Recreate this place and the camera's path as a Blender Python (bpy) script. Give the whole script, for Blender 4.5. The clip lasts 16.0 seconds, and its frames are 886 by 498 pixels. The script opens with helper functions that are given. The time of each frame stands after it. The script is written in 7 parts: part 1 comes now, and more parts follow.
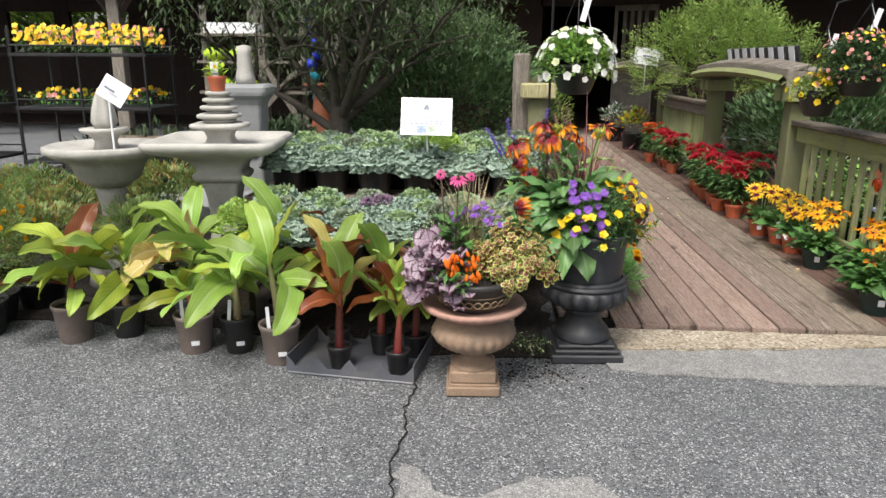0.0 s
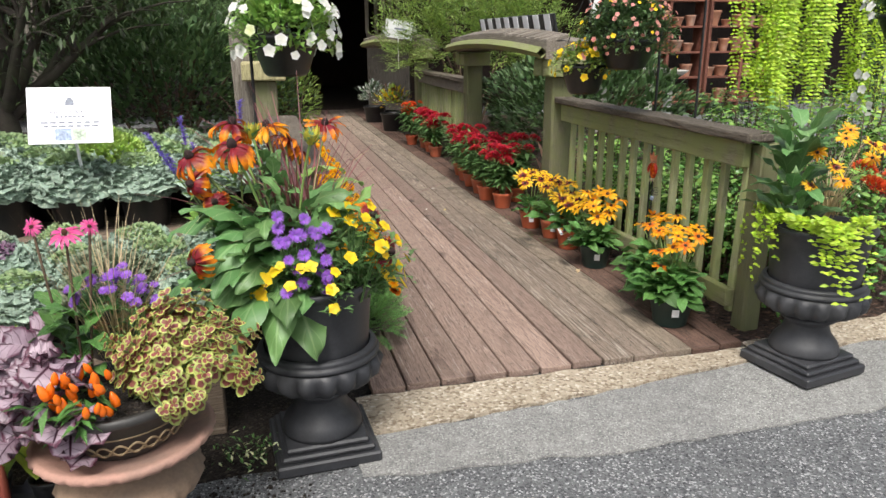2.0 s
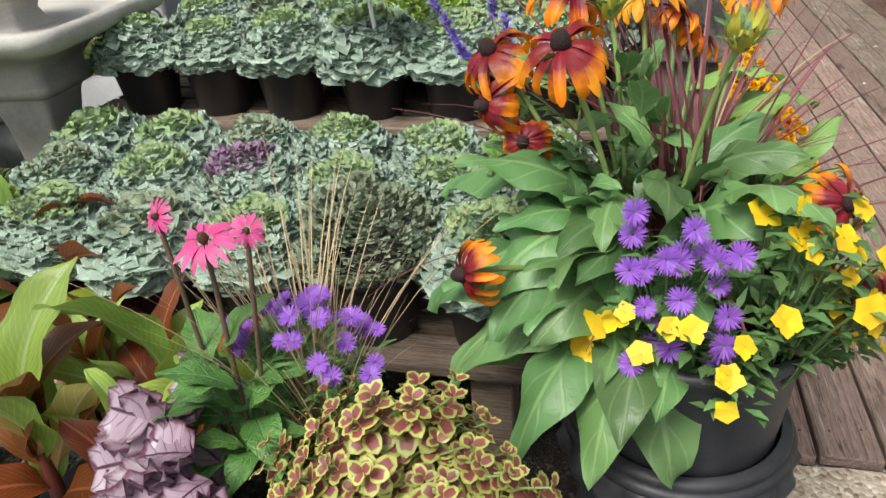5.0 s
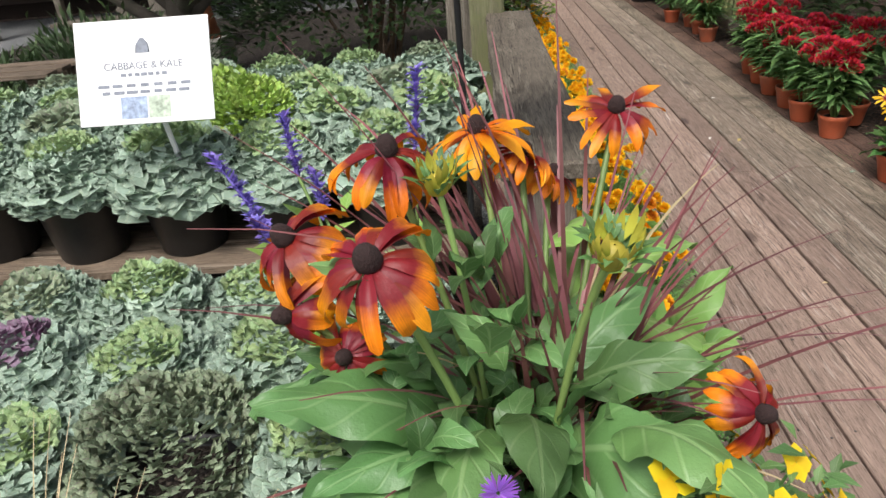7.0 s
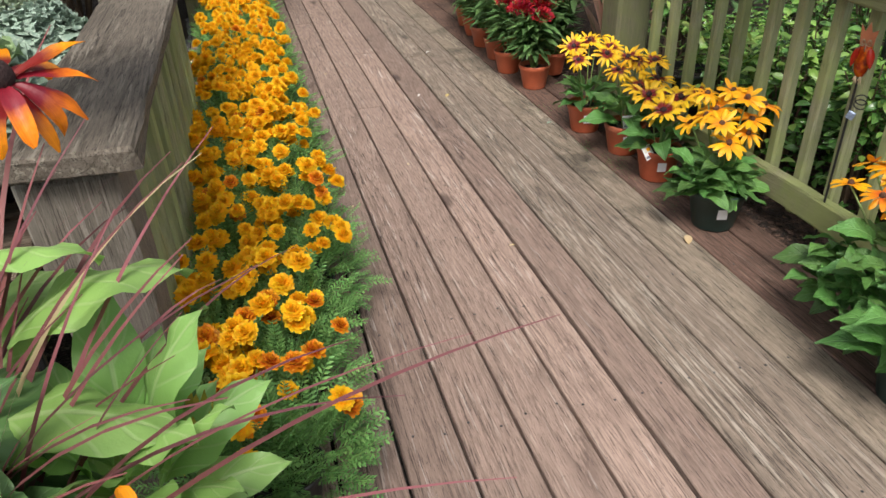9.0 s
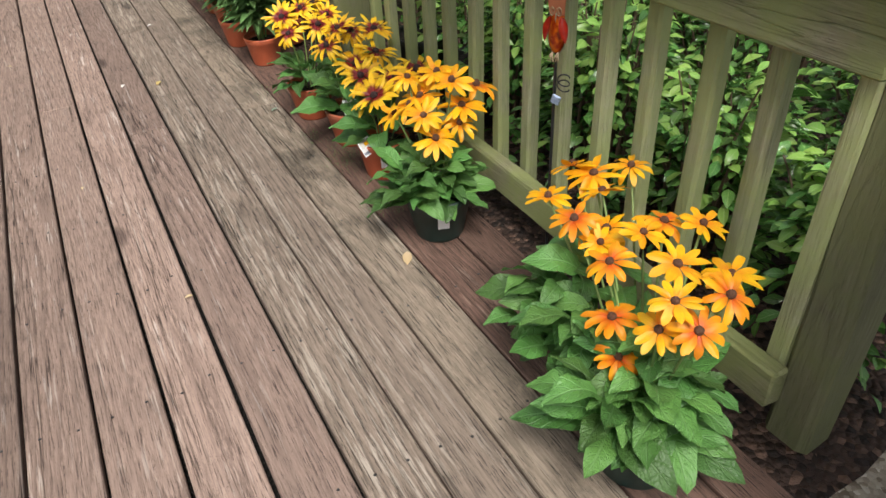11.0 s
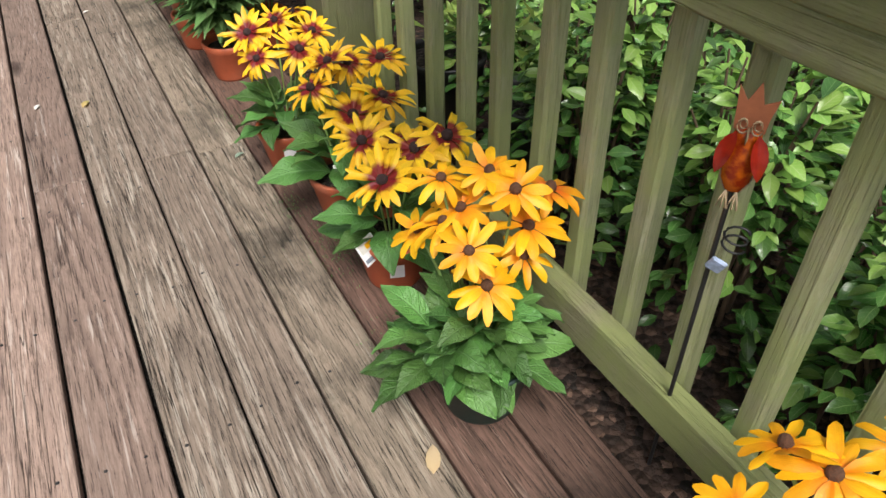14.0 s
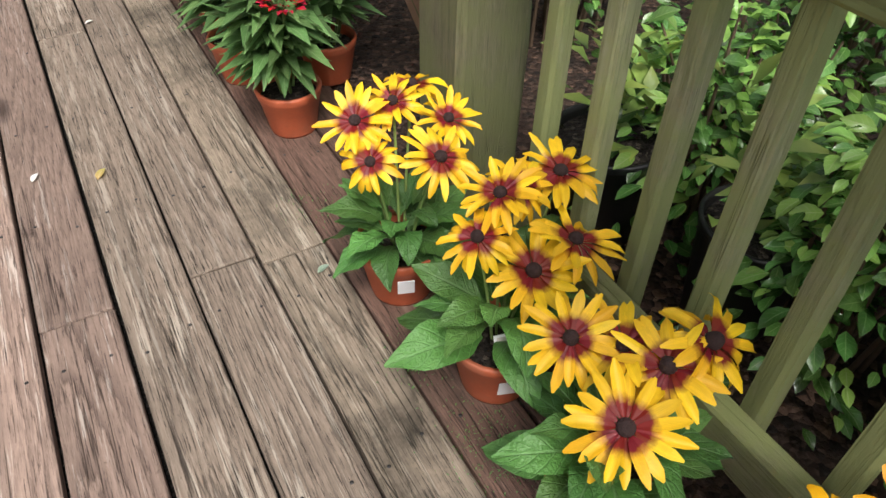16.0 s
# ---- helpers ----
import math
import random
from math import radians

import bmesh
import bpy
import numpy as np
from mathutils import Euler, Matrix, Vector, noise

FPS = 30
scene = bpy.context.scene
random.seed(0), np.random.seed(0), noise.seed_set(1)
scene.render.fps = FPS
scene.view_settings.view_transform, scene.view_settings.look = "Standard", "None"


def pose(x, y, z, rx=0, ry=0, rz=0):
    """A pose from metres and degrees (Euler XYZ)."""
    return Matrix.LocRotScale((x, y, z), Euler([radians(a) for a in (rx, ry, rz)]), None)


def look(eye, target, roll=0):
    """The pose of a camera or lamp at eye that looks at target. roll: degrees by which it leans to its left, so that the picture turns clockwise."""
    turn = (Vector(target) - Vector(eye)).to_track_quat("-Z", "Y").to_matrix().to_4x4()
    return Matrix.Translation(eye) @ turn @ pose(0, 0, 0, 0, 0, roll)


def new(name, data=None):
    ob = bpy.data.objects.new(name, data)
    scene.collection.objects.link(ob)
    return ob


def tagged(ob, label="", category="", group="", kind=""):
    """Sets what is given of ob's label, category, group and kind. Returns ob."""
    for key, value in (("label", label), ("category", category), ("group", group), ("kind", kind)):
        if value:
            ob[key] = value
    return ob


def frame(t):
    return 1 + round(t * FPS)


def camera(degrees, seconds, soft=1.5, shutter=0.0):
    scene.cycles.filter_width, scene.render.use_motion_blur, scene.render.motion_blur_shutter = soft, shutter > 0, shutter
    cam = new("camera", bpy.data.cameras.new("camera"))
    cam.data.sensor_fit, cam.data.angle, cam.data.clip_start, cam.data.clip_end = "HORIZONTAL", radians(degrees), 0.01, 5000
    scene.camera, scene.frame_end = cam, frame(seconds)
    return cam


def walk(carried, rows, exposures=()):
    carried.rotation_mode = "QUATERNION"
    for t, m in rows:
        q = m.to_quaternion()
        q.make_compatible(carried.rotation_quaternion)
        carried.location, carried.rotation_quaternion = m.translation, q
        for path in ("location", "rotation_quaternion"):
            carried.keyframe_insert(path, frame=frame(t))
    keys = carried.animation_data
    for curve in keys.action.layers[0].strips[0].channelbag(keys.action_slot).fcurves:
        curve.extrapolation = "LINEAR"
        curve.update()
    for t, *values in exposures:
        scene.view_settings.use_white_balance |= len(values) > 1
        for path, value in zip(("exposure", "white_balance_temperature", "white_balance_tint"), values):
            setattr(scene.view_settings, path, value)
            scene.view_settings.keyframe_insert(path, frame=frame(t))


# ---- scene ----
cam = camera(64.4, 16.0)


# time, eye, target, lean
PATH = [
    (0, (-0.66, -3.34, 1.299), (-0.776, -1.411, 0.782), 0.3),
    (0.5, (-0.636, -3.087, 1.296), (-0.598, -1.15, 0.8), -0.2),
    (1, (-0.493, -2.835, 1.279), (-0.306, -0.908, 0.777), -0.9),
    (1.5, (-0.401, -2.593, 1.27), (-0.054, -0.697, 0.737), -1.2),
    (2, (-0.335, -2.313, 1.27), (0.154, -0.461, 0.694), -0.3),
    (2.5, (-0.204, -2.083, 1.252), (0.245, -0.235, 0.634), 0.2),
    (3, (-0.154, -1.869, 1.254), (0.121, -0.009, 0.573), -0.3),
    (3.5, (-0.219, -1.645, 1.251), (-0.217, 0.196, 0.47), -1.8),
    (4, (-0.272, -1.497, 1.225), (-0.613, 0.269, 0.349), -3.4),
    (4.2, (-0.269, -1.446, 1.214), (-0.75, 0.272, 0.308), -3.8),
    (6.3, (-0.416, -0.939, 1.259), (-0.815, 0.731, 0.235), -6.8),
    (6.5, (-0.392, -0.911, 1.27), (-0.696, 0.804, 0.288), -6.1),
    (7, (-0.288, -0.87, 1.281), (-0.431, 0.91, 0.38), -5.3),
    (7.5, (-0.143, -0.845, 1.259), (-0.162, 0.928, 0.333), -5.0),
    (8, (-0.045, -0.806, 1.216), (0.065, 0.921, 0.213), -4.4),
    (8.5, (0.022, -0.689, 1.168), (0.285, 1.0, 0.13), -2.9),
    (9, (0.112, -0.593, 1.174), (0.535, 1.066, 0.141), -2.4),
    (9.5, (0.245, -0.572, 1.167), (0.805, 1.052, 0.143), -1.6),
    (9.8, (0.383, -0.551, 1.161), (0.98, 1.051, 0.123), -1.7),
    (10, (0.448, -0.53, 1.148), (1.073, 1.059, 0.107), -1.3),
    (10.2, (0.519, -0.494, 1.153), (1.157, 1.076, 0.091), -2.4),
    (12.3, (0.926, 0.0, 1.045), (1.74, 1.28, -0.258), 0.2),
    (12.5, (0.943, 0.029, 1.042), (1.743, 1.326, -0.252), 0.2),
    (13, (0.941, 0.135, 1.055), (1.72, 1.467, -0.218), 0.0),
    (13.5, (0.956, 0.29, 1.063), (1.724, 1.634, -0.204), -0.2),
    (14, (1.02, 0.439, 1.039), (1.745, 1.793, -0.241), -1.0),
    (14.5, (1.087, 0.623, 1.024), (1.756, 1.958, -0.306), -1.1),
    (15, (1.061, 0.8, 1.004), (1.75, 2.107, -0.345), -0.3),
    (15.5, (1.03, 0.994, 1.015), (1.754, 2.241, -0.372), 0.6),
    (16, (1.026, 1.165, 1.007), (1.751, 2.419, -0.373), 1.1),
]
walk(cam, [(t, look(eye, target, roll)) for t, eye, target, roll in PATH], [(0, 0.85), (6.4, 0.75), (7.0, 0.68), (7.5, 0.51), (8.1, 0.49), (8.6, 0.63), (9.1, 0.83), (10.2, 0.81), (12.5, 0.85), (16, 0.95)])

# ---- daylight: bright overcast ----
world = bpy.data.worlds.new("overcast_sky")
scene.world = world
world.use_nodes = True
wn = world.node_tree
sky = wn.nodes.new("ShaderNodeTexSky")
sky.sky_type = "NISHITA"
sky.sun_disc = False
sky.sun_elevation, sky.sun_rotation = radians(58), radians(200)
sky.air_density, sky.dust_density, sky.ozone_density = 1.0, 4.0, 1.0
wash = wn.nodes.new("ShaderNodeHueSaturation")
wash.inputs["Saturation"].default_value = 0.35
wn.links.new(sky.outputs[0], wash.inputs["Color"])
bg = wn.nodes["Background"]
wn.links.new(wash.outputs[0], bg.inputs["Color"])
bg.inputs["Strength"].default_value = 0.105
sun = new("sun", bpy.data.lights.new("sun", "SUN"))
sun.data.energy, sun.data.angle, sun.data.color = 2.1, radians(20), (1.0, 0.96, 0.9)
sun.matrix_world = look((0, 0, 0), (0.18, 0.5, -0.85))
scene.view_settings.exposure = 0.85


# ---- materials ----
class Nodes:
    """A node material in the making."""

    def __init__(self, name):
        self.m = bpy.data.materials.new(name)
        self.m.use_nodes = True
        self.t = self.m.node_tree
        self.b = self.t.nodes["Principled BSDF"]

    def n(self, kind, **inputs):
        node = self.t.nodes.new("ShaderNode" + kind)
        for k, v in inputs.items():
            self.put(node.inputs[k.replace("_", " ")], v)
        return node

    def put(self, socket, v):
        if isinstance(v, bpy.types.NodeSocket):
            self.t.links.new(v, socket)
        else:
            socket.default_value = v

    def math(self, op, a, b=0.0, clamp=False):
        node = self.t.nodes.new("ShaderNodeMath")
        node.operation, node.use_clamp = op, clamp
        self.put(node.inputs[0], a)
        self.put(node.inputs[1], b)
        return node.outputs[0]

    def mix(self, f, a, b, blend="MIX"):
        node = self.t.nodes.new("ShaderNodeMix")
        node.data_type, node.blend_type = "RGBA", blend
        self.put(node.inputs[0], f)
        self.put(node.inputs[6], a)
        self.put(node.inputs[7], b)
        return node.outputs[2]

    def ramp(self, f, stops):
        node = self.t.nodes.new("ShaderNodeValToRGB")
        e = node.color_ramp.elements
        while len(e) < len(stops):
            e.new(0.5)
        for i, (p, c) in enumerate(stops):
            e[i].position = p
            e[i].color = (c, c, c, 1) if isinstance(c, (int, float)) else (*c, 1)
        self.put(node.inputs[0], f)
        return node.outputs[0]

    def noise(self, vec, scale, detail=4.0, rough=0.55):
        node = self.n("TexNoise", Scale=scale, Detail=detail, Roughness=rough)
        if vec is not None:
            self.put(node.inputs["Vector"], vec)
        return node.outputs[0]

    def place(self, sx=1.0, sy=1.0, sz=1.0, shift=None):
        geo = self.n("NewGeometry")
        vec = geo.outputs["Position"]
        if shift is not None:
            add = self.t.nodes.new("ShaderNodeVectorMath")
            add.operation = "ADD"
            self.put(add.inputs[0], vec)
            self.put(add.inputs[1], shift)
            vec = add.outputs[0]
        mp = self.t.nodes.new("ShaderNodeMapping")
        mp.inputs["Scale"].default_value = (sx, sy, sz)
        self.put(mp.inputs["Vector"], vec)
        return mp.outputs[0]

    def finish(self, color, rough=0.6, metal=0.0, bump=None, strength=0.3, distance=0.01, spec=0.5, thin=0.0):
        self.put(self.b.inputs["Base Color"], color)
        self.put(self.b.inputs["Roughness"], rough)
        self.b.inputs["Metallic"].default_value = metal
        self.b.inputs["Specular IOR Level"].default_value = spec
        if bump is not None:
            bp = self.n("Bump", Strength=strength, Distance=distance, Height=bump)
            self.t.links.new(bp.outputs[0], self.b.inputs["Normal"])
        if thin:
            tr = self.n("BsdfTranslucent")
            self.put(tr.inputs["Color"], color)
            mx = self.n("MixShader")
            mx.inputs[0].default_value = thin
            self.t.links.new(self.b.outputs[0], mx.inputs[1])
            self.t.links.new(tr.outputs[0], mx.inputs[2])
            self.t.links.new(mx.outputs[0], self.t.nodes["Material Output"].inputs["Surface"])
        return self.m


def rgb(c, k=1.0):
    return (c[0] * k, c[1] * k, c[2] * k, 1)


def plain(name, c, rough=0.6, var=0.25, scale=14.0, metal=0.0, bump=0.25, spec=0.5, fine=120.0, dirt=None):
    """Paint, plastic, stone: mottled at two scales, with fine relief."""
    k = Nodes(name)
    p = k.place()
    a, b = k.noise(p, scale), k.noise(p, fine, 3.0)
    f = k.math("ADD", k.math("MULTIPLY", a, 0.65), k.math("MULTIPLY", b, 0.35))
    col = k.mix(k.ramp(f, [(0.3, 0.0), (0.7, 1.0)]), rgb(c, 1 - var), rgb(c, 1 + var))
    if dirt:
        col = k.mix(k.ramp(k.noise(p, scale * 0.35, 6.0, 0.7), [(0.48, 0.0), (0.68, 0.85)]), col, rgb(dirt))
    return k.finish(col, rough, metal, f, bump, 0.004, spec)


def leafy(name, base, tip=None, vein=None, edge=None, rough=0.45, thin=0.25, var=0.35, streak=0.0, veins=9.0, split=(0.0, 1.0), spec=0.45, rim_at=0.76, crinkle=45.0):
    """A leaf or petal: colour along it, midrib and side veins across it, and a tone of its own for each piece."""
    k = Nodes(name)
    uv = k.n("UVMap")
    sep = k.n("SeparateXYZ", Vector=uv.outputs[0])
    u, v = sep.outputs[0], sep.outputs[1]
    side = k.math("ABSOLUTE", k.math("SUBTRACT", u, 0.5))
    geo = k.n("NewGeometry")
    info = k.n("ObjectInfo")
    rnd = k.math("FRACT", k.math("ADD", geo.outputs["Random Per Island"], info.outputs["Random"]))
    p = k.place()
    rag = k.math("MULTIPLY", k.math("SUBTRACT", k.noise(p, 60.0), 0.5), 0.35)
    col = k.mix(k.ramp(k.math("ADD", v, rag), [(split[0], 0.0), (split[1], 1.0)]), rgb(base), rgb(tip or base))
    if edge:
        rim = k.math("MAXIMUM", k.math("MULTIPLY", side, 1.9), k.math("SUBTRACT", k.math("MULTIPLY", v, 1.9), 0.85))
        rim = k.math("MAXIMUM", rim, k.math("SUBTRACT", 0.7, k.math("MULTIPLY", v, 3.0)))
        col = k.mix(k.ramp(k.math("ADD", rim, rag), [(rim_at, 0.0), (rim_at + 0.14, 1.0)]), col, rgb(edge))
    if vein:
        wave = k.math("SINE", k.math("MULTIPLY", k.math("SUBTRACT", v, k.math("MULTIPLY", side, 0.5)), veins * 6.283))
        lines = k.ramp(wave, [(0.86, 0.0), (1.0, 0.6)])
        rib = k.ramp(side, [(0.02, 1.0), (0.045, 0.0)])
        col = k.mix(k.math("MAXIMUM", lines, rib), col, rgb(vein))
    if streak:
        st = k.noise(k.n("Mapping", Vector=uv.outputs[0], Scale=(14.0, 1.2, 1.0)).outputs[0], 1.0)
        col = k.mix(k.ramp(st, [(0.4, 0.0), (0.7, streak)]), col, rgb(base, 0.45))
    tone = k.math("ADD", 1.0 - var, k.math("MULTIPLY", rnd, 2 * var))
    col = k.mix(1.0, col, k.n("CombineColor", Red=tone, Green=tone, Blue=tone).outputs[0], "MULTIPLY")
    hs = k.n("HueSaturation", Color=col)
    k.put(hs.inputs["Hue"], k.math("ADD", 0.488, k.math("MULTIPLY", k.math("FRACT", k.math("MULTIPLY", rnd, 7.3)), 0.024)))
    relief = k.math("ADD", k.math("MULTIPLY", k.noise(p, 220.0, 2.0), 0.5), k.math("MULTIPLY", k.noise(p, crinkle, 3.0, 0.6), 1.0))
    if vein:
        relief = k.math("SUBTRACT", relief, k.math("MULTIPLY", k.math("MAXIMUM", lines, rib), 0.7))
    return k.finish(hs.outputs[0], rough, 0.0, relief, 0.35 if crinkle < 100 else 0.9, 0.003, spec, thin)


def timber(name, c, pale, dark, along="y", green=None, stain=0.5, rough=0.8, tone=0.2, spec=0.3, wear=(0.55, 0.75), lines=0.6, checks=0.9):
    """Weathered wood with grain along one axis, bleached streaks, dark checks and stains."""
    k = Nodes(name)
    info = k.n("ObjectInfo")
    r = k.math("MULTIPLY", info.outputs["Random"], 37.0)
    shift = k.n("CombineXYZ", X=r, Y=r, Z=r).outputs[0]
    s = {"y": (1, 0.075, 1), "x": (0.075, 1, 1), "z": (1, 1, 0.075)}[along]
    grain = k.place(*s, shift=shift)
    w = k.place(*[a * 0.8 if a < 1 else 1.25 for a in s], shift=shift)
    broad = k.place(*[a * 0.45 if a < 1 else 0.6 for a in s], shift=shift)
    wide = k.place(1, 1, 1)
    g = k.noise(grain, 210.0, 7.0, 0.75)
    g2 = k.noise(w, 74.0, 6.0, 0.65)
    fine = k.noise(k.place(*[a if a == 1 else a * 0.4 for a in s], shift=shift), 420.0, 4.0, 0.75)
    mask = k.noise(broad, 11.0, 3.0, 0.6)
    # growth rings drawn out along the board
    flow = k.math("ADD", k.math("MULTIPLY", k.noise(broad, 6.0, 1.5, 0.4), 46.0), k.math("MULTIPLY", g, 1.3))
    ring = k.math("FRACT", flow)
    line = k.math("MULTIPLY", k.ramp(ring, [(0.0, 0.1), (0.62, 0.25), (0.88, 1.0), (1.0, 0.1)]), k.ramp(mask, [(0.35, 0.25), (0.62, 1.0)]))
    col = k.mix(k.ramp(g, [(0.38, 0.0), (0.62, 1.0)]), rgb(c, 0.74), rgb(c, 1.24))
    streaks = k.math("ADD", k.math("MULTIPLY", g2, 0.8), k.math("MULTIPLY", fine, 0.2))
    col = k.mix(k.math("MULTIPLY", k.ramp(streaks, [(wear[0] - 0.02, 0.0), (wear[0] + 0.03, 0.7)]), k.ramp(mask, [(0.38, 0.15), (0.6, 1.0)])), col, rgb(pale))
    col = k.mix(k.math("MULTIPLY", line, lines), col, rgb(dark, 1.4))
    col = k.mix(k.ramp(fine, [(0.37, checks), (0.455, 0.0)]), col, rgb(dark, 0.7))
    split = k.noise(k.place(*[a if a == 1 else a * 0.3 for a in s], shift=shift), 46.0, 2.0, 0.5)
    crack = k.ramp(k.math("ABSOLUTE", k.math("SUBTRACT", split, 0.5)), [(0.0, checks), (0.012, 0.0)])
    crack = k.math("MULTIPLY", crack, k.ramp(k.noise(broad, 16.0, 2.0), [(0.5, 0.0), (0.56, 1.0)]))
    col = k.mix(crack, col, rgb(dark, 0.35))
    # knots
    knot = k.n("TexVoronoi", Vector=k.place(*[a if a == 1 else 0.35 for a in s], shift=shift), Scale=3.1)
    kd = knot.outputs["Distance"]
    col = k.mix(k.ramp(kd, [(0.015, 0.9), (0.06, 0.5), (0.085, 0.0)]), col, rgb(dark))
    # grime specks
    col = k.mix(k.ramp(k.noise(k.place(), 95.0, 3.0, 0.8), [(0.63, 0.0), (0.74, 0.6)]), col, rgb(dark))
    col = k.mix(k.math("MULTIPLY", k.ramp(k.noise(wide, 3.2, 7.0, 0.72), [(0.5, 0.0), (0.72, 1.0)]), stain), col, rgb(dark))
    if green:
        col = k.mix(k.ramp(k.noise(wide, 5.0, 6.0, 0.7), [(0.3, 0.1), (0.56, 0.95)]), col, rgb(green))
    tn = k.math("ADD", 1 - tone, k.math("MULTIPLY", info.outputs["Random"], 2 * tone))
    col = k.mix(1.0, col, k.n("CombineColor", Red=tn, Green=tn, Blue=tn).outputs[0], "MULTIPLY")
    h = k.math("ADD", k.math("MULTIPLY", g, 0.6), k.math("SUBTRACT", k.math("MULTIPLY", g2, 0.4), k.math("MULTIPLY", line, 0.3)))
    h = k.math("SUBTRACT", k.math("ADD", h, k.math("MULTIPLY", fine, 0.5)), k.math("MULTIPLY", crack, 0.9))
    return k.finish(col, k.ramp(g2, [(0.3, rough - 0.15), (0.7, rough)]), 0.0, h, 0.7, 0.005, spec)


def gritty(name, c, light, dark, size=260.0, rough=0.85, relief=0.8, patch=None, depth=0.004):
    """Asphalt, exposed aggregate, mulch: single stones by cells, with broad stains."""
    k = Nodes(name)
    p = k.place()
    cell = k.n("TexVoronoi", Vector=p, Scale=size)
    tone = k.n("SeparateColor", Color=cell.outputs["Color"]).outputs[0]
    col = k.ramp(tone, [(0.0, dark), (0.45, c), (0.8, c), (1.0, light)])
    broad = k.noise(p, 1.3, 6.0, 0.65)
    col = k.mix(k.ramp(broad, [(0.35, 0.0), (0.7, 0.45)]), col, rgb(dark))
    mid = k.noise(p, 14.0, 5.0, 0.7)
    col = k.mix(k.ramp(mid, [(0.5, 0.0), (0.75, 0.4)]), col, rgb(patch or light))
    h = k.math("SUBTRACT", 1.0, cell.outputs["Distance"])
    return k.finish(col, rough, 0.0, k.math("ADD", h, k.math("MULTIPLY", k.noise(p, size * 2.0, 2.0), 0.4)), relief, depth, 0.35)


ASPHALT = gritty("asphalt", (0.15, 0.155, 0.16), (0.52, 0.52, 0.52), (0.035, 0.037, 0.04), 170.0, patch=(0.2, 0.2, 0.2))
AGGREGATE = gritty("exposed_aggregate", (0.43, 0.37, 0.285), (0.7, 0.64, 0.54), (0.16, 0.12, 0.08), 95.0, patch=(0.5, 0.43, 0.32), depth=0.006)
CONCRETE = gritty("worn_concrete", (0.27, 0.268, 0.255), (0.5, 0.5, 0.47), (0.12, 0.12, 0.12), 210.0, relief=0.6, patch=(0.42, 0.42, 0.4))
MULCH = gritty("bark_mulch", (0.06, 0.035, 0.025), (0.2, 0.12, 0.085), (0.012, 0.008, 0.006), 60.0, relief=1.0, patch=(0.03, 0.02, 0.016), depth=0.02)
# near-black colour that paints the shade between the deck boards
GAP_SHADE = gritty("gap_shade_black", (0.006, 0.005, 0.004), (0.02, 0.016, 0.012), (0.003, 0.003, 0.002), 130.0, relief=1.0, patch=(0.004, 0.003, 0.003), depth=0.008)
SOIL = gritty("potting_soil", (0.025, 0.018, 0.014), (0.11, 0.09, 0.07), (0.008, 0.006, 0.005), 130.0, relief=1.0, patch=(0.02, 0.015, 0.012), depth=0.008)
DECK = timber("deck_wood", (0.3, 0.215, 0.175), (0.6, 0.525, 0.465), (0.05, 0.032, 0.027), "y", stain=0.25, wear=(0.585, 0.78), lines=0.6, checks=0.85)
DECK_RED = timber("red_brown_deck_wood", (0.155, 0.092, 0.07), (0.33, 0.24, 0.19), (0.022, 0.016, 0.013), "y", stain=0.75, wear=(0.6, 0.76), lines=0.65, checks=1.0)
DECK_OLD = timber("old_deck_wood", (0.3, 0.235, 0.185), (0.58, 0.51, 0.425), (0.04, 0.031, 0.025), "y", stain=0.35, wear=(0.55, 0.76), lines=0.6, checks=1.0)
DECK_MOSS = timber("mossy_deck_wood", (0.25, 0.2, 0.152), (0.5, 0.435, 0.35), (0.024, 0.021, 0.016), "y", stain=0.95, wear=(0.56, 0.76), lines=0.65, checks=1.0)
FENCE = timber("algae_fence_wood", (0.33, 0.31, 0.22), (0.52, 0.49, 0.38), (0.085, 0.075, 0.045), "z", green=(0.28, 0.315, 0.13), stain=0.3, lines=0.5, checks=0.8)
PALEPICKET = timber("bleached_picket_wood", (0.46, 0.44, 0.33), (0.66, 0.64, 0.52), (0.11, 0.1, 0.06), "z", green=(0.36, 0.39, 0.2), stain=0.35, lines=0.6, checks=0.8)
RAIL = timber("algae_rail_wood", (0.25, 0.225, 0.155), (0.44, 0.41, 0.31), (0.05, 0.042, 0.028), "y", green=(0.23, 0.26, 0.1), stain=0.35, lines=0.6)
CAPW = timber("dark_weathered_cap_wood", (0.13, 0.108, 0.085), (0.3, 0.27, 0.22), (0.035, 0.028, 0.02), "y", stain=0.5, lines=0.8, checks=1.0)
POSTW = timber("olive_post_wood", (0.16, 0.142, 0.1), (0.3, 0.27, 0.21), (0.042, 0.037, 0.026), "z", green=(0.14, 0.15, 0.068), stain=0.4, lines=0.6)
GREY = timber("grey_wood", (0.19, 0.165, 0.135), (0.36, 0.325, 0.28), (0.08, 0.065, 0.05), "y", stain=0.5)
GREYZ = timber("grey_post_wood", (0.2, 0.175, 0.145), (0.38, 0.345, 0.295), (0.07, 0.06, 0.045), "z", stain=0.5)
BENCHW = timber("bench_wood", (0.2, 0.15, 0.11), (0.36, 0.3, 0.24), (0.05, 0.04, 0.03), "x", stain=0.5)
BARN = timber("dark_barn_wood", (0.05, 0.032, 0.025), (0.1, 0.07, 0.055), (0.015, 0.01, 0.008), "z", stain=0.5)
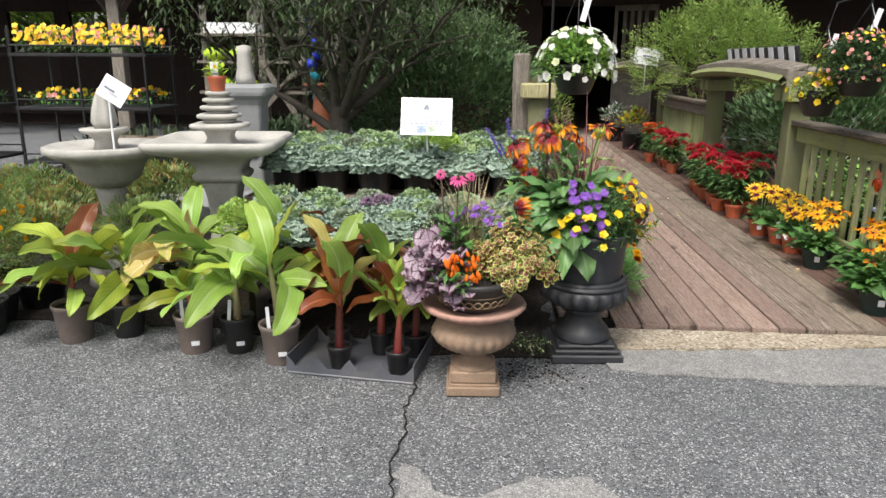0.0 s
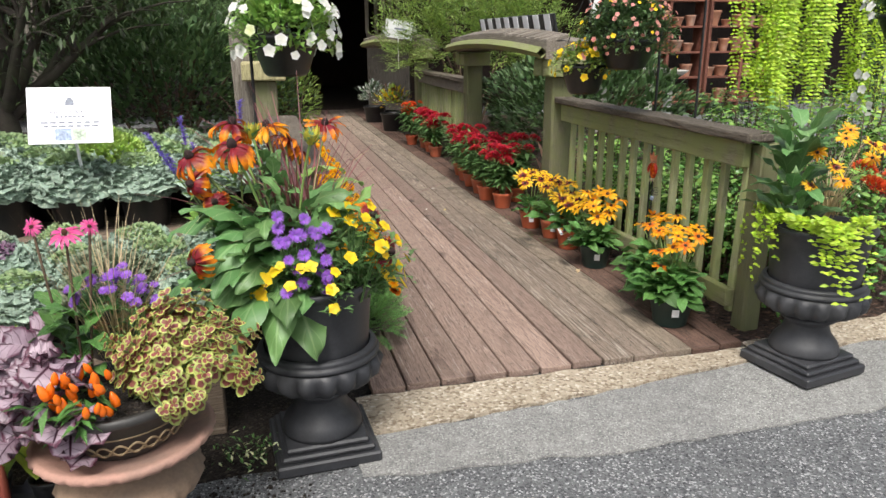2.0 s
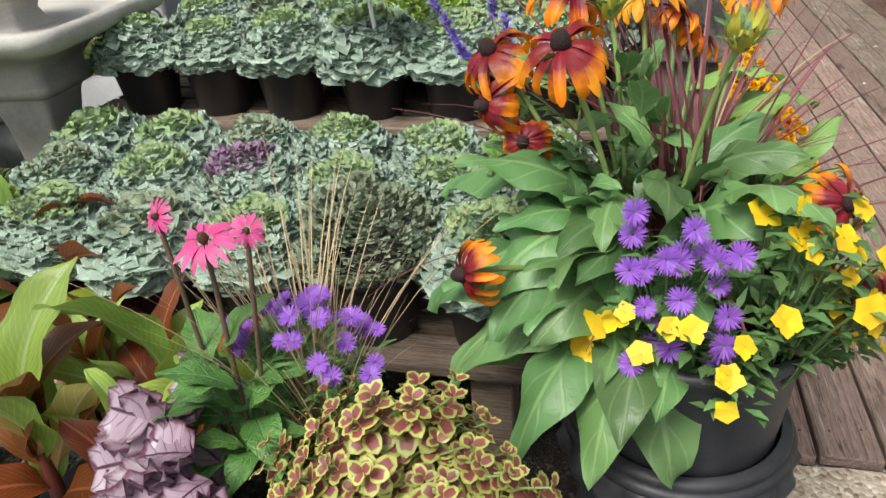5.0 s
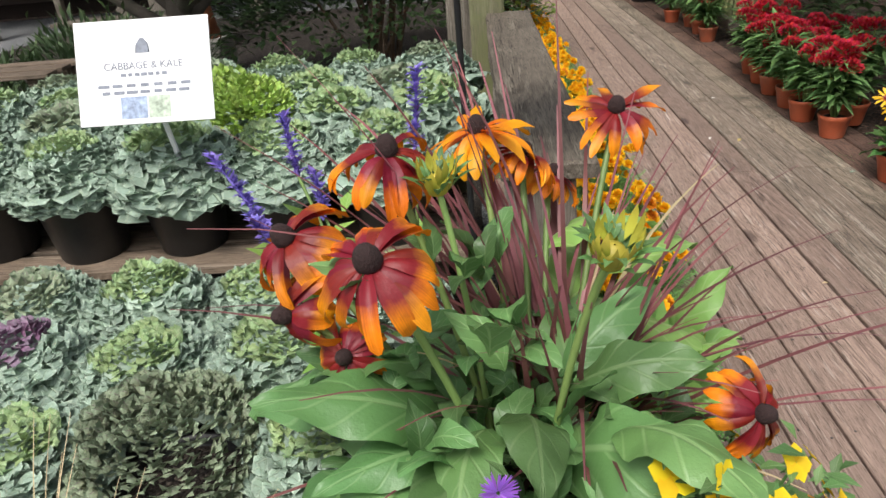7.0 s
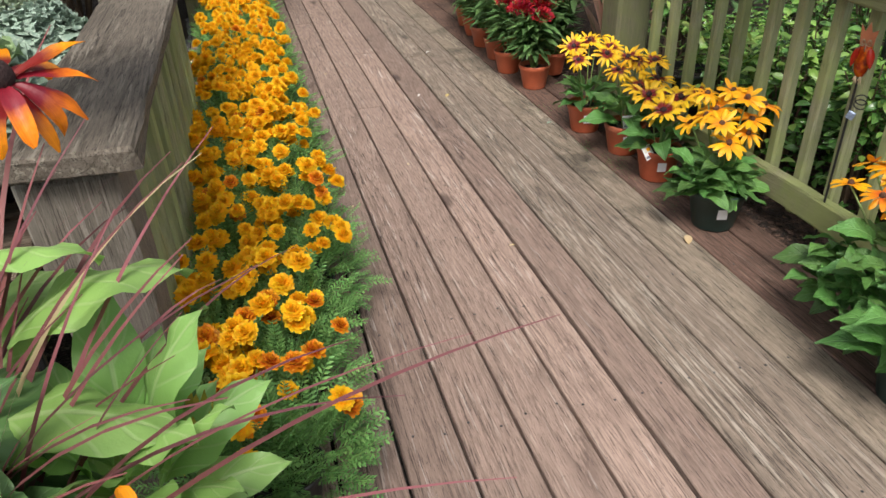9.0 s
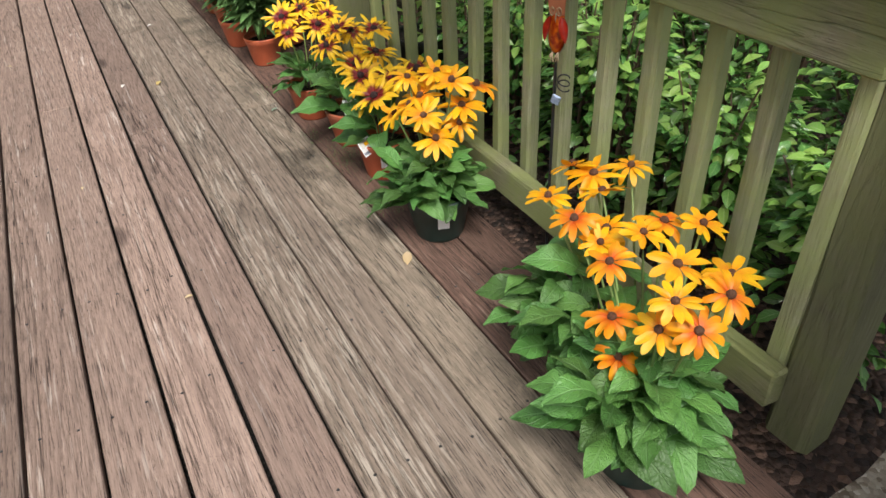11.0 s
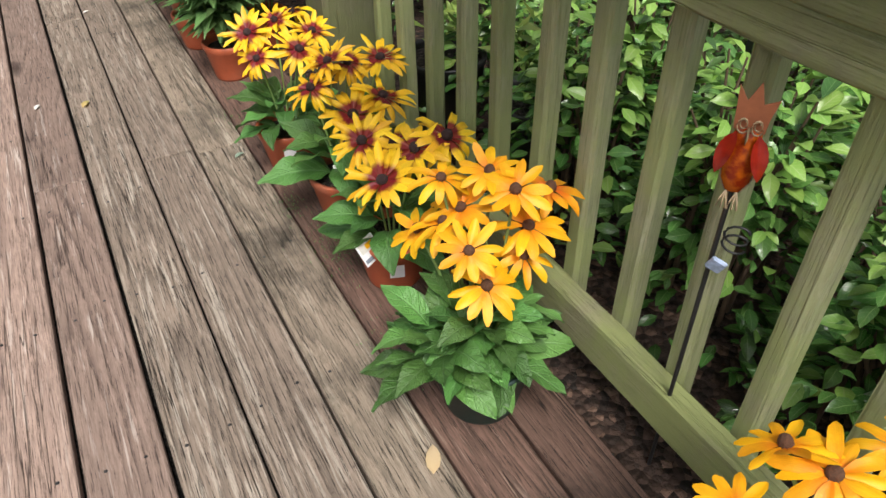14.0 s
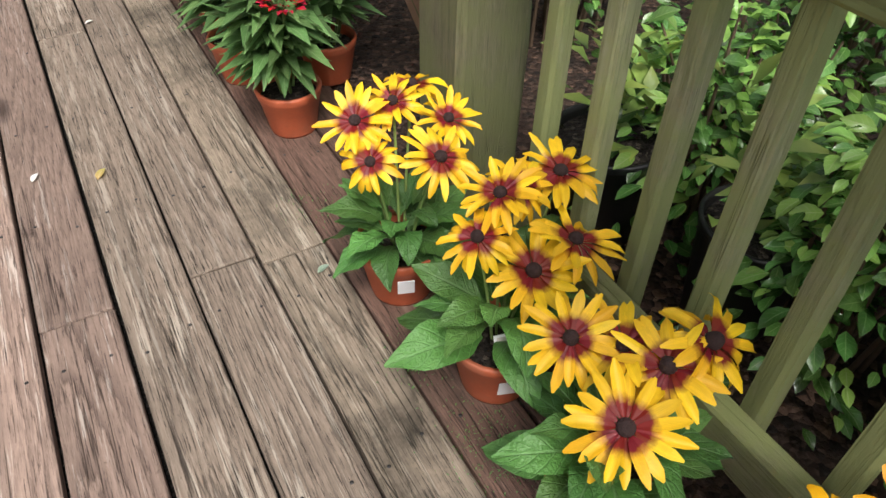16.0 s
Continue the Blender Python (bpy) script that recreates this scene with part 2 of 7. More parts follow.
BARNX = timber("dark_beam_wood", (0.055, 0.04, 0.032), (0.1, 0.075, 0.06), (0.015, 0.01, 0.008), "x", stain=0.5)
REDWOOD = timber("red_shelf_wood", (0.2, 0.075, 0.05), (0.3, 0.15, 0.1), (0.06, 0.025, 0.02), "x", stain=0.3)
SAWN = timber("sawn_beam_end", (0.42, 0.38, 0.2), (0.55, 0.5, 0.3), (0.14, 0.12, 0.06), "z", stain=0.4)
TERRA = plain("terracotta_plastic", (0.46, 0.105, 0.045), 0.5, 0.15, 9.0, bump=0.08, dirt=(0.33, 0.12, 0.07))
CLAY = plain("fired_clay", (0.42, 0.2, 0.12), 0.85, 0.25, 8.0, dirt=(0.45, 0.33, 0.26))
BLACKP = plain("black_plastic", (0.012, 0.012, 0.013), 0.42, 0.3, 8.0, bump=0.06, dirt=(0.03, 0.028, 0.026))
GREENP = plain("dark_green_plastic", (0.014, 0.033, 0.028), 0.45, 0.25, 8.0, bump=0.06)
TAUPE = plain("taupe_plastic", (0.15, 0.115, 0.1), 0.65, 0.18, 9.0, bump=0.1, dirt=(0.2, 0.17, 0.15))
GREYP = plain("grey_tray_plastic", (0.085, 0.09, 0.105), 0.45, 0.15, 10.0, bump=0.08, dirt=(0.14, 0.13, 0.125))
URNBLACK = plain("black_urn_resin", (0.026, 0.027, 0.031), 0.5, 0.4, 6.0, bump=0.2, dirt=(0.075, 0.075, 0.078))
SANDSTONE = plain("sandstone_urn_cast", (0.27, 0.185, 0.125), 0.9, 0.3, 7.0, bump=0.6, dirt=(0.12, 0.095, 0.075))
ROSY = plain("rosy_urn_lip", (0.4, 0.23, 0.18), 0.9, 0.22, 7.0, bump=0.5, dirt=(0.2, 0.14, 0.11))
BOWL = plain("bronze_brown_bowl", (0.035, 0.034, 0.032), 0.5, 0.3, 9.0, bump=0.2, dirt=(0.08, 0.07, 0.06))
GOLDLINE = plain("bronze_relief", (0.22, 0.16, 0.09), 0.5, 0.3, 30.0, bump=0.2)
STONE = plain("cast_stone", (0.4, 0.385, 0.35), 0.9, 0.22, 5.0, bump=0.6, dirt=(0.2, 0.195, 0.175))
STONED = plain("grey_cast_stone", (0.25, 0.255, 0.255), 0.9, 0.22, 5.0, bump=0.6, dirt=(0.12, 0.12, 0.12))
IRON = plain("black_iron", (0.012, 0.012, 0.013), 0.45, 0.3, 20.0, bump=0.1)
WHITE = plain("white_card", (0.8, 0.8, 0.82), 0.4, 0.03, 4.0, bump=0.02)
LABEL = plain("label_print", (0.62, 0.6, 0.55), 0.4, 0.1, 60.0, bump=0.02)
INK = plain("grey_print", (0.2, 0.22, 0.27), 0.6, 0.2, 60.0, bump=0.0)
BLUEINK = plain("pale_blue_print", (0.3, 0.37, 0.52), 0.6, 0.5, 60.0, bump=0.0)
GREENINK = plain("pale_green_print", (0.42, 0.5, 0.4), 0.6, 0.5, 60.0, bump=0.0)
BLUEGLASS = plain("blue_glaze", (0.012, 0.03, 0.42), 0.12, 0.4, 8.0, bump=0.05)
TEAL = plain("teal_glaze", (0.02, 0.25, 0.32), 0.15, 0.3, 8.0, bump=0.05)
RUST = plain("rusty_pot", (0.3, 0.1, 0.045), 0.6, 0.3, 8.0)
LIME = plain("lime_cushion", (0.42, 0.62, 0.03), 0.8, 0.15, 9.0)
STEM = leafy("green_stem", (0.16, 0.24, 0.07), rough=0.5, thin=0.0)
REDSTEM = leafy("red_stem", (0.15, 0.028, 0.022), (0.24, 0.08, 0.04), rough=0.4, thin=0.0, streak=0.5)
PALESTEM = leafy("pale_banana_stem", (0.3, 0.2, 0.12), (0.36, 0.4, 0.16), rough=0.45, thin=0.0, streak=0.5)
BARK = plain("grey_bark", (0.06, 0.05, 0.04), 0.95, 0.45, 12.0, bump=1.0, dirt=(0.075, 0.08, 0.045))
TWIG = plain("brown_twig", (0.1, 0.065, 0.04), 0.8, 0.3, 20.0)
KALE = leafy("blue_green_kale", (0.215, 0.305, 0.215), (0.3, 0.395, 0.325), (0.36, 0.45, 0.34), (0.4, 0.5, 0.41), rough=0.65, thin=0.2, var=0.28, veins=3.0, crinkle=130.0, spec=0.25)
KALEH = leafy("lime_kale_heart", (0.3, 0.4, 0.16), (0.27, 0.39, 0.2), (0.42, 0.5, 0.3), rough=0.55, thin=0.15, var=0.2, veins=5.0, crinkle=130.0, spec=0.25)
KALED = leafy("dusky_kale", (0.24, 0.27, 0.17), (0.27, 0.35, 0.23), (0.27, 0.25, 0.22), rough=0.6, thin=0.15, var=0.25, veins=5.0, crinkle=130.0, spec=0.25)
KALEL = leafy("yellow_green_kale", (0.42, 0.58, 0.1), (0.34, 0.5, 0.12), (0.5, 0.62, 0.25), rough=0.55, thin=0.2, var=0.2, veins=5.0)
KALEP = leafy("purple_kale_heart", (0.2, 0.07, 0.16), (0.22, 0.17, 0.22), rough=0.55, thin=0.15, var=0.2)
BROAD = leafy("broad_green_leaf", (0.088, 0.19, 0.056), (0.105, 0.215, 0.072), (0.165, 0.28, 0.11), rough=0.42, thin=0.2, var=0.45, veins=5.0, crinkle=70.0)
RUDLEAF = leafy("dull_green_leaf", (0.08, 0.2, 0.042), (0.09, 0.215, 0.052), (0.135, 0.275, 0.088), rough=0.36, thin=0.17, var=0.45, veins=6.0, crinkle=110.0)
HEDGE = leafy("glossy_hedge_leaf", (0.055, 0.14, 0.03), (0.085, 0.2, 0.042), (0.15, 0.27, 0.08), rough=0.22, thin=0.15, var=0.55, veins=6.0, spec=0.6)
HEDGEL = leafy("young_hedge_leaf", (0.2, 0.37, 0.065), (0.25, 0.44, 0.09), (0.32, 0.46, 0.16), rough=0.3, thin=0.3, var=0.25, veins=6.0, spec=0.6)
GOLDPETAL = leafy("golden_petal", (0.78, 0.27, 0.005), (0.8, 0.41, 0.005), rough=0.5, thin=0.2, var=0.16, split=(0.1, 0.5), streak=0.3)
ORANGEPETAL = leafy("amber_petal", (0.66, 0.13, 0.008), (0.86, 0.35, 0.008), rough=0.5, thin=0.3, var=0.14, split=(0.1, 0.6), streak=0.15)
BICOLOR = leafy("maroon_and_yellow_petal", (0.2, 0.01, 0.008), (0.9, 0.55, 0.015), rough=0.5, thin=0.2, var=0.14, split=(0.26, 0.46), streak=0.25)
FLAME = leafy("maroon_and_orange_petal", (0.2, 0.008, 0.014), (0.9, 0.27, 0.004), rough=0.5, thin=0.18, var=0.2, split=(0.42, 0.74), streak=0.35)
YELLOW = leafy("yellow_petal", (0.86, 0.56, 0.015), (0.88, 0.66, 0.02), rough=0.5, thin=0.3, var=0.08)
VIOLET = leafy("violet_petal", (0.26, 0.1, 0.5), (0.34, 0.12, 0.62), rough=0.5, thin=0.3, var=0.2)
SALVIA = leafy("blue_violet_petal", (0.2, 0.14, 0.5), (0.28, 0.22, 0.65), rough=0.5, thin=0.3, var=0.3)
PINK = leafy("pink_petal", (0.62, 0.05, 0.22), (0.72, 0.13, 0.33), rough=0.5, thin=0.3, var=0.12)
MARI = leafy("marigold_petal", (0.94, 0.5, 0.006), (0.96, 0.61, 0.014), rough=0.6, thin=0.45, var=0.14)
MARIRED = leafy("red_marigold_petal", (0.55, 0.05, 0.01), (0.85, 0.36, 0.012), rough=0.5, thin=0.3, var=0.2, split=(0.4, 0.95))
WHITEP = leafy("white_petal", (0.74, 0.74, 0.66), (0.8, 0.79, 0.78), rough=0.5, thin=0.3, var=0.1)
PALEP = leafy("cream_green_petal", (0.66, 0.7, 0.32), (0.72, 0.76, 0.5), rough=0.5, thin=0.3, var=0.15)
SALMON = leafy("salmon_petal", (0.6, 0.2, 0.16), (0.68, 0.33, 0.27), rough=0.5, thin=0.3, var=0.2)
CRIMSON = leafy("crimson_plush", (0.36, 0.008, 0.02), (0.5, 0.012, 0.035), rough=0.8, thin=0.15, var=0.35)
SCARLET = leafy("orange_red_plush", (0.6, 0.06, 0.012), (0.72, 0.12, 0.02), rough=0.8, thin=0.15, var=0.25)
CONE = plain("brown_flower_cone", (0.085, 0.035, 0.016), 0.85, 0.5, 400.0, bump=1.0, fine=900.0)
DARKCONE = plain("black_brown_cone", (0.028, 0.012, 0.011), 0.85, 0.5, 400.0, bump=1.0, fine=900.0)
FERNY = leafy("ferny_marigold_leaf", (0.13, 0.28, 0.075), (0.18, 0.36, 0.11), rough=0.5, thin=0.2, var=0.4)
CELLEAF = leafy("celosia_leaf", (0.1, 0.2, 0.06), (0.12, 0.24, 0.075), (0.2, 0.3, 0.13), rough=0.5, thin=0.25, var=0.4)
GRASSRED = leafy("purple_fountain_grass", (0.17, 0.055, 0.05), (0.24, 0.085, 0.095), rough=0.45, thin=0.2, var=0.45)
STRAW = leafy("straw_grass", (0.5, 0.38, 0.2), (0.55, 0.44, 0.27), rough=0.6, thin=0.25, var=0.25)
HEUCHERA = leafy("silver_purple_leaf", (0.2, 0.12, 0.16), (0.4, 0.32, 0.37), (0.045, 0.012, 0.026), (0.11, 0.04, 0.065), rough=0.4, thin=0.12, var=0.35, veins=5.0)
COLEUS = leafy("maroon_leaf_with_lime_rim", (0.22, 0.06, 0.055), (0.25, 0.08, 0.06), None, (0.42, 0.46, 0.12), rough=0.5, thin=0.25, var=0.3, rim_at=0.52)
PEPPER = plain("orange_pepper_skin", (0.85, 0.16, 0.008), 0.15, 0.12, 30.0, bump=0.0)
CANNA = leafy("green_banana_leaf", (0.22, 0.4, 0.055), (0.34, 0.48, 0.09), (0.46, 0.6, 0.24), rough=0.33, thin=0.3, var=0.35, veins=22.0, streak=0.45, crinkle=70.0)
CANNAY = leafy("striped_yellow_green_leaf", (0.46, 0.5, 0.06), (0.34, 0.42, 0.06), (0.12, 0.25, 0.04), rough=0.35, thin=0.3, var=0.3, veins=14.0, streak=0.4)
CANNAR = leafy("bronze_red_leaf", (0.2, 0.062, 0.014), (0.14, 0.042, 0.014), (0.36, 0.14, 0.05), rough=0.3, thin=0.3, var=0.35, veins=20.0, streak=0.35)
DRIED = leafy("dried_leaf", (0.55, 0.36, 0.14), (0.45, 0.4, 0.1), (0.6, 0.5, 0.3), rough=0.6, thin=0.3, var=0.25)
SHRUB = leafy("dark_shrub_leaf", (0.06, 0.115, 0.045), (0.1, 0.17, 0.06), rough=0.45, thin=0.2, var=0.6)
NANDINA = leafy("light_shrub_leaf", (0.15, 0.27, 0.06), (0.3, 0.38, 0.09), rough=0.45, thin=0.3, var=0.5)
TREELEAF = leafy("tree_leaf", (0.045, 0.075, 0.028), (0.07, 0.11, 0.038), rough=0.45, thin=0.2, var=0.5)
MIDLEAF = leafy("mid_green_shrub_leaf", (0.11, 0.19, 0.075), (0.17, 0.25, 0.1), rough=0.45, thin=0.25, var=0.5)
JUNIPER = leafy("juniper_needles", (0.06, 0.11, 0.05), (0.1, 0.15, 0.06), rough=0.6, thin=0.1, var=0.4)
MUMLEAF = leafy("chrysanthemum_leaf", (0.15, 0.24, 0.065), (0.23, 0.32, 0.1), rough=0.5, thin=0.25, var=0.4)
MUMBUD = leafy("chrysanthemum_bud", (0.26, 0.22, 0.05), (0.34, 0.19, 0.045), rough=0.6, thin=0.2, var=0.4)
JENNY = leafy("lime_jenny_leaf", (0.32, 0.5, 0.03), (0.46, 0.62, 0.05), rough=0.45, thin=0.3, var=0.4)
STRIPED = leafy("pink_striped_leaf", (0.42, 0.3, 0.17), (0.5, 0.27, 0.2), (0.2, 0.22, 0.09), rough=0.4, thin=0.25, var=0.25, veins=2.0)
AMBER = Nodes("amber_glass")
AMBER = AMBER.finish(AMBER.mix(AMBER.ramp(AMBER.noise(AMBER.place(), 70.0), [(0.4, 0.0), (0.6, 1.0)]), (0.62, 0.13, 0.008, 1), (0.3, 0.03, 0.006, 1)), 0.08, 0.0, None, thin=0.4)
REDGLASS = plain("dark_red_glass", (0.2, 0.012, 0.006), 0.08, 0.4, 40.0, bump=0.05)
BUDYELLOW = leafy("yellow_green_bud", (0.4, 0.4, 0.05), (0.5, 0.42, 0.06), rough=0.5, thin=0.2, var=0.25)
YOUNGLEAF = leafy("young_green_leaf", (0.25, 0.47, 0.11), (0.28, 0.5, 0.14), (0.38, 0.56, 0.22), rough=0.45, thin=0.25, var=0.2, veins=5.0)


# ---- shaping helpers ----
rng = random.Random(7)
TAU = 2 * math.pi


def U(a, b):
    return rng.uniform(a, b)


class Soup:
    """Many small pieces gathered into one mesh of quads with UVs."""

    def __init__(self):
        self.v, self.f, self.uv, self.mi, self.count = [], [], [], [], 0

    def add(self, piece, m=None, mat=0):
        v, f, uv = piece
        if m is not None:
            v = v @ m[:3, :3].T + m[:3, 3]
        self.v.append(v)
        self.f.append(f + self.count)
        self.uv.append(uv)
        self.mi.append(np.full(len(f), mat))
        self.count += len(v)
        return self

    def mesh(self, name, smooth=True):
        v, f = np.concatenate(self.v), np.concatenate(self.f)
        uv, mi = np.concatenate(self.uv), np.concatenate(self.mi)
        me = bpy.data.meshes.new(name)
        me.vertices.add(len(v))
        me.vertices.foreach_set("co", v.astype(np.float32).ravel())
        me.loops.add(f.size)
        me.loops.foreach_set("vertex_index", f.astype(np.int32).ravel())
        me.polygons.add(len(f))
        me.polygons.foreach_set("loop_start", np.arange(0, f.size, 4, dtype=np.int32))
        me.polygons.foreach_set("loop_total", np.full(len(f), 4, dtype=np.int32))
        me.polygons.foreach_set("material_index", mi.astype(np.int32))
        me.polygons.foreach_set("use_smooth", np.full(len(f), smooth))
        layer = me.uv_layers.new(name="UVMap")
        layer.data.foreach_set("uv", uv[f.ravel()].astype(np.float32).ravel())
        me.update(calc_edges=True)
        me.validate()
        return me


def quads(nl, nw, wrap=False):
    cols = nw if wrap else nw + 1
    a = [[i * cols + j, i * cols + (j + 1) % cols, (i + 1) * cols + (j + 1) % cols, (i + 1) * cols + j] for i in range(nl) for j in range(nw)]
    return np.array(a)


def width_at(shape, v):
    if shape == "petal":
        return np.minimum(1, (v / 0.35 + 0.06) ** 0.7) * np.sqrt(np.clip(1 - np.clip((v - 0.55) / 0.46, 0, 1) ** 2.4, 0, 1))
    if shape == "round":
        return np.sqrt(np.clip(1 - (2 * v - 1) ** 2, 0.0, 1)) * 0.98 + 0.02
    if shape == "blade":
        return np.minimum(1, v / 0.12 + 0.25) * np.clip(1 - v, 0.03, 1) ** 0.6
    if shape == "paddle":
        return np.clip(np.sin(np.pi * np.clip(v, 0, 1) ** 0.85), 0.0, 1) ** 0.55 * 0.97 + 0.03
    return np.clip(np.sin(np.pi * v ** 0.78), 0.0, 1) ** 0.9 * 0.97 + 0.03


def leaf(L=1.0, W=0.4, nl=5, nw=4, shape="ovate", bend=0.6, lift=0.0, fold=0.25, ruffle=0.0, freq=3.0, stalk=0.0, twist=0.0, phase=0.0):
    """A leaf along +y with its face to +z; bend and lift in radians."""
    v = np.linspace(0, 1, nl + 1)
    u = np.linspace(-1, 1, nw + 1)
    th = lift - bend * v
    dl = L / nl
    cy = np.concatenate([[0], np.cumsum(np.cos(th[:-1]) * dl)])
    cz = np.concatenate([[0], np.cumsum(np.sin(th[:-1]) * dl)])
    vv = np.clip((v - stalk) / (1 - stalk), 0, 1)
    w = width_at(shape, vv) * W / 2
    if stalk:
        w = np.where(v < stalk, W * 0.03, w)
    P = np.zeros((nl + 1, nw + 1, 3))
    for i in range(nl + 1):
        ny, nz = -np.sin(th[i]), np.cos(th[i])
        off = fold * np.abs(u) * w[i] + ruffle * W * np.abs(u) ** 1.5 * np.sin(freq * TAU * v[i] + phase + (u < 0) * 1.7) * min(1, 4 * v[i])
        tw = twist * v[i]
        P[i, :, 0] = u * w[i] * np.cos(tw)
        P[i, :, 1] = cy[i] + off * ny
        P[i, :, 2] = cz[i] + off * nz + u * w[i] * np.sin(tw)
    uv = np.stack(np.meshgrid((u + 1) / 2, v), -1).reshape(-1, 2)
    return P.reshape(-1, 3), quads(nl, nw), uv


def at(loc, to=(0, 1, 0), s=1.0, up=(0, 0, 1), roll=0.0):
    """A matrix that turns +y towards `to`, with +z as near `up` as can be."""
    y = Vector(to).normalized()
    x = y.cross(Vector(up))
    if x.length < 1e-4:
        x = y.cross(Vector((1, 0, 0)))
    x.normalize()
    z = x.cross(y)
    m = np.eye(4)
    if roll:
        c, q = math.cos(roll), math.sin(roll)
        x, z = x * c + z * q, z * c - x * q
    m[:3, 0], m[:3, 1], m[:3, 2] = np.array(x) * s, np.array(y) * s, np.array(z) * s
    m[:3, 3] = loc
    return m


def away(a, e):
    """A direction from bearing a and elevation e."""
    return (math.cos(a) * math.cos(e), math.sin(a) * math.cos(e), math.sin(e))


def lathe(profile, seg=28, lobes=0, depth=0.0, where=(0, 0)):
    """A turned body from (radius, height) pairs, gadrooned between two heights where lobes are given."""
    pr = np.array(profile, float)
    a = np.arange(seg) * TAU / seg
    V = []
    for r, z in pr:
        k = 1 + (depth * (np.abs(np.sin(a * lobes / 2)) - 0.5) if lobes and where[0] <= z <= where[1] else 0)
        V.append(np.stack([r * k * np.cos(a), r * k * np.sin(a), np.full(seg, z)], -1))
    uv = np.stack(np.meshgrid(np.arange(seg) / seg, np.linspace(0, 1, len(pr))), -1).reshape(-1, 2)
    return np.concatenate(V), quads(len(pr) - 1, seg, True), uv


def tube(points, radii, seg=6):
    """A bent, tapered rod through points."""
    P = [Vector(p) for p in points]
    V = []
    for i, p in enumerate(P):
        d = (P[min(i + 1, len(P) - 1)] - P[max(i - 1, 0)]).normalized()
        x = d.cross(Vector((0, 0, 1)) if abs(d.z) < 0.9 else Vector((1, 0, 0))).normalized()
        y = d.cross(x)
        r = radii[i] if isinstance(radii, (list, tuple)) else radii
        for j in range(seg):
            t = j * TAU / seg
            V.append(p + (x * math.cos(t) + y * math.sin(t)) * r)
    uv = np.stack(np.meshgrid(np.arange(seg) / seg, np.linspace(0, 1, len(P))), -1).reshape(-1, 2)
    return np.array([tuple(q) for q in V]), quads(len(P) - 1, seg, True), uv


def arc(a, b, sag, n=8):
    """Points of a bowed line between a and b, raised by sag in the middle."""
    a, b = Vector(a), Vector(b)
    return [tuple(a.lerp(b, i / n) + Vector((0, 0, 4 * sag * (i / n) * (1 - i / n)))) for i in range(n + 1)]


def ob_of(name, mesh, mats, parent=None, label="", m=None):
    ob = new(name, mesh)
    for q in mats if isinstance(mats, (list, tuple)) else [mats]:
        if mesh.materials.find(q.name) < 0:
            mesh.materials.append(q)
    if parent is not None:
        ob.parent = parent
    if m is not None:
        ob.matrix_basis = Matrix(m.tolist()) if isinstance(m, np.ndarray) else m
    if label:
        ob["label"] = label
    if name in ("stalk", "foliage", "branchwork", "blade_tuft"):
        ob["kind"] = "stuff"
    return ob


def part(name, piece, mats, parent=None, label="", m=None, smooth=True):
    """One mesh object of a soup, a single piece or a bmesh, under a thing or a part."""
    if isinstance(piece, Soup):
        me = piece.mesh(name, smooth)
    elif isinstance(piece, tuple):
        me = Soup().add(piece).mesh(name, smooth)
    else:
        me = bpy.data.meshes.new(name)
        piece.to_mesh(me)
        piece.free()
    return ob_of(name, me, mats, parent, label, m)


def thing(name, loc, label, category, group="", turn=0.0):
    e = new(name)
    e.matrix_basis = pose(*loc, 0, 0, turn)
    return tagged(e, label, category, group)


def block(w, d, h, bevel=0.006, rough=0.0, base=True, cuts=0):
    """A bevelled timber, standing on z = 0 when base is set."""
    bm = bmesh.new()
    bmesh.ops.create_cube(bm, size=1.0)
    bmesh.ops.scale(bm, vec=(w, d, h), verts=bm.verts)
    if cuts:
        long = max((w, 0), (d, 1), (h, 2))[1]
        es = [e for e in bm.edges if abs((e.verts[0].co - e.verts[1].co)[long]) > 0.9 * (w, d, h)[long]]
        bmesh.ops.subdivide_edges(bm, edges=es, cuts=cuts)
    if bevel:
        es = [e for e in bm.edges if e.calc_face_angle(0) > 0.5]
        bmesh.ops.bevel(bm, geom=es, offset=bevel, segments=1, affect="EDGES")
    if base:
        bmesh.ops.translate(bm, vec=(0, 0, h / 2), verts=bm.verts)
    if rough:
        for v in bm.verts:
            v.co += Vector((rng.gauss(0, rough), rng.gauss(0, rough), rng.gauss(0, rough)))
    return bm


def block_mesh(name, *a, **k):
    bm = block(*a, **k)
    me = bpy.data.meshes.new(name)
    bm.to_mesh(me)
    bm.free()
    return me


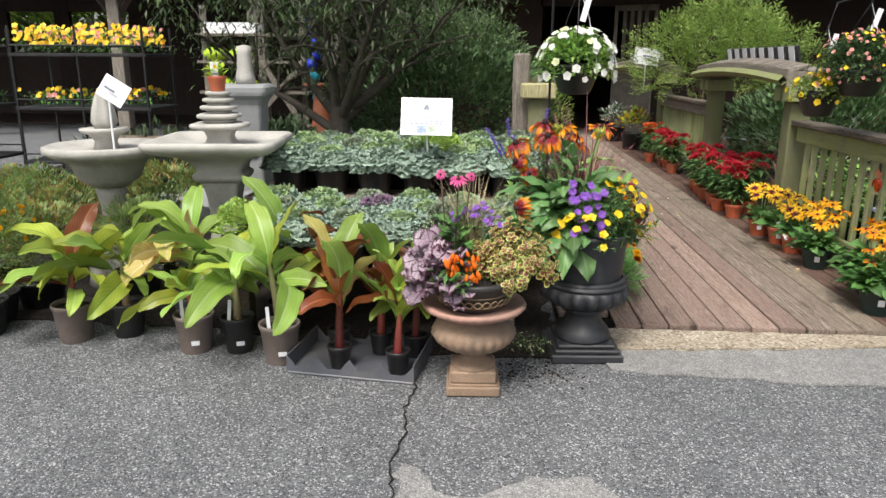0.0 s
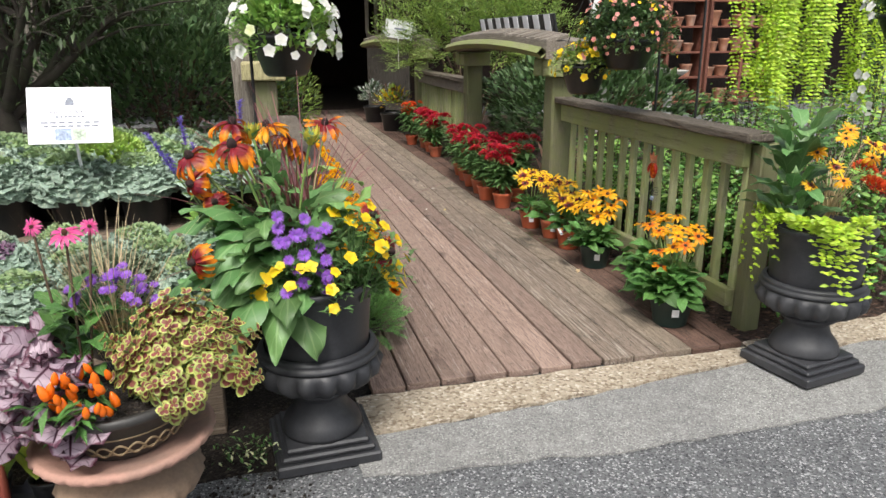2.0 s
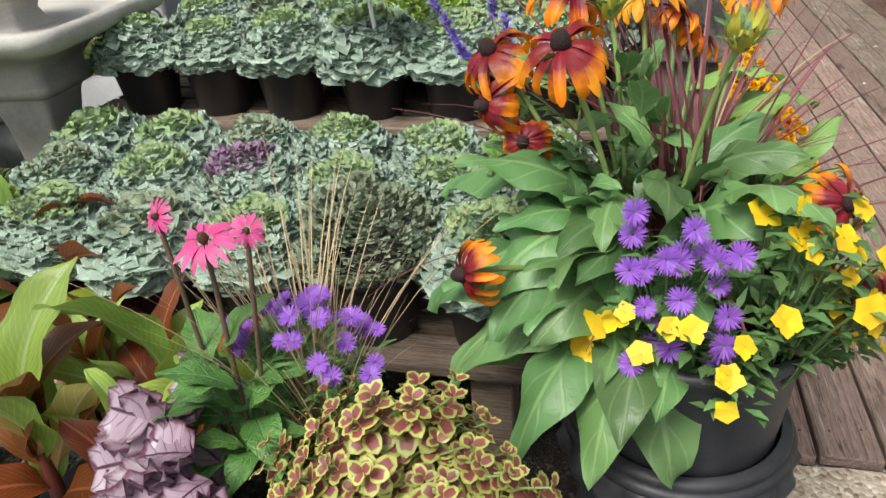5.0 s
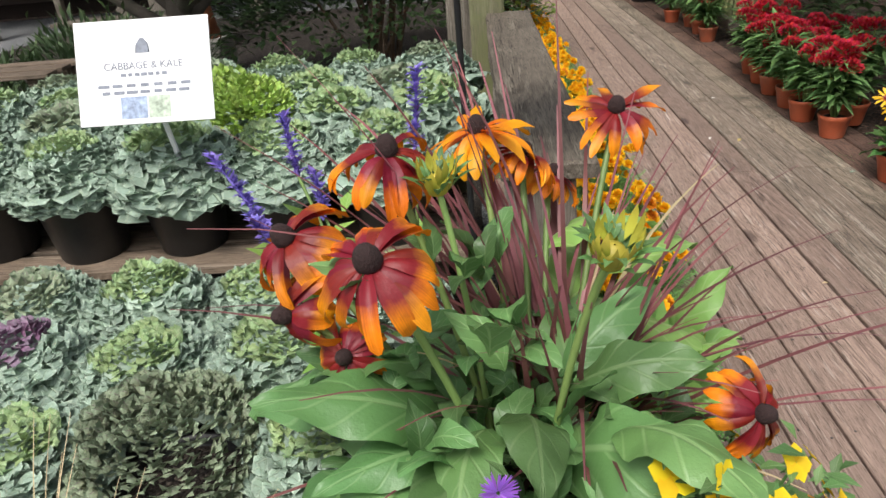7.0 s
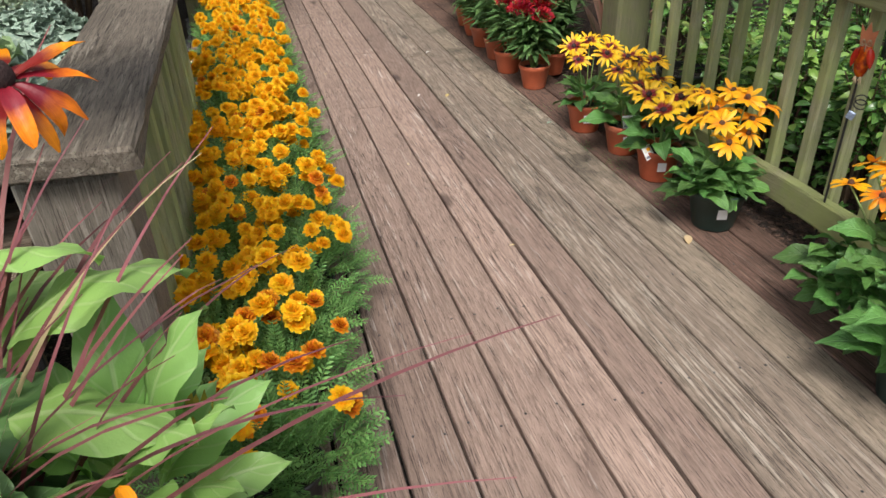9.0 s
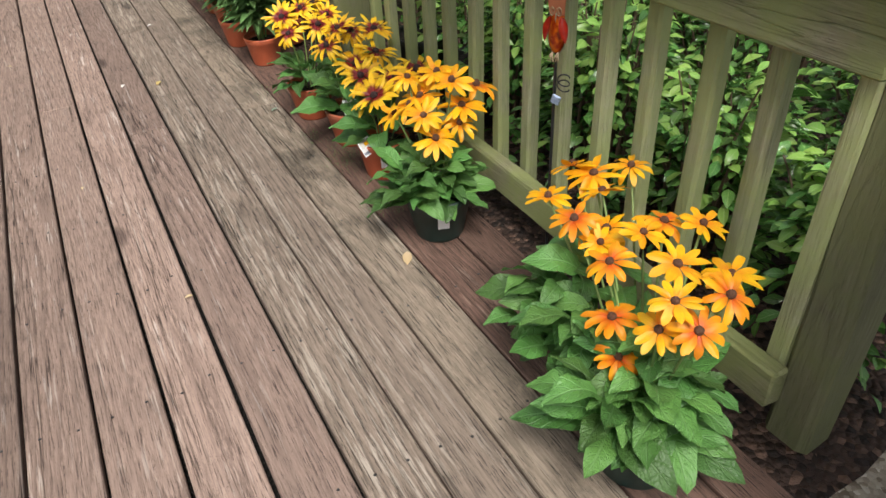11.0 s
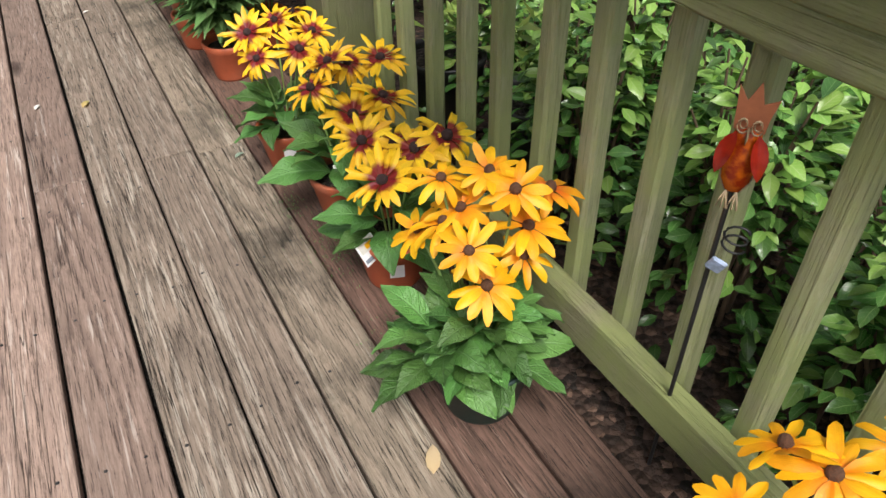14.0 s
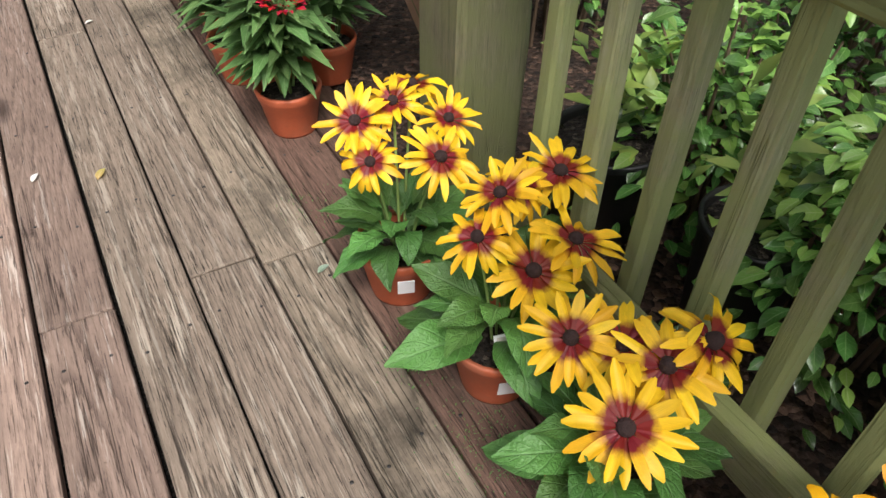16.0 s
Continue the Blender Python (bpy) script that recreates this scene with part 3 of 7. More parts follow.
def sheet(name, outline, z, mat, thick=0.0, kind="structure", label="", jag=0.0, step=0.08):
    """A flat piece of ground with an uneven outline."""
    pts = []
    for i, a in enumerate(outline):
        b = outline[(i + 1) % len(outline)]
        L = math.dist(a, b)
        n = max(1, int(L / step)) if jag else 1
        for j in range(n):
            t = j / n
            pts.append((a[0] + (b[0] - a[0]) * t + (U(-jag, jag) if j else 0), a[1] + (b[1] - a[1]) * t + (U(-jag, jag) if j else 0)))
    bm = bmesh.new()
    f = bm.faces.new([bm.verts.new((x, y, z)) for x, y in pts])
    if f.normal.z < 0:
        f.normal_flip()
    if thick:
        r = bmesh.ops.extrude_face_region(bm, geom=[f])
        bmesh.ops.translate(bm, vec=(0, 0, -thick), verts=[v for v in r["geom"] if isinstance(v, bmesh.types.BMVert)])
    bmesh.ops.recalc_face_normals(bm, faces=bm.faces)
    ob = part(name, bm, mat)
    return tagged(ob, label, "ground" if kind == "structure" else "", "", kind)


# ---- ground ----
def ground_sheet():
    bm = bmesh.new()
    bmesh.ops.create_grid(bm, x_segments=2, y_segments=2, size=400)
    ob = part("ground", bm, ASPHALT)
    tagged(ob, "worn grey asphalt with a long crack", "asphalt", kind="structure")


ground_sheet()
sheet("pavement_aggregate", [(-0.06, -0.27), (0.8, -0.2), (1.5, -0.12), (3.6, -0.02), (3.6, 0.25), (1.62, 0.2), (1.6, -0.012), (-0.06, -0.012)], 0.016, AGGREGATE, 0.014, label="tan exposed aggregate strip before the deck", jag=0.008)
sheet("pavement_concrete", [(-0.1, -0.48), (0.3, -0.53), (0.8, -0.57), (1.5, -0.57), (3.6, -0.6), (3.6, -0.03), (1.5, -0.13), (0.8, -0.21), (-0.1, -0.28)], 0.009, CONCRETE, 0.007, label="worn grey concrete strip beside the asphalt", jag=0.016)
sheet("pavement_patch", [(-0.93, -1.27), (-0.86, -1.3), (-0.8, -1.42), (-0.66, -1.45), (-0.5, -1.32), (-0.3, -1.31), (-0.22, -1.45), (-0.05, -1.5), (0.3, -1.9), (-0.2, -2.3), (-0.9, -2.2)], 0.006, CONCRETE, 0.004, label="pale worn concrete patch in the asphalt", jag=0.02, step=0.04)
crack = [(-0.94 + 0.012 * math.sin(i * 0.5) + U(-0.009, 0.009), -0.62 - i * 0.03) for i in range(60)]
sheet("ground_crack", [(x - U(0.001, 0.004), y) for x, y in crack] + [(x + U(0.001, 0.004), y) for x, y in reversed(crack)], 0.009, SOIL, 0.004, label="dark crack running through the asphalt")
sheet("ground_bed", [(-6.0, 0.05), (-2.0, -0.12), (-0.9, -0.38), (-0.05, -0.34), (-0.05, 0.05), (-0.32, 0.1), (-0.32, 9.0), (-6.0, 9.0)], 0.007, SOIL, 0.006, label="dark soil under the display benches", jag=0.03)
sheet("ground_mulch", [(1.58, 0.03), (3.6, 0.26), (5.2, 0.4), (5.2, 9.0), (1.58, 9.0)], 0.02, MULCH, 0.018, label="dark bark mulch behind the fence", jag=0.01)


# ---- deck ----
deck = tagged(new("floor_deck"), "weathered brown timber boardwalk", "deck", kind="structure")
PITCH, TOP = 0.1338, 0.036
plank_me = {}
for i in range(-2, 12):
    x0 = i * PITCH
    w = PITCH - (0.0085 if i < 7 else 0.0055) - (0.026 if i == 11 else 0)
    known = {4: [2.6, 6.6], 5: [3.53, 7.2], 6: [2.2, 6.2], 7: [3.35, 7.0], 8: [2.21, 6.0], 9: [2.18, 5.2]}.get(i, [U(2.9, 5.5), U(6.4, 8.6)])
    cuts = [0.0] + known + [10.6]
    wood = DECK_RED if i >= 10 else DECK_MOSS if i == 9 else DECK_OLD if i >= 7 else DECK
    for a, b in zip(cuts, cuts[1:]):
        key = (round(b - a, 1), round(w, 4))
        if key not in plank_me:
            plank_me[key] = {}
        if wood.name not in plank_me[key]:
            plank_me[key][wood.name] = block_mesh("plank", w, key[0], 0.03, 0.003, base=False)
        start = a + (U(-0.012, 0.008) if a == 0 else 0)
        if i < 0 and a == 0:
            start = 0.16
        pl = ob_of("plank", plank_me[key][wood.name], wood, deck)
        L = b - 0.004 - start
        pl.matrix_basis = pose(x0 + w / 2 + 0.003 + U(-0.001, 0.001), start + L / 2, TOP - 0.015 + U(-0.0015, 0.0015)) @ Matrix.Diagonal((1, L / key[0], 1, 1))
# gaps are too shallow to go dark; this black sheet paints their shade
sheet("floor_joists", [(-0.28, 0.02), (1.57, 0.02), (1.57, 10.5), (-0.28, 10.5)], 0.004, GAP_SHADE, label="black sheet painted as the shade under the boards")


# ---- fences of the deck ----
def picket_mesh(h):
    return block_mesh("picket", 0.034, 0.034, h, 0.004, 0.0012)


picket_me = picket_mesh(0.74)


def fence_run(name, x, ya, yb, side, ys, woods, label, z_cap=0.889, cap_w=0.135, z_low=0.115, drop=0.149):
    """Balusters beside two rails under a flat cap. side: +1 has the pickets at larger x."""
    f = tagged(new(name), label, "railing", kind="")
    part("cap", block(cap_w, yb - ya, 0.038, 0.006, 0.0022, cuts=14), woods[2], f, "flat dark weathered rail cap", pose(x + 0.02 * side, (ya + yb) / 2, z_cap - 0.038))
    part("top_rail", block(0.036, yb - ya - 0.1, drop - 0.0385, 0.005, 0.0014, cuts=10), woods[1], f, "", pose(x, (ya + yb) / 2, z_cap - drop))
    part("bottom_rail", block(0.04, yb - ya - 0.12, 0.085, 0.005, 0.0014, cuts=10), woods[1], f, "mossy bottom rail", pose(x, (ya + yb) / 2, z_low))
    k = (z_cap - 0.04 - 0.08) / 0.74
    for y in ys:
        p = ob_of("picket", picket_me, woods[0], f)
        p.matrix_basis = pose(x + side * 0.04, y, 0.08, U(-0.7, 0.7), U(-0.7, 0.7), U(-5, 5)) @ Matrix.Diagonal((1, 1, k, 1))
    return f


def fence_post(loc, w, h, wood, label):
    p = tagged(new("fence_post"), label, "post", "fence posts")
    p.matrix_basis = pose(loc[0], loc[1], 0)
    part("shaft", block(w, w, h, 0.012, 0.002, cuts=4), wood, p)
    return p


fence_run("railing_fence", 1.637, 0.13, 2.08, 1, [0.23 + 0.1325 * k for k in range(14)], (FENCE, RAIL, CAPW), "green-stained wooden railing with square balusters")
fence_run("railing_fence", -0.19, 0.42, 2.34, 1, [0.68 + 0.105 * k for k in range(16)], (PALEPICKET, GREY, CAPW), "mossy wooden railing beside the marigolds", 0.799, 0.19)
fence_post((1.715, 0.17), 0.09, 0.846, POSTW, "green mossy wooden post at the deck edge")
fence_post((-0.185, 0.52), 0.14, 0.757, GREYZ, "weathered grey wooden post at the deck edge")
fence_post((-0.385, 2.62), 0.13, 1.36, GREYZ, "tall grey weathered post beyond the cabbages")


def beam_post(x, y, side):
    """A tall post with a stub of two beams across its head."""
    p = fence_post((x, y), 0.15, 1.02, POSTW, "tall weathered wooden post with beam ends on top")
    part("beam_stub", block(0.26, 0.12, 0.11, 0.008, 0.002), SAWN if side < 0 else RAIL, p, "sawn beam end", pose(0, -0.075, 1.02))
    part("beam_stub", block(0.26, 0.12, 0.11, 0.008, 0.002), SAWN if side < 0 else RAIL, p, "sawn beam end", pose(0.0, 0.075, 1.02))
    return p


beam_post(1.655, 2.16, 1)
beam_post(-0.26, 2.38, -1)
beam_post(1.7, 4.25, 1)
beam_post(1.75, 6.6, 1)
beam_post(-0.2, 4.6, -1)
fence_run("railing_fence", 1.7, 4.32, 6.55, 1, [4.45 + 0.125 * k for k in range(17)], (GREYZ, GREY, CAPW), "grey wooden railing with square balusters")
fence_run("railing_fence", -0.22, 4.7, 9.6, -1, [4.85 + 0.13 * k for k in range(36)], (GREYZ, GREY, CAPW), "grey wooden railing with square balusters")


def bench_top(loc, length, turn, sag, n_tags):
    """A bowed plank counter on the posts, with shingles and a dark strip of white tags."""
    b = thing("display_ledge", loc, "bowed weathered plank ledge with a striped row of tags", "ledge", turn=turn)
    s = Soup()
    for k in range(12):
        t0, t1 = k / 12, (k + 1) / 12
        bow = [4 * sag * t * (1 - t) for t in (t0, t1)]
        y0, y1 = (t0 - 0.5) * length, (t1 - 0.5) * length
        q = np.array([[-0.17 - 0.5 * bow[0], y0, 0], [0.17, y0, 0], [0.17, y1, 0], [-0.17 - 0.5 * bow[1], y1, 0]])
        top = q + np.array([0, 0, 0.11])
        V = np.concatenate([q, top])
        V[[0, 4], 2] += bow[0]
        V[[1, 5], 2] += bow[0]
        V[[2, 6], 2] += bow[1]
        V[[3, 7], 2] += bow[1]
        s.add((V, np.array([[0, 3, 2, 1], [4, 5, 6, 7], [0, 1, 5, 4], [1, 2, 6, 5], [2, 3, 7, 6], [3, 0, 4, 7]]), np.zeros((8, 2))))
    part("planks", s, GREY, b, smooth=False)
    part("fascia", tube([(-0.2 - 0.5 * 4 * sag * t * (1 - t), (t - 0.5) * length, 0.04 + 4 * sag * t * (1 - t)) for t in [i / 12 for i in range(13)]], 0.035, 4), RAIL, b, "front edge board", smooth=False)
    sh = block_mesh("shingle", 0.16, 0.1, 0.025, 0.004, 0.002)
    for k in range(int(length / 0.105)):
        t = (k + 0.5) / int(length / 0.105)
        o = ob_of("shingle", sh, GREY, b)
        o.matrix_basis = pose(-0.09, (t - 0.5) * length, 0.112 + 4 * sag * t * (1 - t), 0, -14, U(-6, 6))
    part("tag_strip", block(0.02, length * 0.72, 0.13, 0.003), BLACKP, b, "black strip", pose(0.04, 0, 0.13 + sag * 0.7, 0, -12, 0))
    tg = block_mesh("tag", 0.004, length * 0.72 / n_tags * 0.5, 0.12, 0.0)
    for k in range(n_tags):
        o = ob_of("tag", tg, WHITE, b)
        o.matrix_basis = pose(0.024, (k + 0.5) / n_tags * length * 0.72 - length * 0.36, 0.136 + sag * 0.7, 0, -12, 0)
    return b


bench_top((1.68, 3.2, 1.132), 2.3, 0, 0.05, 8)
bench_top((1.62, 7.4, 1.132), 1.7, 12, 0.05, 6)


# ---- barn and garden building behind ----
def barn():
    b = tagged(new("wall_barn"), "dark timber garden barn with open bays", "building", kind="structure")
    part("front_wall", block(3.4, 0.12, 3.2, 0.0), BARN, b, "", pose(-1.35, 10.7, 0))
    part("front_wall", block(5.0, 0.12, 3.2, 0.0), BARN, b, "", pose(4.4, 10.7, 0))
    part("front_wall", block(6.0, 0.12, 3.4, 0.0), BARN, b, "", pose(9.9, 10.7, 0))
    part("lintel", block(1.6, 0.12, 0.9, 0.0), BARN, b, "", pose(1.1, 10.7, 2.3))
    part("roof", block(30.0, 9.6, 0.12, 0.0), BARN, b, "dark roof with deep eaves", pose(-2.0, 13.0, 2.75, 0, 0, 0))
    part("fascia", block(30.0, 0.06, 0.3, 0.01), BARNX, b, "", pose(-2.0, 8.16, 2.5))
    part("back_wall", block(12.0, 0.12, 3.0, 0.0), BARN, b, "", pose(6.0, 17.4, 0))
    for wx, ww in ((-5.6, 6.6), (-10.5, 0.36), (-14.0, 4.4)):
        part("back_wall", block(ww, 0.12, 3.0, 0.0), BARN, b, "", pose(wx, 13.2, 0))
    part("back_wall", block(16.2, 0.1, 1.45, 0.0), BARN, b, "", pose(-10.4, 13.2, 0))
    part("back_wall", block(16.2, 0.1, 0.5, 0.0), BARN, b, "", pose(-10.4, 13.2, 2.35))
    part("side_wall", block(0.12, 5.0, 3.0, 0.0), BARN, b, "", pose(-2.9, 12.9, 0))
    part("side_wall", block(0.12, 7.0, 3.0, 0.0), BARN, b, "", pose(12.9, 14.0, 0))
    part("floor", block(30.0, 7.0, 0.03, 0.0), BARN, b, "", pose(-2.0, 14.2, 0.004))
    for x in (-12.0, -9.4, -6.8, -4.4, -3.1):
        part("post", block(0.2, 0.2, 2.6, 0.01), GREYZ, b, "", pose(x, 8.5, 0))
        for sgn in (-1, 1):
            part("brace", tube([(x, 8.5, 1.9), (x + sgn * 0.28, 8.5, 2.3), (x + sgn * 0.8, 8.5, 2.55)], 0.06, 4), BARNX, b, smooth=False)


barn()


def slatted_door(loc, turn):
    d = tagged(new("door_1"), "open grey slatted barn door", "door", kind="structure")
    d.matrix_basis = pose(*loc, 0, 0, turn)
    part("panel", block(0.75, 0.04, 1.3, 0.004), GREYZ, d, "", pose(0, 0, 0))
    for x in (-0.36, -0.2, -0.07, 0.06, 0.19, 0.36):
        part("slat", block(0.06, 0.035, 0.85, 0.004), GREYZ, d, "", pose(x, 0, 1.3))
    part("rail", block(0.78, 0.045, 0.1, 0.004), GREYZ, d, "", pose(0, 0, 2.15))


slatted_door((2.0, 10.2, 0.04), -25)


def pot_piece(r_top, r_bot, h, rim=0.012, lip=0.025):
    return lathe([(0.001, 0.0), (r_bot * 0.97, 0.0), (r_bot, 0.006), (r_top * 0.965, h - lip), (r_top, h - lip + 0.003), (r_top + 0.004, h - 0.004), (r_top + 0.002, h), (r_top - 0.004, h), (r_top - 0.008, h - 0.012), (r_top * 0.9, h - 0.03), (0.001, h - 0.026)], 28)


pot_cache = {}


def pot(parent, mat, r_top, r_bot, h, soil=True, z=0.0):
    key = (r_top, r_bot, h)
    if key not in pot_cache:
        pot_cache[key] = (Soup().add(pot_piece(*key)).mesh("pot"), Soup().add(lathe([(0.001, h - 0.018), (r_top * 0.6, h - 0.016), (r_top - 0.009, h - 0.022)], 16)).mesh("soil"))
    a = ob_of("pot", pot_cache[key][0].copy() if pot_cache[key][0].materials and pot_cache[key][0].materials[0] != mat else pot_cache[key][0], mat, parent, "", pose(0, 0, z))
    if a.data.materials and a.data.materials[0] != mat:
        a.data.materials.clear()
        a.data.materials.append(mat)
    if soil:
        ob_of("soil", pot_cache[key][1], SOIL, parent, "", pose(0, 0, z))
    return a


def shelf_with_pots(loc, w, turn, label):
    s = thing("pot_shelf", loc, label, "shelf", turn=turn)
    for x in (-w / 2, 0, w / 2):
        part("upright", block(0.05, 0.3, 2.4, 0.004), REDWOOD, s, "", pose(x, 0, 0))
    for k in range(6):
        part("board", block(w, 0.32, 0.03, 0.003), REDWOOD, s, "", pose(0, 0, 0.2 + 0.4 * k))
    me = Soup().add(pot_piece(0.1, 0.065, 0.16)).mesh("clay_pot")
    inv = s.matrix_basis
    for k in range(5):
        for j in range(int(w / 0.24)):
            c = ob_of("clay_pot", me, CLAY)
            sc = U(0.75, 1.25)
            c.matrix_basis = inv @ pose(-w / 2 + 0.13 + j * 0.24, U(-0.05, 0.02), 0.2302 + 0.4 * k) @ Matrix.Diagonal((sc, sc, sc * U(0.8, 1.4), 1))
            tagged(c, "empty terracotta pot on a wooden shelf", "flower pot", "clay pots on the shelf")


shelf_with_pots((6.2, 8.3, 0.0), 1.3, 0, "red-brown wooden shelf filled with terracotta pots")
shelf_with_pots((7.6, 8.3, 0.0), 1.3, 0, "red-brown wooden shelf filled with terracotta pots")


def bird_bath(loc, h, r):
    b = thing("bird_bath", loc, "grey cast stone bird bath on a pedestal", "bird bath", "bird baths")
    part("pedestal", lathe([(0.001, 0), (r * 0.55, 0), (r * 0.5, 0.06), (r * 0.25, 0.12), (r * 0.2, h * 0.5), (r * 0.3, h - 0.1), (0.001, h - 0.08)], 16), STONE, b)
    part("bowl", lathe([(0.001, h - 0.1), (r * 0.6, h - 0.08), (r, h - 0.01), (r, h), (r * 0.9, h), (r * 0.5, h - 0.05), (0.001, h - 0.06)], 20), STONE, b)


for bx, by, bh in ((4.2, 6.4, 0.75), (4.75, 6.2, 0.85), (5.3, 6.6, 0.8)):
    bird_bath((bx, by, 0.02), bh, 0.24)
goose = part("stone_goose", lathe([(0.001, 0.0), (0.12, 0.01), (0.17, 0.12), (0.14, 0.25), (0.06, 0.34), (0.04, 0.5), (0.05, 0.56), (0.02, 0.6), (0.001, 0.61)], 16), STONED, m=pose(4.4, 5.2, 0.02))
tagged(goose, "grey stone goose garden statue", "statue")


# ---- trees and shrubs ----
def crown(points, tmpl, scale, spread=0.6):
    s = Soup()
    for p, d in points:
        e = Vector(d) + Vector((U(-1, 1), U(-1, 1), U(-0.8, 0.8))) * spread
        s.add(tmpl[rng.randrange(len(tmpl))], at(p, e, scale * U(0.7, 1.3), up=(U(-0.4, 0.4), U(-0.4, 0.4), 1)), 0)
    return s


def shell(c, r, n, hollow=0.55, flat=0.0):
    """Points in the outer part of a lumpy mound, with the way out at each."""
    out = []
    ph = [(U(1.5, 3.5), U(0, 6), U(1.5, 3.5), U(0, 6)) for _ in range(3)]
    while len(out) < n:
        d = Vector((rng.gauss(0, 1), rng.gauss(0, 1), rng.gauss(0, 1))).normalized()
        if d.z < -0.35 + flat:
            continue
        a, e = math.atan2(d.y, d.x), math.asin(d.z)
        lump = 1 + 0.11 * sum(math.sin(p[0] * a + p[1]) * math.sin(p[2] * 2 * e + p[3]) for p in ph)
        k = lump * (1 - (1 - hollow) * rng.random() ** 2)
        out.append(((c[0] + d.x * r[0] * k, c[1] + d.y * r[1] * k, max(0.02, c[2] + d.z * r[2] * k)), (d.x, d.y, d.z + 0.25)))
    return out


small_leaf = [leaf(1, 0.45, 2, 2, "ovate", b, 0.2, 0.3) for b in (0.2, 0.6, 1.0)]
lance_leaf = [leaf(1, 0.26, 2, 2, "ovate", b, 0.2, 0.3) for b in (0.2, 0.7, 1.1)]
spray = []
for k in range(3):
    sp = Soup()
    for j in range(9):
        sgn = -1 if j % 2 else 1
        sp.add(lance_leaf[k], at((0, 0.1 * j, 0.02 * j * U(-1, 1)), (sgn * 0.8, 0.7, U(-0.2, 0.3)), 0.36))
    spray.append((np.concatenate(sp.v), np.concatenate(sp.f), np.concatenate(sp.uv)))


def shrub(name, c, r, n, size, mat, label, tmpl=None, category="shrub", core=True, hollow=0.55):
    s = thing(name, (c[0], c[1], 0.01), label, category)
    inv = np.array([-c[0], -c[1], -0.01])
    pts = [(tuple(np.array(p) + inv), d) for p, d in shell(c, r, n, hollow)]
    part("foliage", crown(pts, tmpl or small_leaf, size), mat, s)
    st = Soup()
    for k in range(9):
        a = U(0, TAU)
        st.add(tube(arc((U(-0.1, 0.1), U(-0.1, 0.1), 0), (math.cos(a) * r[0] * 0.6, math.sin(a) * r[1] * 0.6, c[2] + r[2] * 0.5), 0.05, 5), [0.02, 0.017, 0.014, 0.011, 0.008, 0.005], 5))
    part("branchwork", st, TWIG, s)
    return s


shrub("evergreen_shrub", (-1.1, 4.6, 0.7), (1.2, 0.9, 0.8), 7000, 0.085, SHRUB, "dense dark green evergreen shrub beside the boardwalk", small_leaf)
shrub("nandina_shrub", (-1.1, 5.2, 1.15), (0.85, 0.7, 0.66), 1000, 0.2, MIDLEAF, "light green feathery shrub with yellow tips", spray)
shrub("evergreen_shrub", (2.75, 4.0, 0.5), (0.9, 1.3, 0.7), 5500, 0.085, SHRUB, "dark glossy evergreen shrub under the ledge", small_leaf)
shrub("nandina_shrub", (2.36, 6.3, 1.18), (1.05, 0.9, 0.8), 1500, 0.2, NANDINA, "large light green feathery shrub behind the ledge", spray)
shrub("juniper", (-3.0, 4.2, 0.2), (0.8, 0.6, 0.45), 1500, 0.12, JUNIPER, "low spreading dark green juniper", lance_leaf)
shrub("juniper", (-3.9, 3.4, 0.2), (0.9, 0.6, 0.4), 1500, 0.1, JUNIPER, "low spreading green juniper by the fountains", lance_leaf)
shrub("climbing_plant", (0.0, 4.9, 0.55), (0.3, 0.5, 0.55), 1100, 0.06, NANDINA, "leafy green climber beside the railing", small_leaf)


shrub("hedgerow", (-12.5, 19.5, 1.9), (8.0, 1.5, 2.6), 9000, 0.42, NANDINA, "light green hedgerow seen through the barn openings", small_leaf)


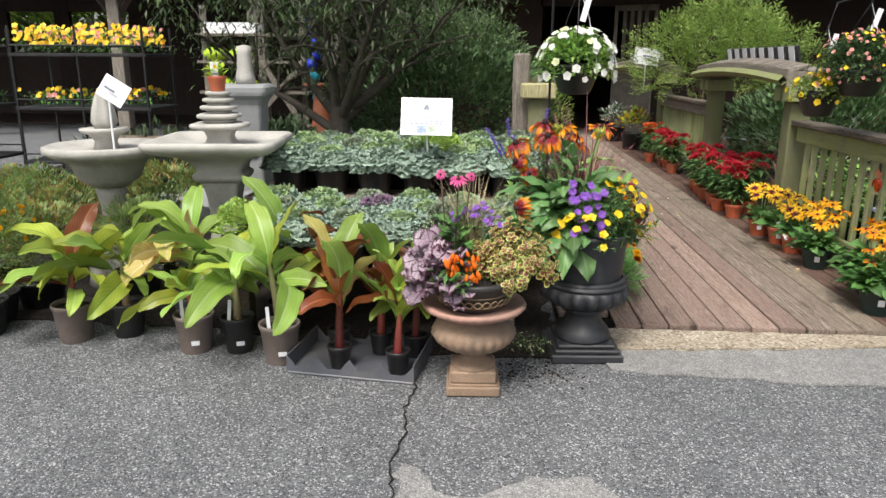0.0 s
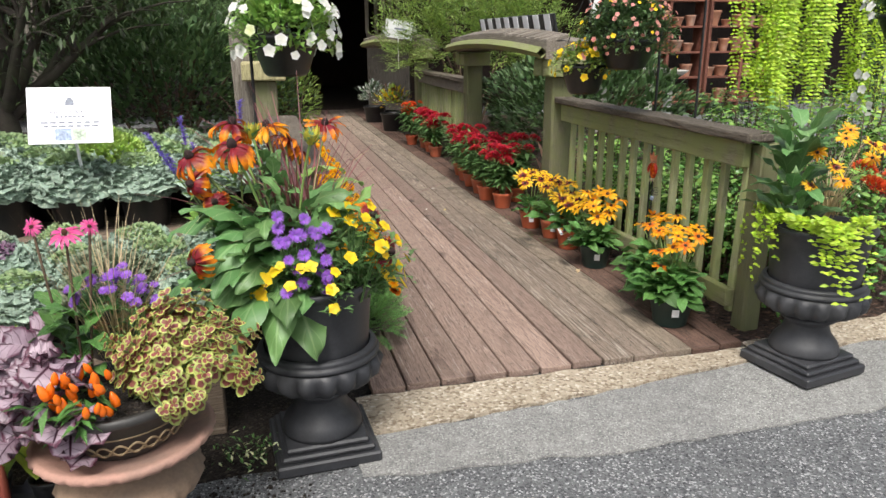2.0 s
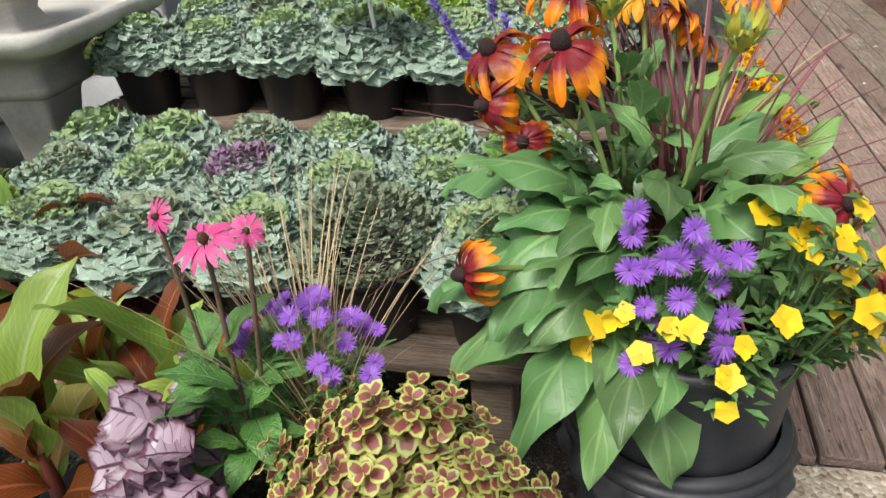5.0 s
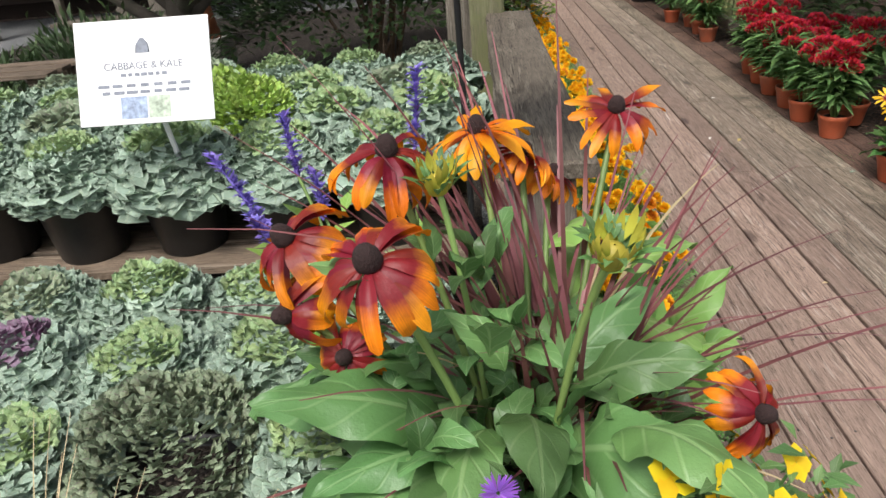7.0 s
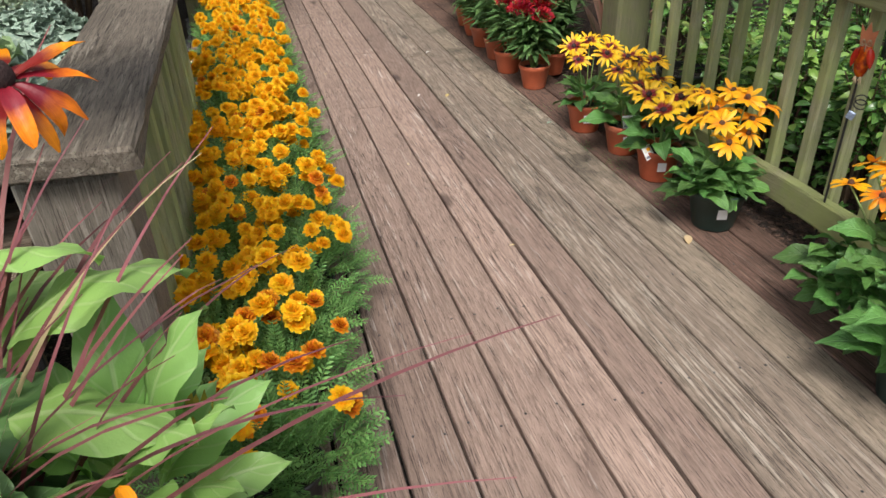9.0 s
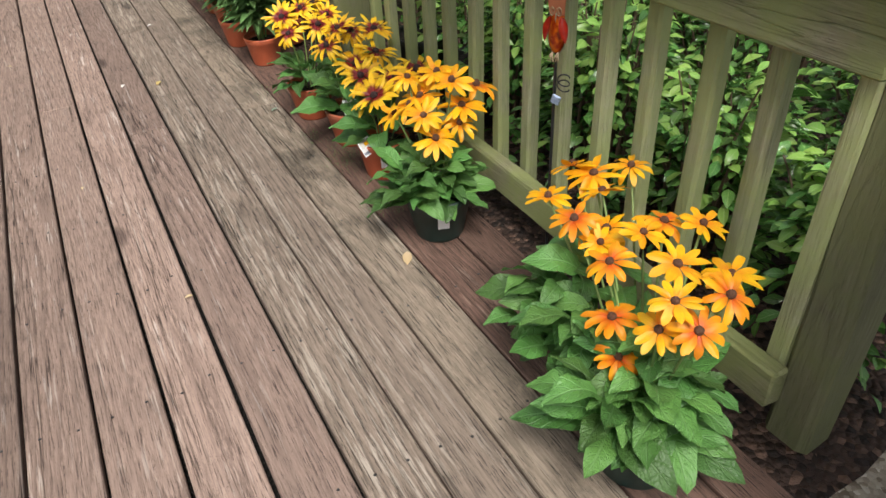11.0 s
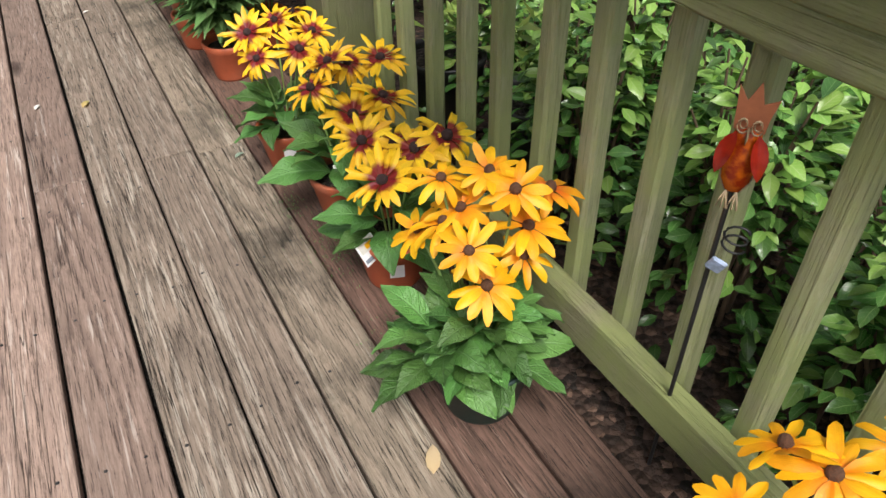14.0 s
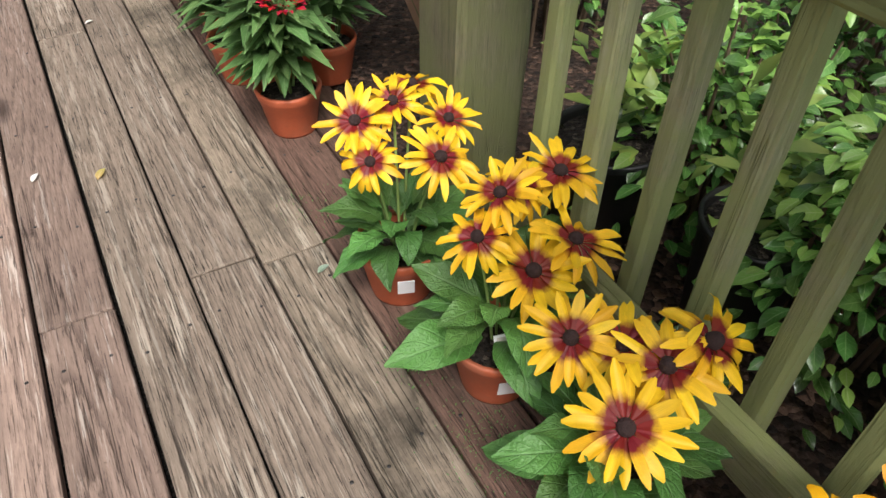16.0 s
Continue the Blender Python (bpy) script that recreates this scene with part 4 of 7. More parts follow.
def garden_tree(loc):
    t = thing("garden_tree", loc, "small multi-branched tree with dark leaves and grey bark", "tree")
    s = Soup()
    s.add(tube([(0, 0, 0), (0.02, 0, 0.4), (-0.01, 0, 0.75), (0.0, 0.0, 1.0), (0.02, 0, 1.2)], [0.13, 0.095, 0.085, 0.085, 0.06], 12))
    tips = []
    for a, e, L, z in ((2.9, 0.55, 1.5, 0.85), (3.4, 0.9, 1.4, 1.0), (2.2, 1.1, 1.4, 1.05), (1.2, 1.15, 1.4, 1.05), (0.25, 0.75, 1.5, 0.95), (-0.3, 0.95, 1.4, 1.0), (0.0, 0.5, 1.3, 1.05), (4.6, 1.1, 1.3, 1.05), (1.7, 0.7, 1.3, 1.0), (5.4, 0.8, 1.2, 1.0)):
        p, d, pts, r = Vector((0, 0, z - 0.25)), Vector(away(a, e)), [], []
        for k in range(7):
            pts.append(tuple(p))
            r.append(0.05 * (1 - k / 8))
            p = p + d * L / 6
            d = (d + Vector((U(-0.16, 0.16), U(-0.16, 0.16), U(-0.02, 0.2)))).normalized()
        s.add(tube(pts, r, 8))
        for k in (3, 4, 5, 6):
            for _ in range(3):
                q = Vector(pts[k])
                dd = Vector((U(-1, 1), U(-1, 1), U(-0.1, 0.8))).normalized()
                end = q + dd * U(0.4, 0.8)
                s.add(tube(arc(q, end, 0.06, 4), [0.018, 0.014, 0.01, 0.007, 0.004], 5))
                tips.append((q, end))
    part("trunk", s, BARK, t)
    c = Soup()
    for q, e in tips:
        for _ in range(44):
            f = U(0.2, 1.15)
            p = q.lerp(e, f) + Vector((rng.gauss(0, 0.13), rng.gauss(0, 0.13), rng.gauss(0, 0.11)))
            c.add(lance_leaf[rng.randrange(3)], at(tuple(p), (U(-1, 1), U(-1, 1), U(-1.3, 0.2)), U(0.06, 0.1)))
    for _ in range(5200):
        a, r = U(0, TAU), 1.75 * math.sqrt(U(0.02, 1))
        z = 1.95 + 0.16 * math.sin(a * 5) + 0.12 * math.sin(a * 9 + r * 4) + abs(rng.gauss(0, 0.3)) - 0.1 * r
        c.add(lance_leaf[rng.randrange(3)], at((math.cos(a) * r, math.sin(a) * r * 0.8, z), (U(-1, 1), U(-1, 1), U(-1.6, 0.1)), U(0.06, 0.11)))
    part("crown", c, TREELEAF, t)


garden_tree((-2.08, 3.5, 0.0))


def far_tree(x, y, h, mat):
    t = thing("far_tree", (x, y, 0), "tall green tree beyond the barn", "tree", "trees beyond the barn")
    part("trunk", tube([(0, 0, 0), (0.1, 0, h * 0.4), (0, 0.1, h * 0.8)], [0.2, 0.15, 0.05], 8), BARK, t)
    pts = []
    for _ in range(7):
        c = (U(-1.6, 1.6), U(-1.4, 1.4), U(h * 0.35, h * 0.85))
        pts += shell(c, (1.4, 1.3, 1.2), 260, 0.5)
    part("crown", crown(pts, small_leaf, 0.32), mat, t)


for k, x in enumerate((-19, -15.5, -12, -8.5, -5, -1.5, 2.5, 6.5, 10.5, 14.5)):
    far_tree(x + U(-0.8, 0.8), 24 + U(-2, 2), U(6, 8), NANDINA if k % 2 else SHRUB)


# ---- hedge behind the fence ----
hedge_leaf = [leaf(1, 0.5, 4, 2, "ovate", b, 0.1, 0.35, 0.03, 2.0, 0.1) for b in (0.2, 0.6, 0.9)]


def hedge_bush(x, y, n_stems, rad, h):
    b = thing("hedge_bush", (x, y, 0.02), "glossy green leafy hedge bush growing behind the railing", "shrub", "hedge bushes")
    st, s = Soup(), Soup()
    for _ in range(n_stems):
        a = U(0, TAU)
        r0, r1 = U(0, rad * 0.5), U(rad * 0.1, rad * 0.75)
        p0 = Vector((math.cos(a) * r0, math.sin(a) * r0, 0))
        p1 = Vector((math.cos(a) * r1, math.sin(a) * r1, h * U(0.6, 1.1)))
        pts = arc(p0, p1, 0.05, 7)
        st.add(tube(pts, [0.006, 0.0055, 0.005, 0.0045, 0.004, 0.003, 0.0025, 0.002], 5))
        for j in range(12):
            f = 0.3 + 0.7 * j / 11
            q = Vector(pts[0]).lerp(Vector(pts[-1]), f) + Vector((rng.gauss(0, 0.03), rng.gauss(0, 0.03), 0.2 * f * (1 - f)))
            s.add(hedge_leaf[rng.randrange(3)], at(tuple(q), away(U(0, TAU), U(-0.4, 0.7)), U(0.03, 0.062), roll=U(-0.7, 0.7)), 1 if f > 0.75 and rng.random() < 0.6 else 0)
    # skirt of leaves that faces out and up, down to the ground
    for _ in range(n_stems * 26):
        a, f = U(0, TAU), U(0.04, 1.0) ** 0.85
        r = rad * (1.05 - 0.62 * f) * U(0.55, 1.12) * (1 + 0.18 * math.sin(a * 5 + h * 40))
        d = (math.cos(a) + U(-0.6, 0.6), math.sin(a) + U(-0.6, 0.6), U(-0.35, 0.45))
        s.add(hedge_leaf[rng.randrange(3)], at((math.cos(a) * r, math.sin(a) * r, h * f * U(0.9, 1.05)), d, U(0.026, 0.058), up=(math.cos(a) * 0.5 + U(-0.5, 0.5), math.sin(a) * 0.5 + U(-0.5, 0.5), 1), roll=U(-0.5, 0.5)), 1 if rng.random() < 0.07 + 0.6 * f * f else 0)
    part("branchwork", st, TWIG, b)
    part("foliage", s, [HEDGE, HEDGEL], b)


for hx, hy, ns, hr, hh in ((2.02, 0.35, 26, 0.24, 0.42), (1.99, 0.72, 30, 0.24, 0.46), (2.02, 1.12, 30, 0.25, 0.5), (2.0, 1.52, 30, 0.24, 0.46), (2.06, 1.92, 26, 0.25, 0.42), (2.4, 0.5, 34, 0.34, 0.66), (2.38, 1.0, 34, 0.34, 0.7), (2.4, 1.5, 34, 0.34, 0.66), (2.5, 2.05, 30, 0.36, 0.6), (2.9, 0.6, 36, 0.42, 0.85), (2.95, 1.3, 36, 0.42, 0.85), (3.05, 2.0, 34, 0.45, 0.8), (3.6, 0.8, 34, 0.5, 0.95), (3.7, 1.7, 34, 0.5, 0.95), (2.3, 2.75, 24, 0.32, 0.5), (3.5, 2.7, 30, 0.5, 0.85)):
    hedge_bush(hx, hy, ns, hr, hh)


# ---- flowers and plants ----
def face(loc, n, s=1.0, spin=0.0):
    """A matrix that turns +z to n."""
    z = Vector(n).normalized()
    q = z.to_track_quat("Z", "Y").to_matrix().to_4x4()
    return Matrix.Translation(loc) @ q @ pose(0, 0, 0, 0, 0, spin) @ Matrix.Diagonal((s, s, s, 1))


def np4(m):
    return np.array(m)


def daisy(n, L, W, bend, lift=0.15, r0=0.12, rows=1, jitter=0.15, nl=5, nw=2, ruffle=0.03, fold=0.15):
    """The petals of a daisy of unit size: n round a centre."""
    s = Soup()
    for row in range(rows):
        for k in range(n):
            a = (k + 0.5 * row) * TAU / n + U(-0.12, 0.12)
            p = leaf(L * U(0.88, 1.1), W * U(0.85, 1.15), nl, nw, "petal", bend + U(-jitter, jitter) * 2, lift + 0.12 * row + U(-jitter, jitter), fold * U(-1, 1), ruffle, 1.5, twist=U(-0.4, 0.4))
            s.add(p, at((math.cos(a) * r0, math.sin(a) * r0, 0.01 * row), (math.cos(a), math.sin(a), 0), 1.0))
    return s


def dome(r, h, seg=14):
    return lathe([(r * 0.75, -0.1 * h), (r, 0.12 * h), (r * 0.95, 0.45 * h), (r * 0.7, 0.8 * h), (r * 0.35, 0.97 * h), (0.002, h)], seg)


GOLD_ME = [daisy(n_, 0.92, 0.29, b, l_, rows=1, r0=0.13, jitter=0.24, fold=0.45, nl=6, nw=4, ruffle=0.05).mesh("flower") for n_, b, l_ in ((11, 0.3, 0.15), (13, 0.7, 0.1), (10, 1.1, 0.05), (12, 0.5, 0.3))]
AMBER_ME = [daisy(11, 0.92, 0.32, b, rows=1, r0=0.13, jitter=0.24, fold=0.45, nl=6, nw=4, ruffle=0.05).mesh("flower") for b in (0.4, 0.9)]
BI_ME = [daisy(19, 0.92, 0.215, b, rows=1, r0=0.14, jitter=0.36, ruffle=0.1, fold=0.6, nw=4).mesh("flower") for b in (0.3, 0.7, 1.1)]
FLAME_ME = [daisy(17, 0.97, 0.215, b, l, rows=1, r0=0.1, jitter=0.34, nl=8, nw=4, ruffle=0.1, fold=0.65).mesh("flower") for b, l in ((1.1, 0.1), (1.5, 0.0), (1.9, -0.2))]
CONE_ME = Soup().add(dome(0.165, 0.19)).mesh("cone")
ASTER_ME = daisy(26, 0.85, 0.13, 0.3, 0.25, 0.08, 2, nl=2, nw=1).mesh("aster_flower")
PINK_ME = daisy(18, 0.85, 0.2, 0.9, 0.0, 0.2, 1, nl=4, nw=2).mesh("coneflower")
PANSY = Soup()
for a, w in ((0.5, 0.9), (1.57, 1.1), (2.64, 0.9), (3.9, 0.85), (5.5, 0.85)):
    PANSY.add(leaf(0.95, w, 3, 4, "round", 0.25, 0.15, 0.1, 0.05, 2.0), at((0, 0, U(0, 0.06)), (math.cos(a), math.sin(a), 0)))
PANSY_V, PANSY_F, PANSY_UV = np.concatenate(PANSY.v), np.concatenate(PANSY.f), np.concatenate(PANSY.uv)
PANSY_ME = PANSY.mesh("pansy_flower")


def pompon(n_rows, per, L, W):
    s = Soup()
    for r in range(n_rows):
        e = 0.05 + 1.35 * r / max(1, n_rows - 1)
        m = max(4, int(per * math.cos(e) + 3))
        for k in range(m):
            a = (k + 0.37 * r) * TAU / m + U(-0.15, 0.15)
            s.add(leaf(L * U(0.85, 1.1), W, 2, 2, "petal", 0.8, 0.35, 0.1, 0.18, 1.2, phase=U(0, 6)), at((0, 0, 0), away(a, e)))
    return s


MARI_ME = [pompon(5, 15, 1.0, 0.7).mesh("marigold_flower") for _ in range(3)]
PLUSH = []
for _k in range(3):
    s_ = Soup()
    for k in range(150):
        a, e = U(0, TAU), math.asin(U(-0.1, 1))
        d = away(a, e)
        s_.add(small_leaf[1], at((d[0] * 0.72, d[1] * 0.72, d[2] * 0.42), (d[0] + U(-0.5, 0.5), d[1] + U(-0.5, 0.5), d[2] + 0.4), U(0.3, 0.46)))
    PLUSH.append(s_.mesh("plume"))


def bloom(parent, me, mat, loc, n, size, cone=None, spin=None, name="flower", cone_h=1.0, label=""):
    """A flower head as a part, with its cone as a sub-part. size: half its width."""
    if me.materials and me.materials[0] != mat:
        me = me.copy()
        me.materials.clear()
    f = ob_of(name, me, mat, parent, label)
    f.matrix_basis = face(loc, n, size, U(0, 360) if spin is None else spin)
    if cone:
        c = ob_of("cone", CONE_ME if not CONE_ME.materials or CONE_ME.materials[0] == cone else DARK_ME, cone, f)
        c.matrix_basis = Matrix.Diagonal((1, 1, cone_h, 1))
    return f


DARK_ME = CONE_ME.copy()
broad_leaf = [leaf(1, 0.46, 10, 6, "ovate", b, l, 0.22, 0.085, 2.2, 0.06, tw) for b, l, tw in ((0.9, 0.5, 0.1), (1.4, 0.6, -0.2), (0.6, 0.3, 0.2), (1.9, 0.7, 0.0))]
BROAD_ME = [Soup().add(p).mesh("leaf") for p in broad_leaf]


def leaf_ob(parent, me, mat, loc, to, size, up=(0, 0, 1), roll=0.0):
    o = ob_of("leaf", me if not me.materials or me.materials[0] == mat else me.copy(), mat, parent)
    if o.data.materials[0] != mat:
        o.data.materials.clear()
        o.data.materials.append(mat)
    o.matrix_basis = Matrix(at(loc, to, size, up, roll).tolist())
    return o


def tag_card(parent, loc, w, h, tilt, turn, mat=None, name="plant_tag"):
    t = part(name, block(w, 0.002, h, 0.0), mat or WHITE, parent, "printed plant tag", pose(*loc, tilt, 0, turn))
    part("picture", block(w * 0.84, 0.0006, h * 0.42, 0.0), LABEL, t, "", pose(0, -0.0014, h * 0.5))
    part("picture", block(w * 0.4, 0.0006, h * 0.22, 0.0), MARI, t, "printed flower picture", pose(0.1 * w, -0.0022, h * 0.58))
    part("print_bar", block(w * 0.9, 0.0006, h * 0.16, 0.0), INK, t, "", pose(0, -0.0014, h * 0.1))
    return t


# potted yellow coneflowers along the railing
def rudbeckia(loc, pot_mat, r, h, flowers, petals, cone, size, n_leaf, leaf_r, label, tag=None):
    p = thing("potted_rudbeckia", loc, label, "potted plant", "potted rudbeckias along the railing")
    x0, y0, z0 = loc
    pot(p, pot_mat, r, r * 0.74, h)
    st = Soup()
    for i, (x, y, z) in enumerate(flowers):
        q = (x - x0, y - y0, z - z0)
        lean = (q[0] * 1.6 - 0.22 + U(-0.3, 0.3), q[1] * 1.6 - 0.3 + U(-0.3, 0.3), 1.0)
        st.add(tube(arc((q[0] * 0.2, q[1] * 0.2, h - 0.03), (q[0], q[1], q[2] - 0.004), 0.02, 5), 0.0025, 5))
        m, me = petals[i % len(petals)] if n_leaf != 64 or i < 8 else AMBERS[i % 2]
        bloom(p, me[i % len(me)], m, q, lean, size * U(0.82, 1.12), cone, cone_h=U(0.8, 1.4))
    part("stalk", st, STEM, p)
    for i in range(n_leaf):
        a = i * 2.4 + U(-0.3, 0.3)
        t = i / n_leaf
        base_z = h - 0.02 + 0.12 * t * (leaf_r / 0.16)
        leaf_ob(p, BROAD_ME[i % 4], RUDLEAF, (math.cos(a) * 0.03 - (0.07 if n_leaf > 30 and i % 3 == 0 else 0), math.sin(a) * 0.03, base_z), away(a, -0.1 + 0.6 * t), leaf_r * U(0.7, 1.05) * (1.1 - 0.3 * t), roll=U(-0.5, 0.5))
    if n_leaf == 64:
        for i in range(130):
            a = U(1.7, 4.6)
            leaf_ob(p, BROAD_ME[i % 4], RUDLEAF, (U(-0.05, 0.1), U(-0.06, 0.32), U(0.08, 0.27)), away(a + U(-0.9, 0.9), U(-0.4, 0.5)), U(0.08, 0.13), roll=U(-0.6, 0.6))
    if tag:
        tag_card(p, tag[0], 0.052, 0.05, tag[1], tag[2])
    # white price label on the pot
    part("price_label", block(0.03, 0.0016, 0.036, 0.0), WHITE, p, "white price label", pose(-r * 0.3, -r * 0.85, h * 0.42, 9, 0, -20))
    return p


P1 = [(1.508, 0.639, 0.44), (1.522, 0.594, 0.44), (1.599, 0.578, 0.44), (1.506, 0.548, 0.43), (1.44, 0.624, 0.4), (1.406, 0.502, 0.43), (1.463, 0.479, 0.4), (1.427, 0.453, 0.4), (1.468, 0.397, 0.44), (1.531, 0.414, 0.43), (1.569, 0.364, 0.44), (1.369, 0.363, 0.44), (1.438, 0.29, 0.455), (1.454, 0.2, 0.45), (1.378, 0.231, 0.45), (1.352, 0.325, 0.36), (1.36, 0.235, 0.4), (1.389, 0.189, 0.42), (1.513, 0.248, 0.43), (1.346, 0.294, 0.3)]
P2 = [(1.425, 1.115, 0.379), (1.441, 1.09, 0.322), (1.52, 1.108, 0.334), (1.405, 1.241, 0.339), (1.523, 1.146, 0.434), (1.604, 1.166, 0.395), (1.442, 1.23, 0.433), (1.51, 1.2, 0.44), (1.46, 1.2, 0.39), (1.54, 1.13, 0.37), (1.43, 1.2, 0.37)]
P3 = [(1.451, 1.574, 0.316), (1.519, 1.475, 0.33), (1.585, 1.474, 0.338), (1.433, 1.443, 0.307), (1.5, 1.53, 0.32)]
P4 = [(1.469, 1.777, 0.399), (1.607, 1.818, 0.359), (1.416, 1.747, 0.363), (1.486, 1.705, 0.303), (1.561, 1.712, 0.324), (1.52, 1.8, 0.375)]
P5 = [(1.379, 2.066, 0.376), (1.448, 2.065, 0.392), (1.374, 2.002, 0.338), (1.516, 2.003, 0.374), (1.452, 1.915, 0.376), (1.5, 2.1, 0.39)]
AMBERS = [(GOLDPETAL, AMBER_ME), (ORANGEPETAL, AMBER_ME)]
gold = [(GOLDPETAL, GOLD_ME), (GOLDPETAL, GOLD_ME), (GOLDPETAL, GOLD_ME), (GOLDPETAL, GOLD_ME), (GOLDPETAL, GOLD_ME), (ORANGEPETAL, AMBER_ME)]
rudbeckia((1.4, 0.27, TOP), GREENP, 0.098, 0.14, P1, gold, CONE, 0.049, 64, 0.15, "golden coneflower in a dark green pot on the deck")
rudbeckia((1.45, 1.11, TOP), GREENP, 0.088, 0.13, P2, gold, CONE, 0.056, 74, 0.125, "golden coneflower in a green pot by the railing")
rudbeckia((1.46, 1.48, TOP), TERRA, 0.078, 0.12, P3, [(BICOLOR, BI_ME)], DARKCONE, 0.068, 22, 0.15, "maroon-eyed yellow coneflower in a terracotta-coloured pot", ((-0.06, -0.05, 0.1), -35, 30))
rudbeckia((1.46, 1.735, TOP), TERRA, 0.078, 0.12, P4, [(BICOLOR, BI_ME)], DARKCONE, 0.067, 22, 0.155, "maroon-eyed yellow coneflower with a printed tag in its pot", ((-0.015, -0.065, 0.118), -35, -14))
rudbeckia((1.42, 2.0, TOP), TERRA, 0.078, 0.12, P5, [(BICOLOR, BI_ME)], DARKCONE, 0.062, 24, 0.125, "maroon-eyed yellow coneflower in a terracotta-coloured pot")


# red celosias in pots
def celosia(loc, mat, h, label):
    p = thing("potted_celosia", loc, label, "potted plant", "potted celosias along the deck")
    pot(p, TERRA, 0.075, 0.056, 0.115)
    st, lf = Soup(), Soup()
    for k in range(15):
        a, r = U(0, TAU), U(0.0, 0.15)
        q = (math.cos(a) * r, math.sin(a) * r, h * U(0.72, 1.0))
        st.add(tube(arc((q[0] * 0.2, q[1] * 0.2, 0.1), q, 0.01, 4), 0.004, 5))
        bloom(p, PLUSH[k % 3], mat, q, (q[0] * 2, q[1] * 2 - 0.2, 1), U(0.042, 0.062), name="plume")
        for j in range(20):
            f = U(0.25, 0.92)
            lf.add(lance_leaf[rng.randrange(3)], at((q[0] * f, q[1] * f, 0.1 + (q[2] - 0.1) * f), away(U(0, TAU), U(-0.4, 0.6)), U(0.09, 0.165)))
    part("stalk", st, STEM, p)
    part("foliage", lf, CELLEAF, p)


for cx, cy in ((1.43, 2.6), (1.4, 2.89), (1.43, 3.15), (1.44, 3.43), (1.47, 3.7), (1.5, 3.95), (1.6, 2.78), (1.6, 3.3)):
    celosia((cx, cy, TOP), CRIMSON, U(0.4, 0.5), "crimson plumed celosia in a terracotta-coloured pot")
for cx, cy, m_ in ((1.53, 5.05, CRIMSON), (1.56, 5.38, CRIMSON), (1.58, 5.72, CRIMSON), (1.48, 6.0, SCARLET)):
    celosia((cx, cy, TOP), m_, U(0.42, 0.52), "red celosia in a pot further down the deck")


def planter_mix(loc, label, mats, n=260, r=0.22, h=0.5):
    p = thing("mixed_planter", loc, label, "potted plant")
    pot(p, BLACKP, 0.17, 0.13, 0.24)
    s = Soup()
    for pt, d in shell((0, 0, h * 0.75), (r, r, h * 0.4), n, 0.4):
        s.add(small_leaf[rng.randrange(3)], at(pt, d, U(0.05, 0.1)), rng.randrange(len(mats)))
    part("foliage", s, mats, p)


planter_mix((1.52, 7.4, TOP), "black planter with yellow and bronze foliage", [JENNY, YELLOW, CANNAR, NANDINA])
planter_mix((1.45, 8.5, TOP), "dark planter with pale silvery foliage", [WHITEP, KALE, SHRUB])

# pink striped strap-leaved plant beyond the first post
st_p = thing("strap_leaf_plant", (1.86, 2.62, 0.02), "pink striped strap-leaved plant in the mulch", "plant")
for k in range(16):
    part("leaf", leaf(U(0.4, 0.55), 0.06, 6, 2, "paddle", 0.35, 0.0, 0.3), STRIPED, st_p, "", Matrix(at((0, 0, 0), away(U(0, TAU), U(1.1, 1.45))).tolist()))


# black nursery pots standing behind the railing
for nx, ny, nr in ((1.86, 1.98, 0.11), (1.92, 1.66, 0.1)):
    npot = thing("nursery_pot", (nx, ny, 0.02), "black plastic nursery pot with a leafy cutting behind the railing", "potted plant", "nursery pots behind the railing")
    pot(npot, BLACKP, nr, nr * 0.8, 0.23)
    s_ = Soup()
    for k in range(46):
        s_.add(small_leaf[k % 3], at((rng.gauss(0, 0.05), rng.gauss(0, 0.05), U(0.22, 0.42)), away(U(0, TAU), U(-0.1, 0.9)), U(0.05, 0.09)))
    part("foliage", s_, NANDINA, npot)
    part("price_label", block(0.03, 0.0016, 0.09, 0.0), WHITE, npot, "white price label", pose(-nr * 0.93, 0, 0.1, 0, 0, 90))


# marigolds along the other railing
def fern_piece():
    s = Soup()
    s.add(tube([(0, 0, 0), (0, 0.5, 0.05), (0, 1, 0)], 0.012, 4))
    for j in range(7):
        for sg in (-1, 1):
            s.add(leaf(0.3 - 0.02 * j, 0.08, 2, 1, "ovate", 0.4), at((0, 0.15 + 0.13 * j, 0.03), (sg * 0.9, 0.6, U(-0.1, 0.2))))
    return np.concatenate(s.v), np.concatenate(s.f), np.concatenate(s.uv)


FERN = [fern_piece() for _ in range(3)]
MARI_FOL = []
for _k in range(4):
    s_ = Soup()
    for pt, d in shell((0, 0, 0.1), (0.125, 0.14, 0.115), 260, 0.3):
        s_.add(FERN[rng.randrange(3)], at(pt, (d[0], d[1], d[2] + U(-0.3, 0.6)), U(0.05, 0.09)))
    MARI_FOL.append(s_.mesh("foliage"))


